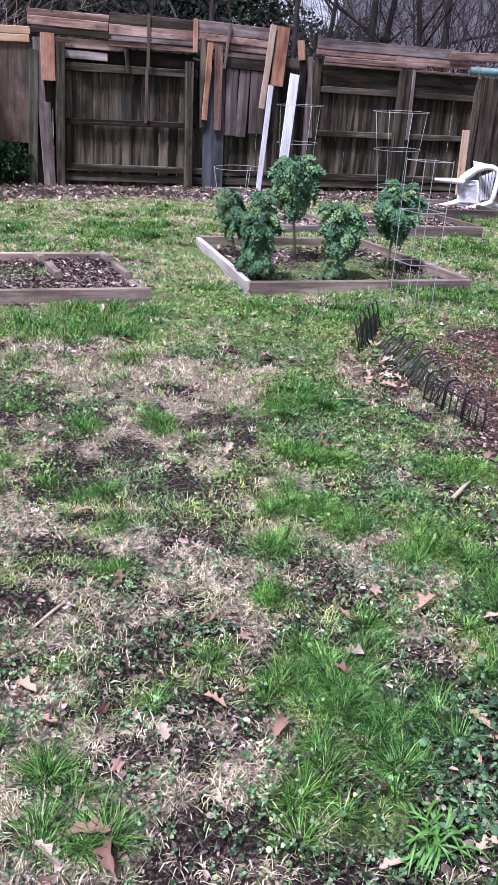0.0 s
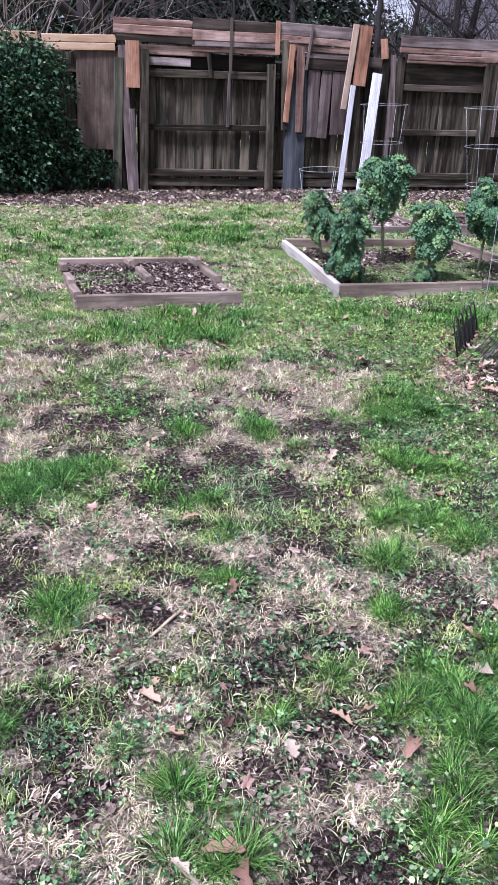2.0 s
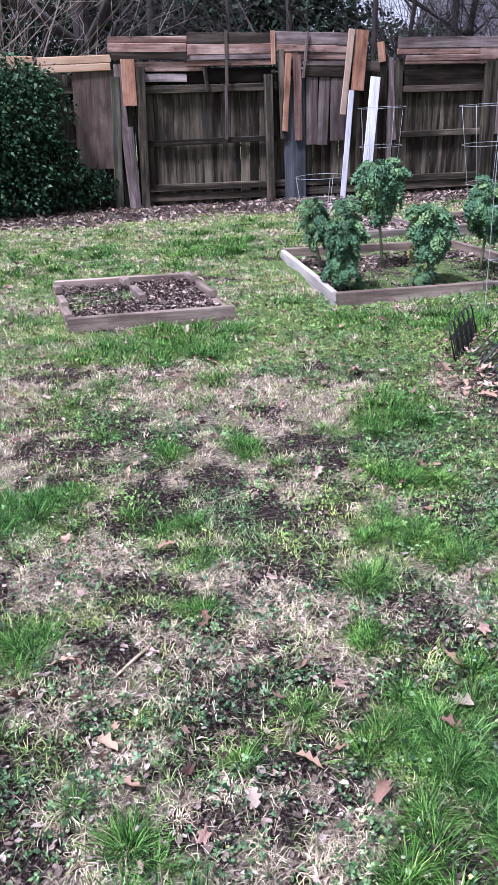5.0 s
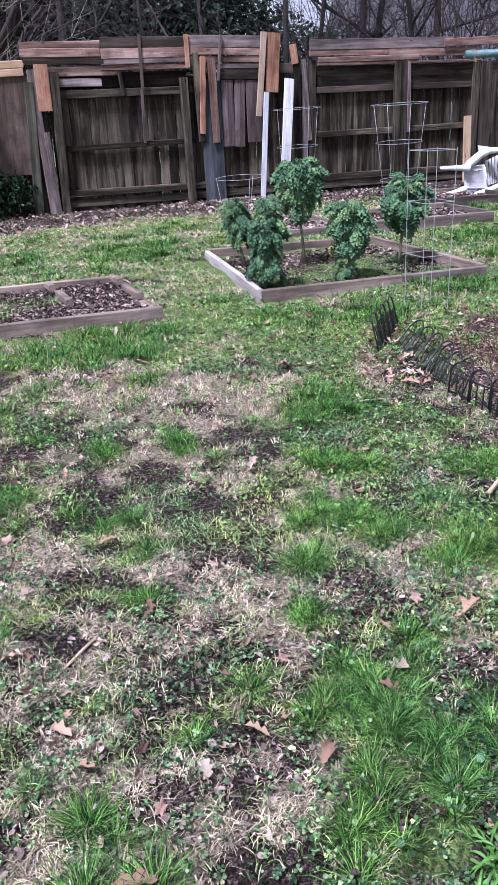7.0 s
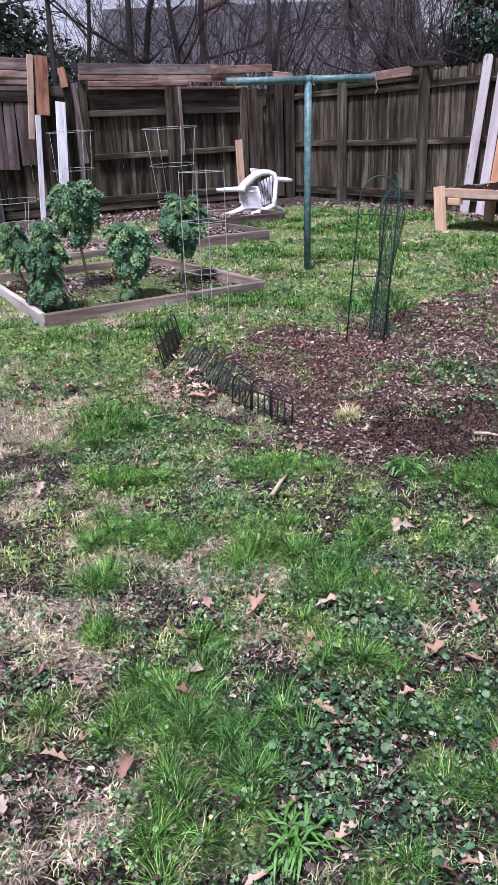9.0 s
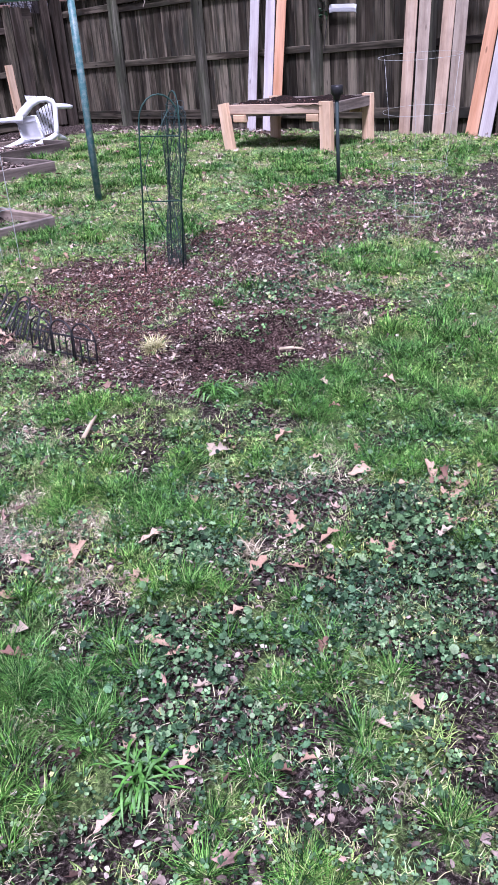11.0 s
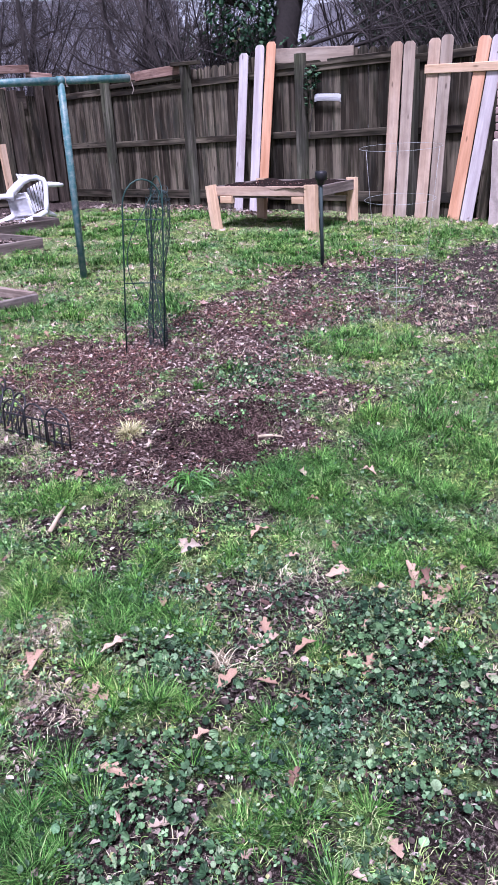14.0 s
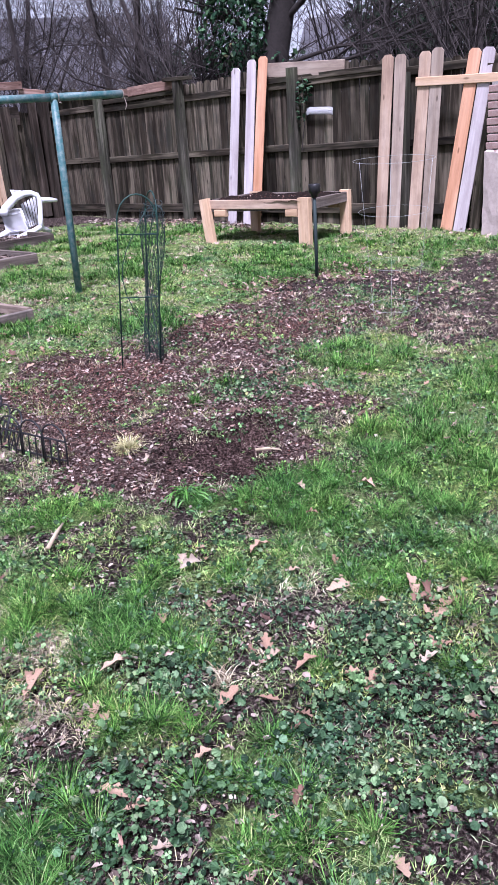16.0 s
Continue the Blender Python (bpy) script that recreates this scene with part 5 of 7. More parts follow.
def bits(name, rect, n, size, z, mat, label, category, seed, stretch=2.0):
    """Loose bits lying in a bed."""
    r = np.random.default_rng(seed)
    x0, y0, x1, y1 = rect
    x, y = x0 + (x1 - x0) * r.random(n), y0 + (y1 - y0) * r.random(n)
    s = size * (0.4 + r.random(n) ** 2)
    tv = [(-0.35, -0.5, 0.02), (0.3, -0.42, 0.06), (0.5, 0.05, 0.16), (0.18, 0.5, 0.03), (-0.28, 0.42, 0.1), (-0.5, -0.02, 0.15), (0.02, 0.0, -0.06)]
    v, f = spread(tv, [(6, i, (i + 1) % 6) for i in range(6)], np.stack([x, y, z + 0.02 * r.random(n)], -1), r.random(n) * 6.3, r.normal(0, 0.35, n), r.normal(0, 0.35, n), np.stack([s / stretch, s, s], -1))
    return tagged(obj(name, tri_mesh(name, v, f, False), mat), label, category, kind="stuff")


def side(name, x0, y0, x1, y1, z0, h, t, mat, parent, label=""):
    """A bed board standing on edge."""
    d = Vector((x1 - x0, y1 - y0, 0)).normalized()
    z0, h = z0 - 0.06, h + 0.06
    return board(name, (x0, y0, z0 + h / 2), (x1, y1, z0 + h / 2), h, t, mat, parent, (d.y, -d.x, 0), label)


small = thing("raised_bed", (0, 0, 0), "small raised bed of stacked timber offcuts", "raised bed")
zb = gz(0.7, 5.3)
side("front_board", 0.172, 4.868, 1.19, 4.838, 0.062, 0.096, 0.038, BED_WOOD, small, "pale brown plank")
side("back_board", 0.165, 6.06, 1.165, 6.01, 0.075, 0.09, 0.038, BED_WOOD, small)
for xa, xb in ((0.185, 0.18), (0.71, 0.66), (1.17, 1.145)):
    side("side_board", xa, 4.89, xb, 6.02, zb - 0.02, 0.07, 0.045, BED_WOOD, small)
for xa, ya, l, zt in ((0.185, 4.90, 0.24, 0.055), (0.182, 5.24, 0.24, 0.06), (0.18, 5.76, 0.09, 0.06), (0.69, 5.28, 0.36, 0.06), (0.665, 5.86, 0.16, 0.06), (1.155, 5.25, 0.40, 0.058), (1.148, 5.82, 0.19, 0.06)):
    board("offcut", (xa, ya, zb + zt + 0.022), (xa - 0.015, ya + l, zb + zt + 0.022), 0.05, 0.045, BED_WOOD, small, (0, 0, 1), "short block of timber")
soil_mound("soil", (0.15, 4.88, 1.15, 6.03), zb + 0.04, 61, small, SOIL, 0.03, ((0.18, 4.885), (1.165, 4.86), (1.145, 6.0), (0.175, 6.05)))
bits("wood_chips", (0.2, 4.9, 1.13, 6.0), 5600, 0.02, zb + 0.04, LITTER, "brown wood chips in the small bed", "wood chips", 62)
bits("leaf_bits", (0.2, 4.9, 1.13, 6.0), 900, 0.03, zb + 0.05, LITTER, "dry leaf bits lying in the small bed", "leaf litter", 63)

kale_bed = thing("raised_bed", (0, 0, 0), "large raised bed holding kale plants", "raised bed")
zk = gz(2.8, 5.8)
side("front_board", 1.925, 5.0, 2.99, 4.955, 0.068, 0.082, 0.04, BED_WOOD, kale_bed, "light brown plank")
side("front_board", 2.995, 4.952, 3.68, 4.915, 0.072, 0.08, 0.04, BED_DARK, kale_bed, "greyed dark plank")
side("side_board", 1.915, 4.985, 2.15, 6.80, 0.072, 0.086, 0.042, BED_PALE, kale_bed, "bleached pale plank")
side("back_board", 2.16, 6.81, 3.71, 6.64, 0.085, 0.082, 0.04, BED_WOOD, kale_bed)
side("side_board", 3.675, 4.935, 3.725, 6.62, 0.078, 0.085, 0.04, BED_WOOD, kale_bed, "brown plank with paler top edge")
soil_mound("soil", (2.0, 5.0, 3.7, 6.7), zk - 0.005, 64, kale_bed, SOIL, 0.04, ((1.94, 5.01), (3.665, 4.94), (3.71, 6.62), (2.165, 6.79)))
bits("leaf_bits", (2.2, 5.9, 3.66, 6.6), 1500, 0.04, zk + 0.005, LITTER, "dry pinkish leaves lying in kale bed", "leaf litter", 65)
bits("wood_chips", (2.1, 5.05, 3.66, 6.6), 6000, 0.018, zk, LITTER, "dark soil crumbs and chips in bed", "soil crumbs", 66)


def bed_weeds(rect, n, z, seed, where="kale bed"):
    r = np.random.default_rng(seed)
    x, y = rect[0] + (rect[2] - rect[0]) * r.random(n), rect[1] + (rect[3] - rect[1]) * r.random(n)
    k = vnoise(x, y, 0.22, 67) > 0.42
    x, y = np.repeat(x[k], 8), np.repeat(y[k], 8)
    n = len(x)
    x, y = x + r.normal(0, 0.02, n), y + r.normal(0, 0.02, n)
    l = 0.015 + 0.035 * r.random(n)
    v, f = spread(SHORT_V, SHORT_F, np.stack([x, y, np.full(n, z)], -1), r.random(n) * 6.3, -np.abs(r.normal(0.5, 0.3, n)), np.zeros(n), np.stack([np.full(n, 0.0045), l, l], -1))
    tagged(obj("bed_weeds", tri_mesh("bed_weeds", v, f), CLOVER), "low green weeds sprouting in " + where, "weeds", kind="stuff")


bed_weeds((2.05, 5.03, 3.64, 5.9), 1500, zk - 0.01, 68)
bed_weeds((0.22, 4.92, 0.7, 5.7), 160, zb + 0.045, 69, "small bed")

for name, label, rect, h, seed in (("raised_bed", "dark timber raised bed behind the kale", (4.04, 7.14, 5.43, 8.10), 0.12, 71), ("raised_bed", "low bed of pale sandy soil behind kale", (3.02, 7.38, 3.86, 8.52), 0.085, 75), ("raised_bed", "low dark timber bed under the chair", (5.42, 8.36, 6.62, 9.36), 0.12, 73)):
    bed = thing(name, (0, 0, 0), label, "raised bed")
    x0, y0, x1, y1 = rect
    z = gz(x0, y0) - 0.01
    side("front_board", x0, y0 + 0.06, x1, y0, z, h, 0.04, BED_DARK, bed)
    side("side_board", x1 - 0.02, y0 + 0.02, x1 + 0.03, y1, z + 0.01, h, 0.04, BED_DARK, bed)
    side("side_board", x0 + 0.02, y0 + 0.08, x0 + 0.06, y1, z + 0.01, h, 0.04, BED_DARK, bed)
    side("back_board", x0 + 0.06, y1, x1 + 0.02, y1 - 0.03, z + 0.01, h, 0.04, BED_WOOD, bed)
    soil_mound("soil", (x0 + 0.05, y0 + 0.07, x1 - 0.02, y1 - 0.04), z + h * 0.6, seed, bed, SAND if seed == 75 else SOIL)
    bits("leaf_bits", (x0 + 0.08, y0 + 0.1, x1 - 0.05, y1 - 0.06), 900, 0.05, z + h * 0.62, LITTER, "pale dry leaves covering the bed soil", "leaf litter", seed + 1)


# ---- kale ----
def kale_leaf_mesh(seed):
    """A drooping midrib set with crinkled frills on both sides and at the tip."""
    r = random.Random(seed)
    v, f = [], []

    def rib(s):
        return Vector((0.0, 0.85 * math.sin(1.6 * s), 0.26 * math.sin(2.4 * s) - 0.58 * s * s))

    for j in range(9):
        s = 0.16 + 0.84 * j / 8
        for u in (-1, -0.5, 0.5, 1) if j < 8 else (-0.6, 0, 0.6):
            wide = 0.26 * math.sin(math.pi * min(1, 0.12 + 0.80 * s)) ** 0.7
            c = rib(s) + Vector((u * wide, r.uniform(-0.05, 0.05), -0.22 * u * u * wide * 3 + r.uniform(-0.03, 0.05)))
            rad = r.uniform(0.06, 0.115)
            tip = Vector((u * 0.8, 0.45, -0.25 - 0.4 * abs(u))).normalized()
            flat = Vector((0.5 * u, 0.2, 1.0)).normalized()
            ax = tip.cross(flat).normalized()
            up = ax.cross(tip)
            b = len(v)
            v.append(tuple(c))
            m = 9
            for k in range(m):
                a = 2 * math.pi * k / m + r.uniform(-0.15, 0.15)
                q = rad * r.uniform(0.55, 1.4)
                lift = rad * (0.5 if k % 2 else -0.35) * r.uniform(0.3, 1.3)
                v.append(tuple(c + tip * (q * math.cos(a)) + ax * (q * math.sin(a)) + up * lift))
            f += [(b, b + 1 + k, b + 1 + (k + 1) % m) for k in range(m)]
    b = len(v)
    for j in range(8):
        p = rib(j / 7)
        w = 0.03 * (1 - 0.7 * j / 7)
        v += [(-w, p.y, p.z - 0.01), (w, p.y, p.z - 0.01)]
    for j in range(7):
        k = b + 2 * j
        f += [(k, k + 1, k + 3), (k, k + 3, k + 2)]
    me = tri_mesh("leaf", v, f, False)
    me.materials.append(KALE)
    return me


KALE_LEAVES = [kale_leaf_mesh(k) for k in range(6)]
OLD_KALE_LEAF = kale_leaf_mesh(7)
OLD_KALE_LEAF.materials[0] = KALE_OLD


def kale(base, top, zlow, rad, n, seed, label):
    """A woody stem with whorls of leaves from zlow up to the crown."""
    r = random.Random(seed)
    b, t = Vector(base), Vector(top)
    plant = thing("kale_plant", base, label, "kale plant", "kale in the bed")
    bm = bmesh.new()
    mid = (t - b) * 0.5 + Vector((r.uniform(-0.03, 0.03), r.uniform(-0.03, 0.03), 0))
    tube(bm, [(0, 0, -0.04), mid * 0.5, mid, t - b], [0.014, 0.012, 0.011, 0.007], 7)
    stem = part("stem", bm, STEM, plant, smooth=True)
    h = (t - b).z
    for k in range(n):
        s = (k + 0.5) / n
        z = (zlow - b.z) + (h - (zlow - b.z)) * s ** 0.8
        c = (t - b) * min(1, z / h)
        a = k * 2.4 + r.uniform(-0.4, 0.4)
        pitch = -0.55 + 1.25 * s ** 1.5 + r.uniform(-0.45, 0.35)
        size = rad * 1.12 * r.uniform(0.7, 1.2) * (1.0 if s < 0.8 else 0.8)
        out = rad * (0.05 + 0.38 * r.random()) * math.sqrt(max(0.05, 1 - s ** 4))
        c = c + Vector((-math.sin(a) * out, math.cos(a) * out, 0.25 * out))
        m = Matrix.Translation(c) @ Matrix.Rotation(a, 4, "Z") @ Matrix.Rotation(pitch, 4, "X") @ Matrix.Rotation(r.uniform(-0.3, 0.3), 4, "Y") @ Matrix.Diagonal((size, size, size, 1))
        obj("leaf", OLD_KALE_LEAF if s < 0.3 and seed in (3, 4) and k % 19 == 3 else KALE_LEAVES[r.randrange(6)], None, stem, "", m)
    return plant


kale((2.26, 6.14, zk + 0.02), (2.19, 6.17, 0.60), 0.34, 0.105, 52, 1, "curly kale plant on a thin leaning stem")
kale((2.07, 5.28, zk + 0.02), (2.11, 5.26, 0.68), 0.18, 0.112, 96, 2, "bushy curly kale plant leafy to the ground")
kale((2.71, 5.96, zk + 0.02), (2.66, 5.98, 0.86), 0.60, 0.15, 88, 3, "tall curly kale with a bare stem")
kale((2.75, 5.29, zk + 0.02), (2.76, 5.29, 0.60), 0.34, 0.128, 64, 4, "bright green curly kale with yellowing base")
kale((3.35, 5.58, zk + 0.02), (3.39, 5.55, 0.70), 0.46, 0.145, 80, 5, "dark green curly kale on a stem")
kale((2.72, 5.28, zk + 0.02), (2.71, 5.27, 0.20), 0.10, 0.08, 14, 6, "small kale sprout beside a larger plant")


# ---- tomato cages ----
def cage(base, rings, legs, mat, label, lean=(0, 0), group="wire plant cages", wire=0.0018):
    """Wire rings held by upright rods. rings: height and radius, bottom to top."""
    c = thing("tomato_cage", base, label, "tomato cage", group)
    for z, r in rings:
        bm = bmesh.new()
        hoop(bm, (lean[0] * z, lean[1] * z, z), r, r, wire, 32, (0.01, 0.006))
        part("ring", bm, mat, c, smooth=True)
    for k in range(legs):
        a = 2 * math.pi * k / legs + 0.6
        bm = bmesh.new()
        pts = [(rings[0][1] * 0.75 * math.cos(a), rings[0][1] * 0.75 * math.sin(a), -0.03)]
        pts += [(lean[0] * z + r * math.cos(a), lean[1] * z + r * math.sin(a), z) for z, r in rings]
        tube(bm, pts, wire, 5)
        part("rod", bm, mat, c, smooth=True)
    return c


cage((4.0, 8.9, gz(4.1, 8.9)), [(0.35, 0.20), (0.76, 0.235), (1.16, 0.265)], 4, WIRE_STEEL, "tall galvanised wire cage behind the kale")
cage((3.92, 6.52, gz(3.9, 6.5)), [(0.26, 0.13), (0.56, 0.165), (0.875, 0.205), (1.185, 0.245)], 4, WIRE_STEEL, "narrow galvanised tomato cage beside the bed", (-0.03, 0))
cage((2.62, 7.16, gz(2.6, 7.2)), [(0.20, 0.14), (0.42, 0.18), (0.62, 0.215)], 3, WIRE_STEEL, "low galvanised wire ring cage", (0, 0))
cage((4.25, 2.24, gz(4.25, 2.24)), [(0.22, 0.14), (0.46, 0.165), (0.75, 0.195), (1.02, 0.222)], 3, WIRE_STEEL, "pale galvanised tomato cage over bare soil", (0.0, 0.0), wire=0.0008)


def square_cage():
    c = thing("tomato_cage", (2.74, 4.25, gz(2.7, 4.2)), "square folding wire cage beside the kale", "tomato cage", "wire plant cages")
    s = 0.10
    for z in (0.35, 0.66, 0.95):
        bm = bmesh.new()
        tube(bm, [(-s, -s, z), (s, -s, z), (s, s, z), (-s, s, z), (-s, -s, z)], 0.002, 5, False)
        part("ring", bm, WIRE_STEEL, c)
    for x, y in ((-s, -s), (s, -s), (s, s), (-s, s)):
        bm = bmesh.new()
        tube(bm, [(x * 0.95, y * 0.95, -0.02), (x, y, 0.96)], 0.002, 5)
        part("rod", bm, WIRE_STEEL, c)


square_cage()


# ---- black hooped edging ----
def edging(p0, p1, up, hoops, label):
    """A run of narrow black hoops, two short bars within, and two cross bars; up: the way it stands or leans."""
    p0, p1, up = Vector(p0), Vector(p1), Vector(up)
    e = thing("garden_edging", p0, label, "garden edging", "black hooped edging")
    d = (p1 - p0) / hoops
    h = up.length
    u = up.normalized()
    for k in range(hoops):
        a, b = d * (k + 0.02), d * (k + 1.10)
        r = (b - a).length / 2
        pts = [a - u * 0.03, a + u * (h - r)]
        for j in range(1, 8):
            t = math.pi * j / 8
            pts.append((a + b) / 2 - (b - a) / 2 * math.cos(t) + u * (h - r + r * math.sin(t)))
        pts += [b + u * (h - r), b - u * 0.03]
        bm = bmesh.new()
        tube(bm, pts, 0.0042, 6)
        part("hoop", bm, BLACK_PLASTIC, e, smooth=True)
        for w in (0.35, 0.65):
            bm = bmesh.new()
            foot = a.lerp(b, w)
            tube(bm, [foot - u * 0.03, foot + u * (h * 0.62)], 0.0036, 6)
            part("bar", bm, BLACK_PLASTIC, e)
    for z in (0.16, 0.62):
        bm = bmesh.new()
        off = u.cross(d).normalized() * 0.006
        tube(bm, [u * h * z + off, d * hoops + u * h * z + off], 0.0045, 6)
        part("cross_bar", bm, BLACK_PLASTIC, e)
    return e


edging((2.03, 3.60, 0.05), (2.35, 3.93, 0.06), (-0.04, 0.03, 0.20), 5, "black plastic hooped edging standing on end")
edging((2.13, 3.62, 0.06), (2.01, 3.08, 0.05), (0.20, 0.09, 0.12), 4, "black plastic hooped edging fallen onto leaves")
edging((2.01, 3.10, 0.05), (1.97, 2.80, 0.04), (0.10, 0.03, 0.155), 3, "black plastic hooped edging leaning over")
edging((1.955, 2.86, 0.04), (1.985, 2.47, 0.04), (0.01, 0.0, 0.175), 3, "black plastic hooped edging standing upright")


# ---- arched trellis with netting ----
def trellis():
    base = Vector((3.22, 3.30, gz(3.2, 3.3)))
    t = thing("garden_trellis", base, "dark green arched wire trellis with netting", "trellis", m=Matrix.Translation(base) @ Matrix.Rotation(0.11, 4, "Y"))
    legs = [Vector((3.10, 3.33, 0)), Vector((3.295, 3.22, 0)), Vector((3.38, 3.40, 0))]
    q = [Vector((l.x - base.x, l.y - base.y, 0)) for l in legs]

    def arch(a, b, top, name, r=0.0045):
        pts = [a + Vector((0, 0, -0.03)), a + Vector((0, 0, top - 0.14))]
        c = (a + b) / 2
        for j in range(1, 10):
            k = math.pi * j / 10
            pts.append(c - (b - a) / 2 * math.cos(k) + Vector((0, 0, top - 0.14 + 0.14 * math.sin(k))))
        pts += [b + Vector((0, 0, top - 0.14)), b + Vector((0, 0, -0.03))]
        bm = bmesh.new()
        tube(bm, pts, r, 6)
        part(name, bm, GREEN_WIRE, t, smooth=True)

    arch(q[0], q[1], 0.93, "arch")
    arch(q[2], q[1], 0.95, "arch")
    for a, b in ((q[0], q[1]), (q[2], q[1])):
        for z in (0.38, 0.72):
            bm = bmesh.new()
            tube(bm, [a + Vector((0, 0, z)), b + Vector((0, 0, z))], 0.0035, 5)
            part("cross_wire", bm, GREEN_WIRE, t)
        # a wavy inner wire
        bm = bmesh.new()
        tube(bm, [a + (b - a) * (0.5 + 0.42 * math.cos(z * 6.2)) + Vector((0, 0, z)) for z in (0.03 + 0.075 * i for i in range(12))], 0.0025, 5)
        part("scroll_wire", bm, GREEN_WIRE, t, smooth=True)
    # a tube of loose diamond netting hung between the two back legs
    r = random.Random(9)
    bm = bmesh.new()
    c, half = (q[2] + q[1]) / 2, (q[1] - q[2]) / 2
    across = Vector((-half.y, half.x, 0)) * 0.55

    def net(a, z):
        k = 0.85 - 0.12 * math.sin(5 * z + 1) + 0.06 * math.sin(11 * z)
        return c + half * (k * math.cos(a)) + across * (k * math.sin(a)) + Vector((0.01 * math.sin(9 * z + a), 0.01 * math.sin(7 * z), z))

    for k in range(30):
        a0 = 2 * math.pi * k / 30
        for turn in (-1, 1):
            z1 = 0.86 - 0.10 * r.random()
            tube(bm, [net(a0 + turn * 2.3 * i / 16 + 0.05 * r.random(), 0.01 + z1 * i / 16) for i in range(17)], 0.0009, 3, False)
    part("netting", bm, NET_DARK, t, "dark green diamond plant netting")
    bm = bmesh.new()
    for k in range(12):
        z = 0.80 + 0.008 * k
        hoop(bm, ((q[1].x + q[2].x) / 2 + r.uniform(-0.05, 0.05), (q[1].y + q[2].y) / 2, z), 0.03 + r.uniform(0, 0.035), 0.035, 0.0016, 10, (r.uniform(-0.03, 0.03), r.uniform(-0.03, 0.03)))
    part("net_bundle", bm, NET_DARK, t, "crumpled grey netting tied on top")


trellis()


def garden_stake():
    s = thing("garden_stake", (5.72, 3.775, gz(5.7, 3.8)), "dark green metal stake with black cap", "garden stake")
    bm = bmesh.new()
    tube(bm, [(0, 0, -0.05), (0, 0, 0.72)], 0.0145, 8)
    part("pole", bm, NET_DARK, s, smooth=True)
    bm = bmesh.new()
    tube(bm, [(0, 0, 0.66), (0, 0, 0.69), (0.004, 0, 0.70), (0.004, 0, 0.755), (0.004, 0, 0.765)], [0.024, 0.032, 0.048, 0.05, 0.044], 10)
    part("cap", bm, BLACK_PLASTIC, s, smooth=True)


garden_stake()


# ---- clothesline pole ----
def clothes_pole():
    p = thing("clothesline_pole", (4.455, 5.31, gz(4.45, 5.3)), "teal green painted steel clothesline pole", "clothesline pole")
    bm = bmesh.new()
    tube(bm, [(0, 0, -0.05), (0.004, -0.01, 0.8), (0.006, -0.02, 1.53)], 0.029, 14)
    part("post", bm, GREEN_PAINT, p, smooth=True)
    z = 1.615 - gz(4.45, 5.3) - 0.02
    a, b = Vector((3.83 - 4.455, 5.52 - 5.31, z)), Vector((5.0 - 4.455, 5.09 - 5.31, z + 0.01))
    c = Vector((0.006, -0.02, z + 0.005))
    for s, e in ((a, c), (c, b)):
        bm = bmesh.new()
        d = (e - s).normalized()
        tube(bm, [s, e - d * 0.006], 0.029, 14)
        arm = part("cross_arm", bm, GREEN_PAINT, p, smooth=True)
    bm = bmesh.new()
    d = (b - a).normalized()
    tube(bm, [c - d * 0.03, c + d * 0.03], 0.033, 12)
    part("collar", bm, GREEN_PAINT, p, smooth=True)
    for at, l in ((a + d * 0.05, 0.02), (b - d * 0.02, 0.09), (c + d * 0.02, 0.01)):
        bm = bmesh.new()
        hoop_pts = [at + Vector((0.0, 0.035 * math.sin(k), 0.035 * math.cos(k))) for k in (0.5 * i for i in range(13))]
        tube(bm, hoop_pts + [at + Vector((0.01, -0.03, -0.04)), at + Vector((0.02, -0.035, -0.04 - l * 0.5)), at + Vector((0.0, -0.03, -0.03 - l))], 0.004, 5)
        part("rope", bm, TWIG_PALE, arm, "frayed pale rope end", smooth=True)


clothes_pole()


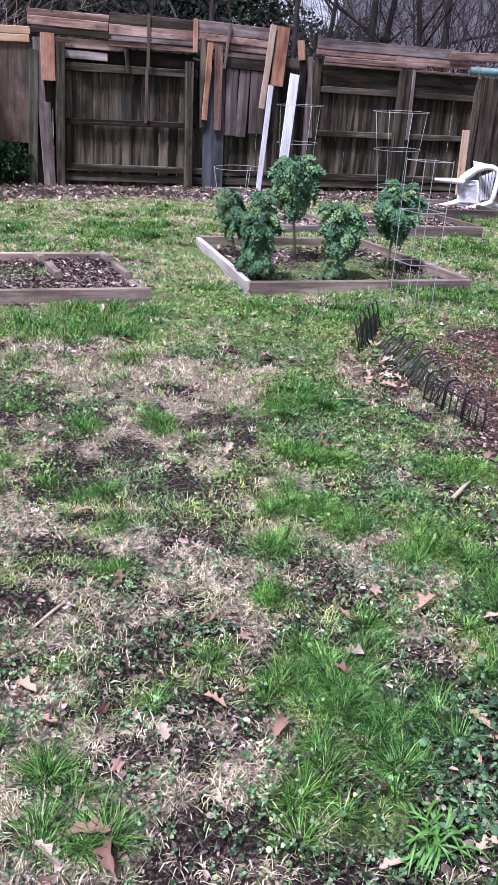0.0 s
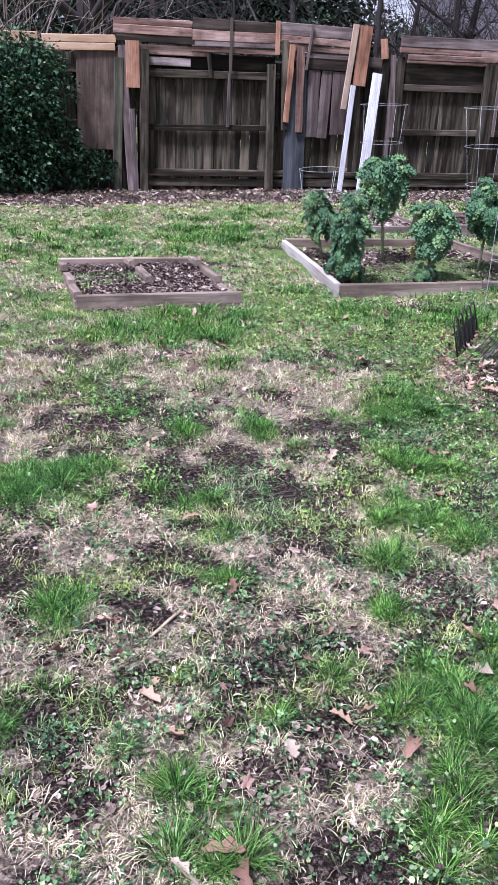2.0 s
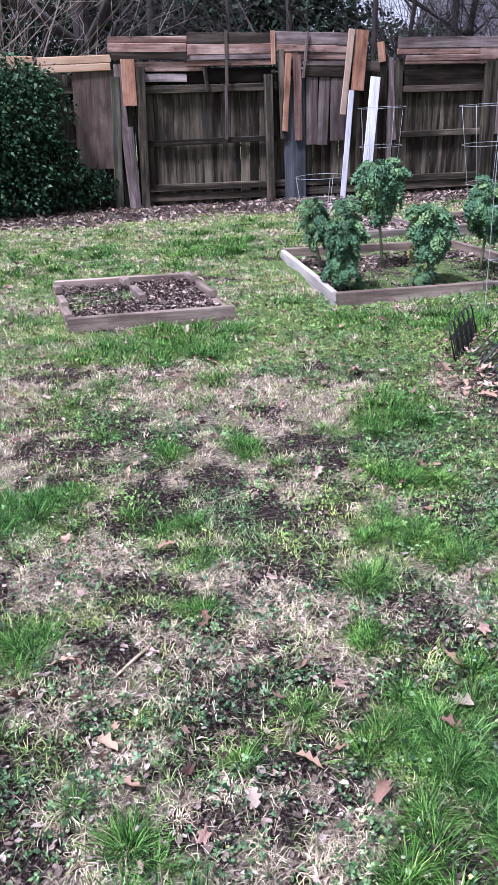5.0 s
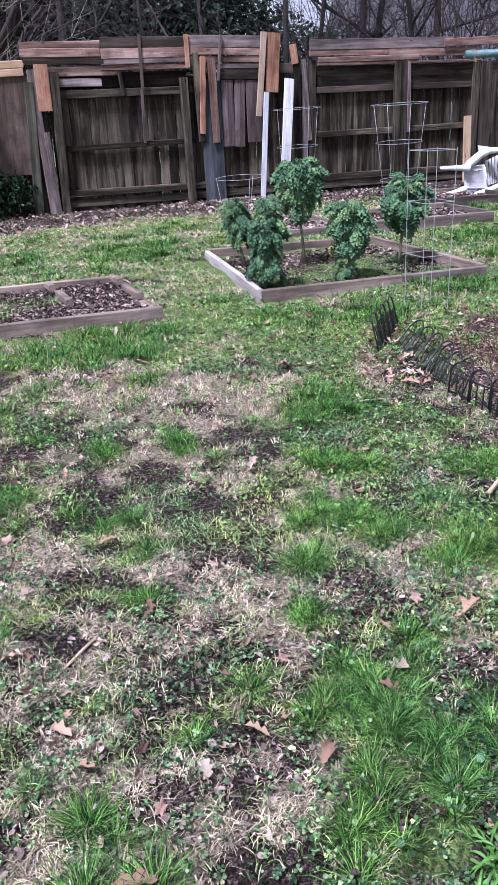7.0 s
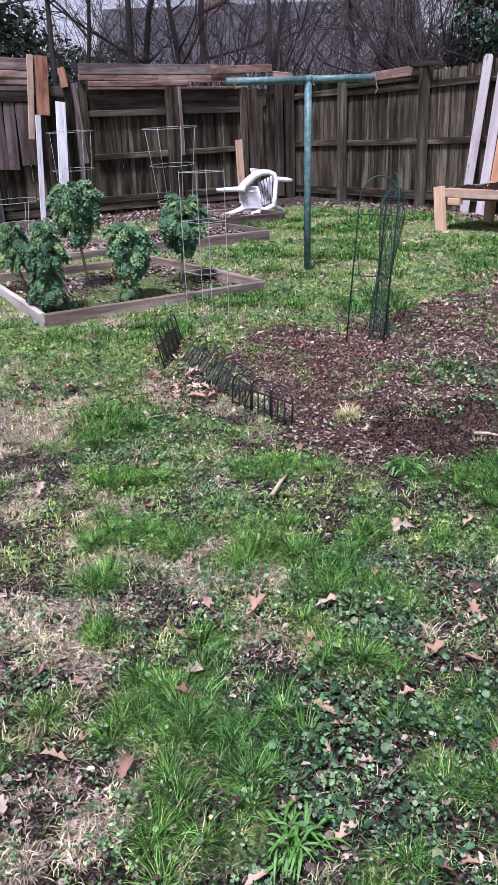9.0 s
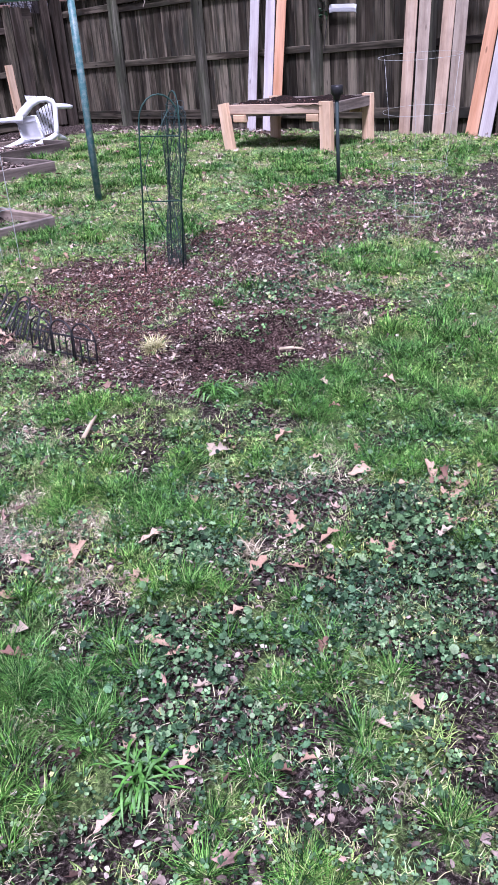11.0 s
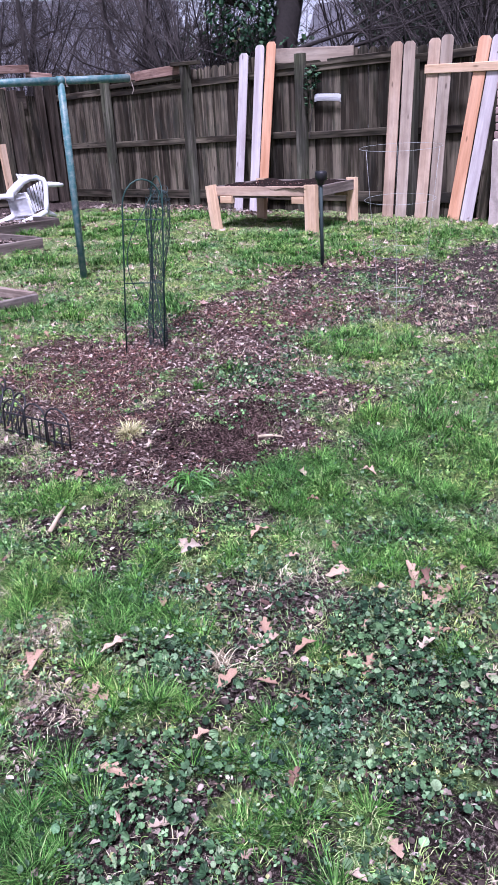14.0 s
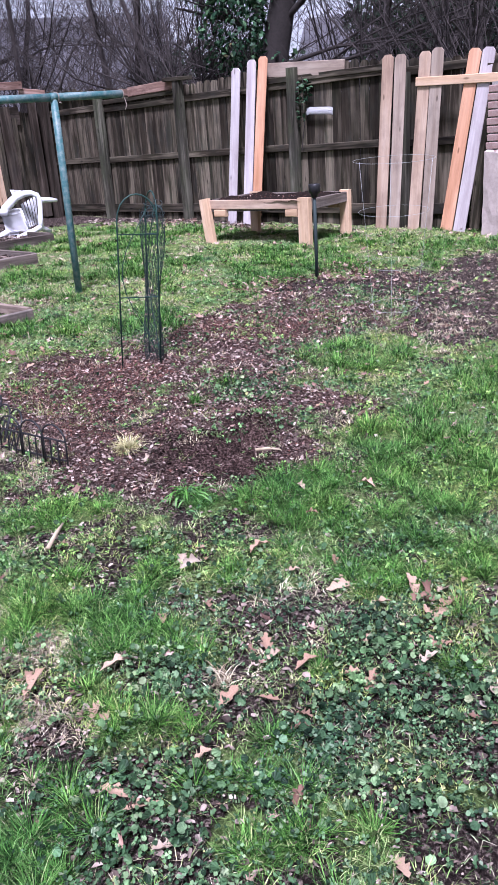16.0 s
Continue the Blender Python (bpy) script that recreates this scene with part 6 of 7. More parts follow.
# ---- planter table ----
def planter_table():
    t = thing("planter_table", (0, 0, 0), "raised pine planter table filled with soil", "planter table")
    A, B, C, D = (7.17, 6.20), (7.28, 4.97), (8.20, 5.05), (8.09, 6.28)
    ztop = 0.575
    for (x, y), w in ((A, 0.12), (B, 0.14), (C, 0.12), (D, 0.12)):
        sx = 0.0
        board("leg", (x + sx, y, gz(x, y) - 0.02), (x + (0.02 if y > 6 else 0), y + (0.08 if (x, y) == A else 0), ztop + 0.01), w, 0.07, TAN_WOOD, t, FR, "pale pine leg")

    def rail(p, q, h, z, mat, off, label=""):
        d = (Vector(q) - Vector(p)).normalized()
        n = Vector((d.y, -d.x))
        board("apron", (p[0] + n.x * off, p[1] + n.y * off, z), (q[0] + n.x * off, q[1] + n.y * off, z), h, 0.035, mat, t, (n.x, n.y, 0), label)

    rail((7.19, 6.34), (7.27, 4.9), 0.10, 0.52, PINK_WOOD, -0.02, "worn pinkish pine apron")
    # the aprons turned from the sun get a darker timber, shade put into colour
    rail((7.27, 4.95), (8.22, 5.03), 0.11, 0.51, BED_DARK, 0.0, "pine apron toned darker for its shaded side")
    rail((8.22, 5.03), (8.12, 6.35), 0.11, 0.51, BED_DARK, 0.0)
    rail((8.12, 6.33), (7.2, 6.3), 0.11, 0.51, BED_DARK, 0.0)
    for x, y, dy in ((7.20, 6.15, -0.16), (7.27, 5.06, 0.15), (8.16, 5.12, 0.14)):
        board("brace_block", (x + 0.02, y, 0.43), (x + 0.02, y + dy, 0.43), 0.075, 0.06, TAN_WOOD, t, FR, "short orange pine block")
    soil_mound("soil", (7.24, 5.0, 8.15, 6.28), 0.555, 81, t, SOIL, 0.05)
    bits("soil_crumbs", (7.26, 5.05, 8.1, 6.25), 700, 0.015, 0.555, CHIPS, "dark crumbs on the planter table soil", "soil crumbs", 82)
    bm = bmesh.new()
    bmesh.ops.create_cube(bm, size=1)
    bmesh.ops.scale(bm, verts=bm.verts, vec=(0.88, 1.25, 0.02))
    bmesh.ops.rotate(bm, verts=bm.verts, matrix=Matrix.Rotation(0.08, 3, "Z"))
    bmesh.ops.translate(bm, verts=bm.verts, vec=(7.69, 5.63, 0.46))
    part("bottom_panel", bm, BED_DARK, t)


planter_table()


# ---- plastic chair lying on its side ----
def garden_chair():
    """Axes of the tipped chair: along it, up, and away from the lawn; lengths in metres."""
    right, away = Vector((0.806, -0.592, 0.0)), Vector((0.592, 0.806, 0.0))
    m = Matrix.Translation((6.66, 9.0, gz(6.6, 9.0))) @ Matrix((right, away, Vector((0, 0, 1)))).transposed().to_4x4()
    c = thing("garden_chair", (0, 0, 0), "white plastic armchair lying on its side", "chair", m=m)

    def sheet(name, corners, bulge, thick=0.012, n=7):
        """A slightly dished panel between four corners."""
        p00, p10, p11, p01 = (Vector(p) for p in corners)
        bow = (p10 - p00).cross(p01 - p00).normalized() * bulge
        bm = bmesh.new()
        g = [[bm.verts.new(p00.lerp(p10, i / n).lerp(p01.lerp(p11, i / n), j / n) + bow * math.sin(math.pi * i / n) * math.sin(math.pi * j / n)) for i in range(n + 1)] for j in range(n + 1)]
        for j in range(n):
            for i in range(n):
                bm.faces.new((g[j][i], g[j][i + 1], g[j + 1][i + 1], g[j + 1][i]))
        bmesh.ops.solidify(bm, geom=list(bm.faces), thickness=thick)
        part(name, bm, WHITE_PLASTIC, c, smooth=True)

    def bar(name, pts, radii, label=""):
        bm = bmesh.new()
        tube(bm, pts, radii, 9)
        part(name, bm, WHITE_PLASTIC, c, label, smooth=True)

    sheet("seat", ((-0.24, -0.03, 0.335), (0.015, 0.0, 0.355), (0.075, 0.02, 0.10), (-0.215, -0.02, 0.095)), 0.02)
    sheet("seat_skirt", ((-0.26, -0.05, 0.385), (0.02, -0.02, 0.40), (0.015, 0.0, 0.335), (-0.25, -0.035, 0.315)), 0.01)
    sheet("seat_skirt", ((-0.225, -0.03, 0.115), (0.08, 0.0, 0.12), (0.075, 0.02, 0.07), (-0.20, -0.01, 0.07)), 0.01)
    # the backrest: slats within an arched rim
    for k in range(5):
        u0, u1 = k / 5 + 0.025, (k + 1) / 5 - 0.025
        sheet("back_slat", ((0.01 + 0.21 * u0, 0.10 + 0.18 * u0, 0.43 + 0.09 * u0), (0.01 + 0.21 * u1, 0.10 + 0.18 * u1, 0.43 + 0.09 * u1),
                            (0.08 + 0.13 * u1, 0.08 + 0.18 * u1, 0.14 + 0.02 * u1), (0.08 + 0.13 * u0, 0.08 + 0.18 * u0, 0.14 + 0.02 * u0)), 0.006, 0.008, 3)
    bar("back_frame", [(-0.235, -0.05, 0.365), (-0.19, -0.03, 0.40), (-0.12, -0.01, 0.455), (-0.03, 0.01, 0.53), (0.07, 0.03, 0.565), (0.165, 0.05, 0.565), (0.235, 0.06, 0.535), (0.262, 0.06, 0.47), (0.252, 0.05, 0.36), (0.24, 0.03, 0.24), (0.225, 0.0, 0.14)],
        [0.03, 0.05, 0.056, 0.05, 0.042, 0.036, 0.034, 0.034, 0.032, 0.032, 0.036])
    bar("seat_rib", [(0.015, -0.01, 0.37), (0.045, 0.0, 0.24), (0.075, 0.01, 0.13)], 0.012)
    bar("leg", [(-0.16, -0.06, 0.36), (-0.28, -0.07, 0.37), (-0.40, -0.10, 0.372), (-0.535, -0.14, 0.375)], [0.05, 0.034, 0.028, 0.019])
    bar("leg", [(-0.20, -0.02, 0.11), (-0.30, -0.06, 0.075), (-0.42, -0.10, 0.045), (-0.555, -0.15, 0.024)], [0.042, 0.036, 0.03, 0.02])
    bar("leg", [(0.225, 0.0, 0.14), (0.12, -0.08, 0.10), (-0.04, -0.16, 0.06), (-0.19, -0.22, 0.022)], [0.036, 0.036, 0.028, 0.018])
    bar("armrest", [(0.23, 0.10, 0.47), (0.33, 0.16, 0.462), (0.42, 0.20, 0.452), (0.485, 0.23, 0.44)], [0.036, 0.034, 0.03, 0.02])
    bar("armrest", [(0.21, 0.06, 0.14), (0.27, 0.12, 0.10), (0.34, 0.18, 0.055)], [0.036, 0.034, 0.026])
    sheet("arm_end", ((-0.09, 0.16, 0.625), (0.05, 0.17, 0.605), (0.03, 0.14, 0.55), (-0.07, 0.13, 0.55)), 0.01)


garden_chair()


# ---- fallen oak leaves ----
def oak_leaf_mesh(seed):
    """A curled leaf with three or four rounded lobes on either side and a short stalk."""
    r = random.Random(seed)
    n = 19
    curl, twist, fold = r.uniform(0.8, 2.2), r.uniform(-0.4, 0.4), r.uniform(-0.1, 0.35)
    lobes, shift = r.uniform(2.6, 3.6), r.uniform(0.0, 0.5)
    v, f = [], []
    for j in range(n):
        s = j / (n - 1)
        body = 0.27 * math.sin(math.pi * min(1.0, 0.05 + 0.93 * s ** 0.85)) ** 0.75
        for u in (-1, -0.6, -0.2, 0.2, 0.6, 1):
            phase = 2 * math.pi * (lobes * s + shift * (u > 0))
            w = body * (0.75 + 0.25 * math.sin(phase)) if s > 0.1 else 0.012
            z = curl * (0.9 * (u * w) ** 2 * 2.2 + 0.11 * math.sin(3 * s + seed)) + twist * u * w * s + fold * abs(u) * w + 0.012 * math.sin(11 * s + 5 * u)
            v.append((u * w + 0.03 * math.sin(4 * s + seed), s - 0.5 + 0.10 * abs(u) * w * 3, z + 0.03))
    for j in range(n - 1):
        for i in range(5):
            k = j * 6 + i
            f += [(k, k + 1, k + 7), (k, k + 7, k + 6)]
    me = tri_mesh("fallen_leaf", v, f, True)
    me.materials.append(OAK_LEAF)
    return me


OAK_LEAVES = [oak_leaf_mesh(k) for k in range(12)]
LEAVES_WEST = [(0.49, 1.14), (0.87, 2.51), (1.27, 2.49), (1.05, 1.48), (0.25, 1.19), (0.39, 1.26), (0.09, 0.95), (0.06, 1.01), (-0.02, 0.98), (0.02, 1.11), (1.07, 1.25),
               (0.71, 1.25), (1.06, 1.2), (0.56, 0.78), (0.77, 1.32), (1.13, 2.17), (1.31, 2.49), (0.27, 2.18), (0.6, 2.44), (-0, 1.42), (0.02, 1.47), (0.29, 1.79),
               (0.47, 1.54), (0.46, 1.28), (-0.04, 1.7), (-0.07, 1.72), (-0.18, 1.62), (0.02, 1.3), (1.03, 4.36), (1.44, 4.11), (1.48, 3.59), (0.51, 3.91), (0.84, 3.98),
               (-0.24, 3.89), (0.23, 2.76), (1.53, 1.94), (2.17, 1.4), (1.83, 1.07), (1.45, 1.09), (1.49, 1.07), (1.28, 1.03), (1.33, 0.85), (1.29, 0.83), (1.11, 0.95),
               (0.93, 0.95)]
LEAVES_MID = [(0.89, 0.85), (0.83, 1.46), (1.78, 1.56), (1.69, 1.52), (1.55, 1.33), (1.54, 1.29), (1.33, 0.94), (0.74, 0.75), (0.82, 0.6), (0.87, 0.57), (1.01, 0.5),
              (1.85, 1.41), (1.96, 1.17), (0.7, 0.87), (1.44, 1.39), (2.45, 1.35), (1.81, 0.93), (1.89, 0.82), (1.85, 0.77), (1.73, 0.73), (2.04, 0.79), (1.46, 1.03),
              (1.48, 0.94), (1.11, 0.48), (1.54, 0.52), (1.64, 0.54), (1.51, 0.78), (1.51, 0.83), (1.71, 1.57), (1.74, 1.5), (1.66, 0.88), (1.84, 1.25), (1.65, 0.71),
              (1.04, 1.43), (1.22, 1.34), (0.93, 1.02), (1.13, 0.72), (3.6, 1.7), (1.74, 0.7)]
LEAF_DRIFT = [(1.85, 3.2), (1.95, 3.05), (1.88, 3.35), (2.0, 3.3), (1.93, 3.2), (1.86, 3.0), (1.9, 2.92), (1.82, 3.12), (1.97, 3.42), (1.92, 3.5), (2.02, 3.48), (1.85, 3.42), (1.99, 3.15), (1.88, 3.08), (2.05, 3.38), (2.08, 3.7), (1.78, 3.3),
              (1.91, 0.83), (1.95, 0.86), (1.88, 0.86), (1.97, 0.82), (1.84, 0.80), (1.90, 0.78), (1.94, 0.90)]
lr = random.Random(21)
spots = LEAVES_WEST + LEAVES_MID + LEAF_DRIFT + [(lr.uniform(0.2, 3.2), lr.uniform(3.4, 5.0)) for _ in range(22)] + [(lr.uniform(1.8, 4.6), lr.uniform(1.2, 3.2)) for _ in range(16)]
for k, (x, y) in enumerate(spots):
    s = (0.056 if k else 0.085) * lr.uniform(0.6, 1.2) * (1.0 if k < 110 else 0.9)
    z = float(relief(np.array(x), np.array(y))) + 0.012 + 0.012 * lr.random()
    m = Matrix.Translation((x, y, z)) @ Matrix.Rotation(lr.uniform(0, 6.3) if k else -0.75, 4, "Z") @ Matrix.Rotation(lr.gauss(0, 0.22), 4, "X") @ Matrix.Rotation(lr.gauss(0, 0.22), 4, "Y") @ Matrix.Diagonal((s, s * lr.uniform(1.0, 1.5), s, 1))
    tagged(obj("fallen_leaf", OAK_LEAVES[k % 12], None, None, "", m), "dry curled tan oak leaf on grass", "fallen leaf", "fallen oak leaves")


# ---- small things on the lawn ----
def twig(p, q, r, label):
    d = Vector(q) - Vector(p)
    bm = bmesh.new()
    tube(bm, [(0, 0, 0), d * 0.5 + Vector((0.006, 0.004, 0.004)), d], [r, r * 0.9, r * 0.5], 6)
    tagged(part("stick", bm, STICK, None, m=Matrix.Translation(p), smooth=True), label, "stick")


twig((1.475, 1.93, 0.07), (1.61, 2.02, 0.075), 0.008, "pale split stick lying in the grass")
twig((2.50, 1.90, 0.05), (2.545, 1.80, 0.055), 0.008, "pale stick beside a dug hole")
twig((1.45, 2.95, 0.06), (1.72, 2.9, 0.06), 0.004, "thin grey twig lying in clover")
twig((0.15, 1.75, 0.03), (0.02, 1.62, 0.035), 0.005, "thin brown twig on bare soil")


def dry_tuft(x, y, n, l, mat, label, seed):
    r = np.random.default_rng(seed)
    a = r.random(n) * 6.3
    ll = l * (0.5 + 0.6 * r.random(n))
    z = float(relief(np.array(x), np.array(y)))
    pos = np.stack([x + r.normal(0, 0.012, n), y + r.normal(0, 0.012, n), np.full(n, z)], -1)
    v, f = spread(BLADE_V, BLADE_F, pos, a, -np.abs(r.normal(0.5, 0.4, n)), np.zeros(n), np.stack([np.full(n, 0.0035), ll, ll], -1))
    v[:, :2] -= (x, y)
    v[:, 2] -= z
    return tagged(obj("grass_tuft", tri_mesh("grass_tuft", v, f), mat, None, "", Matrix.Translation((x, y, z))), label, "grass tuft")


dry_tuft(2.235, 2.375, 260, 0.085, PALE_TUFT, "yellowed grass tuft at edge of mulch", 91)
dry_tuft(2.84, 2.53, 90, 0.08, GRASS_TALL, "small green grass tuft in the mulch", 92)
dry_tuft(1.33, 1.09, 90, 0.05, STRAW, "matted clump of dry straw", 93)


def broad_weed(x, y, seed):
    """A low weed of long drooping strap leaves."""
    r = random.Random(seed)
    z = float(relief(np.array(x), np.array(y)))
    w = thing("broadleaf_weed", (x, y, z), "pale green broadleaf weed with arching stems", "weed")
    for k in range(70):
        a = r.uniform(0, 6.3)
        l, high = r.uniform(0.03, 0.10), r.uniform(0.015, 0.05)
        wide = r.uniform(0.0015, 0.0042)
        side_way = r.uniform(-0.03, 0.03)
        v, f = [], []
        for j in range(9):
            s = j / 8
            wd = wide * (0.35 + 0.65 * math.sin(math.pi * min(1, max(0, s - 0.25) / 0.75)) ** 0.8)
            for u in (-1, 0, 1):
                v.append((u * wd + side_way * s * s, l * s, high * math.sin(2.8 * s) + 0.5 * wd * abs(u)))
        for j in range(8):
            for i in range(2):
                q = j * 3 + i
                f += [(q, q + 1, q + 4), (q, q + 4, q + 3)]
        me = tri_mesh("leaf", v, f)
        obj("leaf", me, (CLOVER if k % 2 else GRASS_TALL), w, "", Matrix.Translation((r.uniform(-0.03, 0.03), r.uniform(-0.03, 0.03), 0)) @ Matrix.Rotation(a, 4, "Z"))
    return w


broad_weed(0.66, 0.80, 3)
broad_weed(2.02, 1.83, 5)


# ---- hedge, trees and houses beyond the fence ----
LEAF_V = [(0, 0, 0), (0.32, 0.4, 0.06), (-0.32, 0.4, 0.06), (0, 1.0, -0.1)]
LEAF_F = [(0, 1, 2), (1, 3, 2)]


def leaf_cloud(name, blobs, n, size, mat, parent, seed, label="", low=0.12):
    """Leaves through and over a set of lumps (centre, radii), ragged at the edge."""
    r = np.random.default_rng(seed)
    vs = np.array([4.19 * b[3] * b[4] * b[5] for b in blobs]) ** 0.7
    pick = r.choice(len(blobs), n, p=vs / vs.sum())
    b = np.array(blobs)[pick]
    d = r.normal(size=(n, 3))
    d /= np.linalg.norm(d, axis=1)[:, None]
    rad = (0.45 + 0.55 * r.random(n) ** 0.4) * (1 + 0.16 * np.sin(7 * d[:, 0] + 5 * d[:, 2] + pick) + r.normal(0, 0.05, n) + 0.25 * (r.random(n) > 0.95) * r.random(n))
    pos = b[:, :3] + d * b[:, 3:] * rad[:, None]
    keep = pos[:, 2] > low
    pos, d = pos[keep], d[keep]
    m = len(pos)
    s = size * (0.5 + 0.9 * r.random(m))
    yaw = np.arctan2(-d[:, 0], d[:, 1]) + r.normal(0, 0.8, m)
    v, f = spread(LEAF_V, LEAF_F, pos, yaw, r.normal(-0.5, 0.7, m), r.normal(0, 0.5, m), np.stack([s, s, s], -1))
    return obj(name, tri_mesh(name, v, f, False), mat, parent, label)


def hedge():
    h = thing("ivy_hedge", (0, 0, 0), "dense dark green ivy hedge over the fence", "hedge")
    blobs = [(-0.2, 10.75, 1.2, 0.75, 0.5, 0.75), (0.25, 10.75, 1.35, 0.5, 0.4, 0.5), (-0.9, 10.6, 1.1, 0.8, 0.55, 0.85), (0.35, 10.8, 0.75, 0.5, 0.32, 0.5), (-1.7, 10.6, 1.1, 0.8, 0.6, 0.9),
             (0.65, 10.85, 0.45, 0.5, 0.22, 0.28), (-0.3, 10.65, 0.5, 0.9, 0.45, 0.42), (0.95, 10.9, 0.45, 0.3, 0.15, 0.2), (0.0, 10.8, 1.7, 0.5, 0.4, 0.28), (-1.4, 10.6, 0.5, 0.8, 0.5, 0.45)]
    leaf_cloud("foliage", blobs, 26000, 0.055, IVY, h, 101)
    r = random.Random(4)
    for k in range(14):
        x = -1.6 + 0.17 * k
        bm = bmesh.new()
        tube(bm, [(x, 10.8, 0.1), (x + r.uniform(-0.1, 0.1), 10.75, 0.7), (x + r.uniform(-0.3, 0.3), 10.8, 1.5)], [0.018, 0.012, 0.005], 5)
        part("stem", bm, BARK_DARK, h)


hedge()


ROOT = [0.0, 0.0]


def outside(p):
    """Keeps limbs beyond the two fences."""
    x, y = ROOT[0] + p.x, ROOT[1] + p.y
    if x < 9.15 and y < 11.25:
        if ROOT[1] > 11.2:
            p.y = 11.28 - ROOT[1] + 0.1 * (11.25 - y)
        else:
            p.x = 9.2 - ROOT[0] + 0.1 * (9.15 - x)
    return p


def grow(bm, p, d, length, radius, level, r, twigs, droop=0.0, spreading=0.6):
    """One limb and, from it, its branches."""
    n = 4 if level > 1 else 3
    pts, rad = [p], [radius]
    for k in range(n):
        d = (d + Vector((r.gauss(0, 0.13), r.gauss(0, 0.13), r.gauss(0.03, 0.10) - droop))).normalized()
        p = outside(p + d * length / n)
        pts.append(p)
        rad.append(radius * (1 - 0.62 * (k + 1) / n))
    tube(bm if radius > 0.012 else twigs, pts, rad, 7 if radius > 0.06 else (5 if radius > 0.012 else 3), False)
    if level == 0:
        return
    kids = r.randint(3, 5) if level > 1 else r.randint(3, 5)
    for k in range(kids):
        i = r.randint(1, n)
        side_way = Vector((r.gauss(0, 1), r.gauss(0, 1), r.gauss(0.2, 0.6))).normalized()
        nd = (pts[i] - pts[i - 1]).normalized() * (1 - spreading) + side_way * spreading
        grow(bm, pts[i], nd.normalized(), length * r.uniform(0.5, 0.8), max(0.0035, rad[i] * r.uniform(0.5, 0.75)), level - 1, r, twigs, droop, spreading)


def bare_tree(x, y, height, radius, seed, label, lean=(0, 0), level=4, mat=BARK, name="bare_tree", fork=0.0, spreading=0.6):
    t = thing(name, (x, y, gz(min(x, 20), min(y, 22)) - 0.1), label, "tree", "bare trees beyond the fence")
    ROOT[:] = [x, y]
    r = random.Random(seed)
    bm, tw = bmesh.new(), bmesh.new()
    pts, rad = [Vector((0, 0, 0))], [radius * 1.25]
    d = Vector((lean[0], lean[1], 1)).normalized()
    n = 8
    for k in range(n):
        d = (d + Vector((r.gauss(0, 0.05), r.gauss(0, 0.05), 0.02))).normalized()
        pts.append(pts[-1] + d * height / n)
        rad.append(radius * (1 - 0.6 * (k + 1) / n))
    tube(bm, pts, rad, 9, False)
    for k in range(10):
        i = r.randint(1, n - 1)
        a = r.uniform(0, 6.3)
        nd = Vector((math.cos(a), math.sin(a), r.uniform(0.1, 0.9))).normalized()
        grow(bm, pts[i], nd, height * r.uniform(0.22, 0.4), rad[i] * r.uniform(0.4, 0.65), level - 1, r, tw, 0.0, spreading)
    part("trunk", bm, mat, t, smooth=True)
    tagged(part("twig_crown", tw, mat, t), kind="stuff")
    return t


bare_tree(1.35, 13.6, 8.5, 0.17, 11, "tall bare tree with thick straight trunk")
bare_tree(4.5, 13.2, 7.0, 0.06, 12, "slim bare tree with reddish trunk", (0.01, 0))
bare_tree(5.05, 11.5, 4.6, 0.055, 13, "thin forked tree growing through the fence", (0.03, 0), 4, BARK_DARK)
bare_tree(5.35, 11.7, 5.0, 0.045, 14, "thin dark tree leaning from the fence", (0.14, 0.0), 4, BARK_DARK)
bare_tree(7.2, 13.0, 6.0, 0.07, 15, "bare shrubby tree with many twigs", (0.05, 0), 4, BARK_DARK)
bare_tree(8.6, 13.6, 6.5, 0.08, 16, "dark bare tree leaning sideways", (0.28, 0), 4, BARK_DARK)
bare_tree(9.6, 12.2, 5.5, 0.055, 17, "bare tangled tree near the corner", (-0.08, 0), 4, BARK)
bare_tree(10.8, 11.4, 6.0, 0.07, 18, "bare branching tree beyond the corner", (0.05, 0.05), 4, BARK)
bare_tree(10.3, 9.6, 5.2, 0.05, 19, "slender bare tree with fine twigs", (0, 0.12), 4, BARK)
bare_tree(11.2, 8.6, 6.0, 0.07, 20, "bare tree with spreading limbs", (-0.04, 0.1), 4, BARK_DARK)
bare_tree(11.4, 5.6, 6.0, 0.06, 22, "bare tree with long arching limbs", (0, -0.1), 4, BARK)
bare_tree(10.6, 4.6, 5.2, 0.05, 23, "thin bare tree with drooping twigs", (0, 0.1), 4, BARK)
bare_tree(12.0, 4.0, 7.0, 0.09, 24, "bare tree with grey upright trunk", (0, 0.02), 4, BARK_DARK)
bare_tree(14.0, 14.0, 8.0, 0.11, 26, "far bare tree with many branches", (0, 0), 4, BARK)
bare_tree(15.5, 9.0, 8.0, 0.11, 27, "far bare tree with fine crown", (0, 0), 4, BARK)
bare_tree(-0.6, 12.6, 5.5, 0.06, 28, "bare tangled tree behind the hedge", (0.03, 0), 4, TWIG_PALE)
bare_tree(0.4, 12.0, 4.0, 0.03, 29, "pale bare sapling behind the fence", (-0.2, 0), 4, TWIG_PALE)
bare_tree(2.6, 15.5, 8.0, 0.09, 30, "bare tree before dark evergreens", (0, 0), 4, BARK)


bare_tree(6.7, 12.5, 5.2, 0.075, 41, "dark crooked tree close behind the fence", (0.12, 0), 4, BARK_DARK)
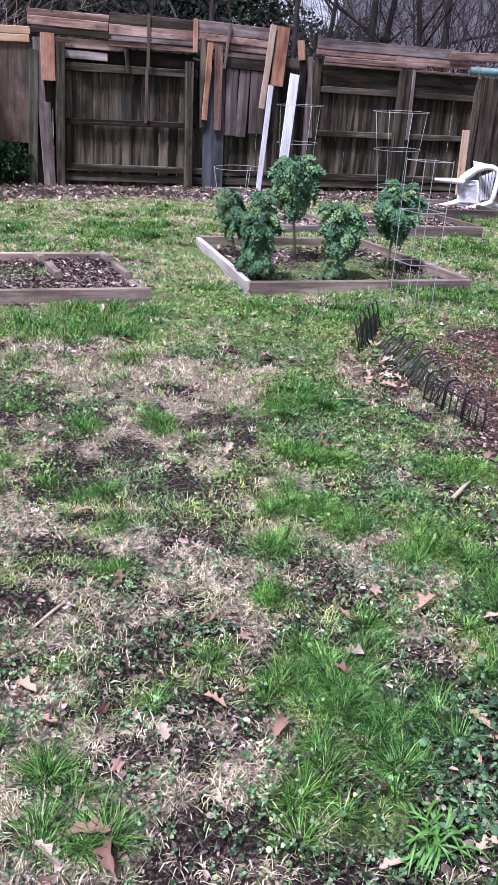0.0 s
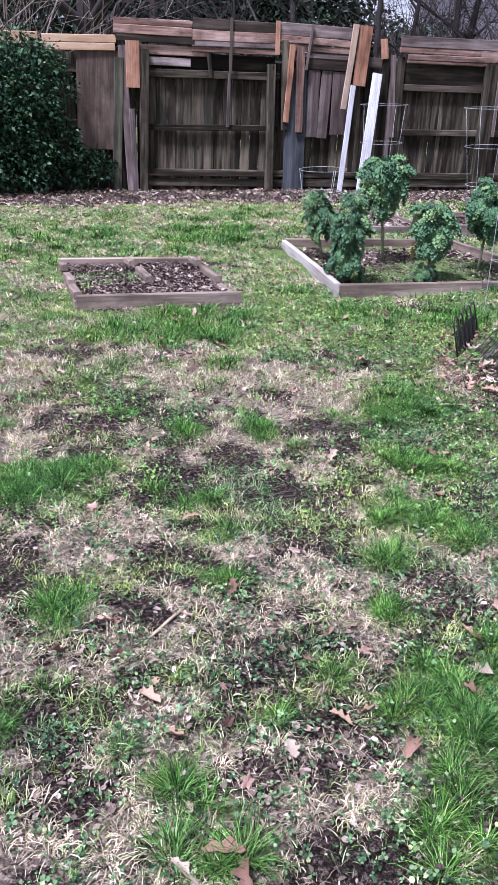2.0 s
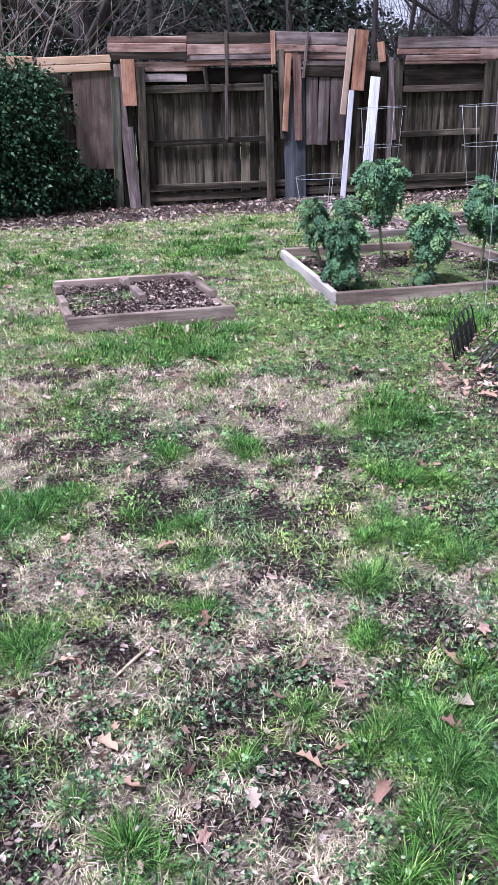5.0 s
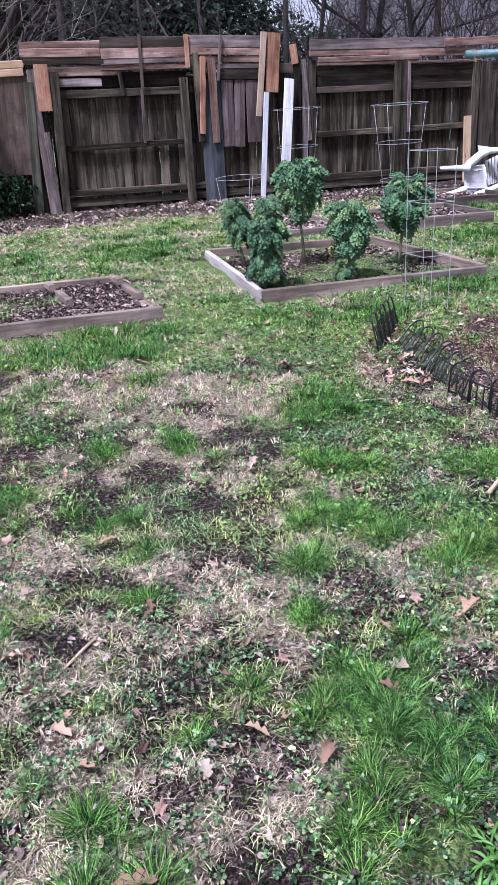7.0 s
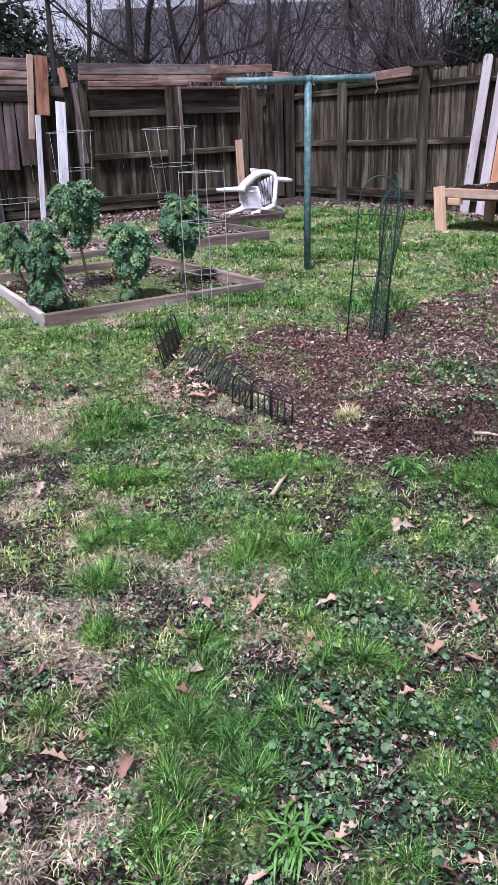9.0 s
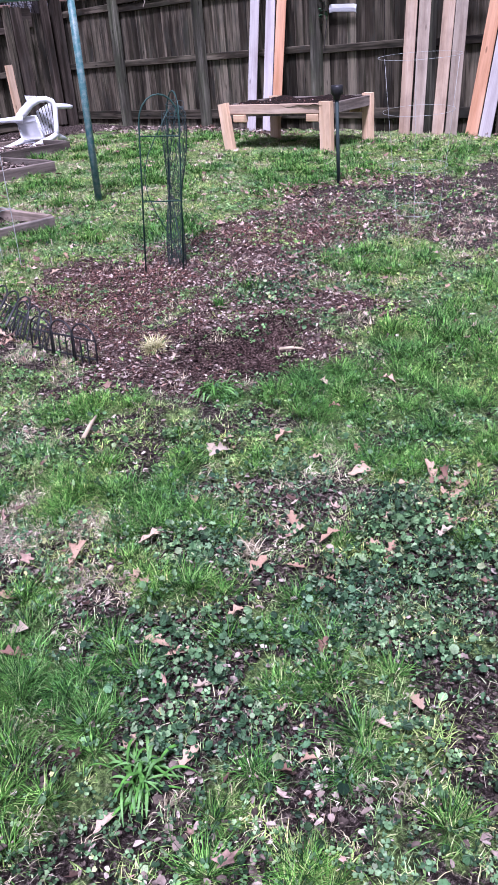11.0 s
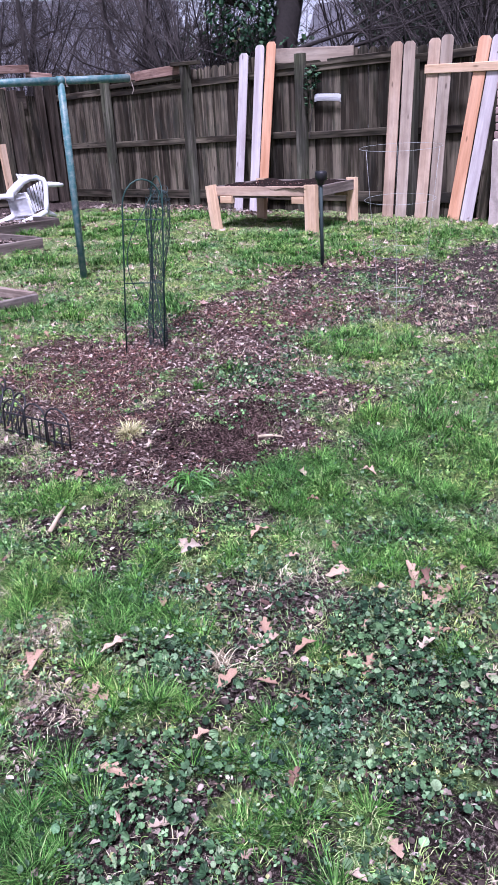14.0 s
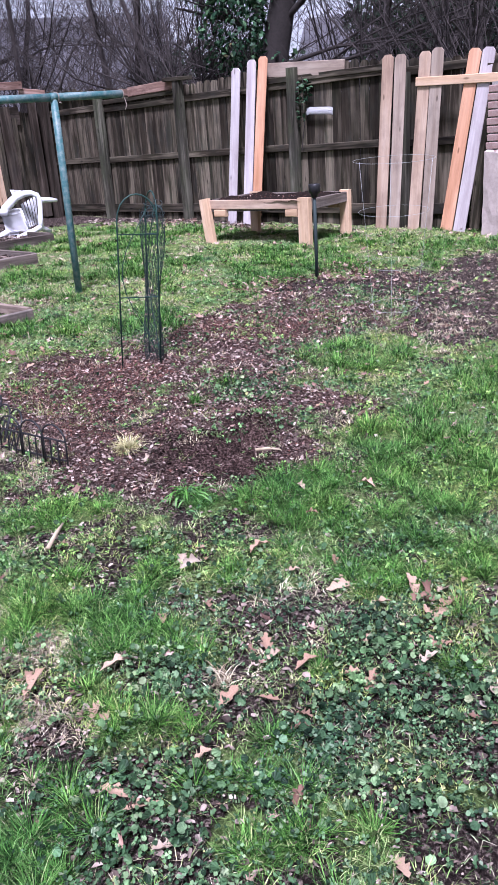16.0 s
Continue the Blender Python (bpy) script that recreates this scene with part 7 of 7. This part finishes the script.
bare_tree(8.0, 12.3, 4.8, 0.06, 42, "dark forked tree close behind the fence", (-0.2, 0), 4, BARK_DARK)
bare_tree(9.3, 12.9, 5.6, 0.07, 43, "dark tree with crossing limbs", (0.3, 0.05), 4, BARK_DARK)
bare_tree(10.0, 10.4, 5.0, 0.06, 44, "dark bare tree beyond the east fence", (0.05, -0.2), 4, BARK_DARK)
bare_tree(10.5, 6.3, 5.2, 0.06, 45, "dark bare tree with level limbs", (0.05, -0.25), 4, BARK_DARK)
bare_tree(3.2, 12.6, 5.0, 0.04, 46, "slim grey sapling behind the fence", (0.05, 0), 4, BARK)


def bare_shrub(x, y, n, height, seed, label, mat=BARK):
    """Many thin stems fanning up from one stool, with fine twigs."""
    t = thing("bare_shrub", (x, y, gz(min(x, 20), min(y, 22)) - 0.1), label, "shrub", "bare shrubs beyond the fence")
    ROOT[:] = [x, y]
    r = random.Random(seed)
    bm, tw = bmesh.new(), bmesh.new()
    for k in range(n):
        a = r.uniform(0, 6.3)
        s = r.uniform(0.1, 0.75)
        grow(bm, Vector((0.25 * math.cos(a), 0.25 * math.sin(a), 0)), Vector((s * math.cos(a), s * math.sin(a), 1)).normalized(), height * r.uniform(0.6, 1.0), r.uniform(0.013, 0.024), 2, r, tw, 0.0, 0.42)
    tagged(part("stool", bm, mat, t, smooth=True), kind="stuff")
    tagged(part("twig_crown", tw, mat, t), kind="stuff")


for k, (x, y, h) in enumerate(((-0.3, 12.3, 3.6), (1.0, 14.5, 4.5), (7.4, 14.2, 4.6), (8.6, 12.4, 3.8), (9.7, 13.6, 4.6), (10.6, 12.6, 4.2), (10.4, 10.6, 3.8), (11.0, 9.2, 4.2), (10.2, 8.5, 3.4), (11.8, 10.4, 5.0), (10.6, 5.4, 3.6), (11.6, 4.8, 4.4), (10.6, 3.6, 3.6), (12.5, 7.2, 5.0), (12.4, 3.0, 4.6))):
    bare_shrub(x, y, 16, h, 300 + k, "leafless shrub with a tangle of twigs", (BARK, BARK_DARK, BARK)[k % 3] if k else TWIG_PALE)


def ivy_tree():
    t = thing("ivy_covered_tree", (9.75, 7.15, 0.0), "large dark tree trunk wrapped in ivy", "tree")
    ROOT[:] = [9.75, 7.15]
    r = random.Random(31)
    bm, tw = bmesh.new(), bmesh.new()
    tube(bm, [(0, 0.1, 0), (0.0, 0.0, 1.2), (-0.02, -0.08, 2.2), (0.05, -0.28, 3.2), (0.1, -0.6, 4.6), (0.1, -0.7, 6.5)], [0.26, 0.21, 0.18, 0.17, 0.13, 0.09], 11, False)
    for z, way, l, rr in ((1.9, (0.05, -0.9, 0.22), 2.6, 0.035), (2.05, (0.2, -0.9, 0.1), 3.2, 0.03), (2.5, (0.1, -0.8, 0.5), 2.4, 0.05), (2.9, (0.2, 0.7, 0.5), 2.4, 0.06), (3.3, (-0.4, 0.4, 0.8), 2.0, 0.05), (2.4, (0, 0.8, 0.3), 1.6, 0.04)):
        grow(bm, Vector((0, -0.1 if z < 2.6 else -0.2, z)), Vector(way).normalized(), l, rr, 2, r, tw, 0.02, 0.5)
    part("trunk", bm, BARK_DARK, t, smooth=True)
    tagged(part("twig_crown", tw, BARK_DARK, t), kind="stuff")
    leaf_cloud("ivy", [(-0.15, 0.45, 2.6, 0.4, 0.55, 0.7), (-0.1, 0.15, 3.3, 0.4, 0.5, 0.7), (-0.1, 0.8, 3.3, 0.4, 0.5, 0.6), (0.0, 0.0, 1.9, 0.3, 0.3, 0.6), (-0.1, 0.5, 4.2, 0.5, 0.7, 0.7), (-0.1, -0.3, 4.4, 0.4, 0.5, 0.6)], 5200, 0.085, IVY, t, 102, "dark glossy ivy leaves")


ivy_tree()


def vine():
    v = thing("ivy_vine", (8.84, 6.02, 1.6), "thin ivy vine hanging on fence", "vine")
    bm = bmesh.new()
    tube(bm, [(0, 0.02, 0.25), (0.0, -0.02, 0.1), (0.01, 0.03, -0.1), (0.0, 0.0, -0.3), (0, 0.05, -0.6)], 0.005, 5)
    part("stem", bm, BARK_DARK, v)
    leaf_cloud("leaves", [(0.0, 0.0, 0.1, 0.03, 0.09, 0.14), (0.0, 0.02, -0.12, 0.03, 0.06, 0.2)], 90, 0.055, IVY, v, 103, "", -2.0)


vine()


def evergreen(x, y, blobs, n, size, seed, label, mat=HEDGE_FAR):
    t = thing("evergreen_tree", (x, y, 0), label, "evergreen tree", "evergreens beyond the fence")
    bm = bmesh.new()
    h = max(b[2] for b in blobs)
    tube(bm, [(0, 0, -0.1), (0.05, 0, h * 0.5), (0, 0.05, h)], [0.22, 0.15, 0.05], 8)
    for k in range(6):
        a = k * 1.1
        z = h * (0.3 + 0.1 * k)
        tube(bm, [(0, 0, z), (0.9 * math.cos(a), 0.9 * math.sin(a), z + 0.3)], [0.06, 0.02], 6)
    part("trunk", bm, BARK_DARK, t)
    leaf_cloud("crown", blobs, n, size, mat, t, seed)


evergreen(5.2, 17.3, [(0, 0, 2.4, 2.3, 1.5, 1.7), (-1.4, 0.2, 2.2, 1.5, 1.3, 1.5), (0.95, 0, 2.4, 1.2, 1.3, 1.2), (0.0, 0, 3.6, 1.4, 1.2, 1.0)], 24000, 0.13, 111, "broad dark evergreen behind the fence")
evergreen(1.8, 18.5, [(0, 0, 2.3, 1.6, 1.3, 1.7), (-1.5, 0.4, 2.6, 1.5, 1.2, 1.8), (0.3, 0, 3.9, 1.2, 1.0, 1.2)], 11000, 0.16, 112, "dark shaggy evergreen tree far behind")
evergreen(-1.5, 15.5, [(0, 0, 2.2, 1.8, 1.2, 1.6), (0.8, 0.2, 3.3, 1.4, 1.1, 1.2), (-1.2, 0, 3.0, 1.3, 1.0, 1.4)], 9000, 0.14, 113, "dark evergreen behind the ivy hedge")
evergreen(8.1, 16.5, [(0, 0, 1.8, 1.4, 1.0, 1.1), (1.2, 0.4, 1.7, 1.0, 0.9, 0.9)], 6500, 0.14, 114, "low evergreen bush among bare trees")
evergreen(12.9, 11.3, [(0, 0, 1.9, 1.1, 0.9, 1.0), (0.9, -0.8, 2.0, 0.9, 0.8, 0.9)], 5000, 0.13, 115, "evergreen bush behind the corner")
evergreen(13.5, 6.0, [(0, 0, 2.2, 1.2, 1.4, 1.3), (0.3, -1.3, 2.4, 1.0, 1.2, 1.4), (0, 1.1, 2.8, 1.0, 1.0, 1.2)], 8000, 0.14, 116, "dark evergreen behind the east fence")


def house(cx, cy, turn, w, d, eave, ridge, label, wall_mat, chimney=None):
    """A gabled house with its ridge across, walls, roof, windows and a chimney."""
    h = thing("house", (0, 0, 0), label, "house", m=Matrix.Translation((cx, cy, 0.2)) @ Matrix.Rotation(turn, 4, "Z"))
    bm = bmesh.new()
    pts = [(-w / 2, -d / 2, 0), (w / 2, -d / 2, 0), (w / 2, d / 2, 0), (-w / 2, d / 2, 0), (-w / 2, -d / 2, eave), (w / 2, -d / 2, eave), (w / 2, d / 2, eave), (-w / 2, d / 2, eave), (-w / 2, 0, ridge - 0.1), (w / 2, 0, ridge - 0.1)]
    v = [bm.verts.new(p) for p in pts]
    for q in ((0, 1, 5, 4), (2, 3, 7, 6), (1, 2, 6, 9, 5), (3, 0, 4, 8, 7)):
        bm.faces.new([v[k] for k in q])
    part("wall", bm, wall_mat, h)
    for s in (-1, 1):
        bm = bmesh.new()
        o = 0.3
        q = [(-w / 2 - o, s * (d / 2 + o), eave - 0.15), (w / 2 + o, s * (d / 2 + o), eave - 0.15), (w / 2 + o, 0, ridge), (-w / 2 - o, 0, ridge)]
        bm.faces.new([bm.verts.new(p) for p in q])
        bmesh.ops.solidify(bm, geom=list(bm.faces), thickness=0.12)
        roof = part("roof", bm, ROOFING, h)
    for k in range(3):
        x = -w / 2 + w * (k + 0.5) / 3
        bm = bmesh.new()
        bmesh.ops.create_cube(bm, size=1)
        bmesh.ops.scale(bm, verts=bm.verts, vec=(1.0, 0.08, 1.2))
        bmesh.ops.translate(bm, verts=bm.verts, vec=(x, -d / 2, eave * 0.55))
        window = part("window", bm, SIDING, h)
        bm = bmesh.new()
        bmesh.ops.create_cube(bm, size=1)
        bmesh.ops.scale(bm, verts=bm.verts, vec=(0.86, 0.03, 1.06))
        bmesh.ops.translate(bm, verts=bm.verts, vec=(x, -d / 2 - 0.035, eave * 0.55))
        part("pane", bm, WINDOW_DARK, window)
    if chimney is not None:
        bm = bmesh.new()
        bmesh.ops.create_cube(bm, size=1)
        bmesh.ops.scale(bm, verts=bm.verts, vec=(0.6, 0.6, 1.4))
        bmesh.ops.translate(bm, verts=bm.verts, vec=(chimney, 0, ridge))
        part("chimney", bm, BRICK, roof, "red brick chimney")


house(18.2, 24.2, -0.64, 10.0, 7.0, 1.9, 5.0, "grey-roofed house beyond bare trees", SIDING, -1.6)
house(5.2, 36.0, 0.5, 9.0, 7.0, 4.0, 6.6, "pale house far behind dark evergreens", SIDING)
house(33.0, 15.0, -1.1, 12.0, 8.0, 3.0, 5.2, "pale house glimpsed past the east fence", SIDING)
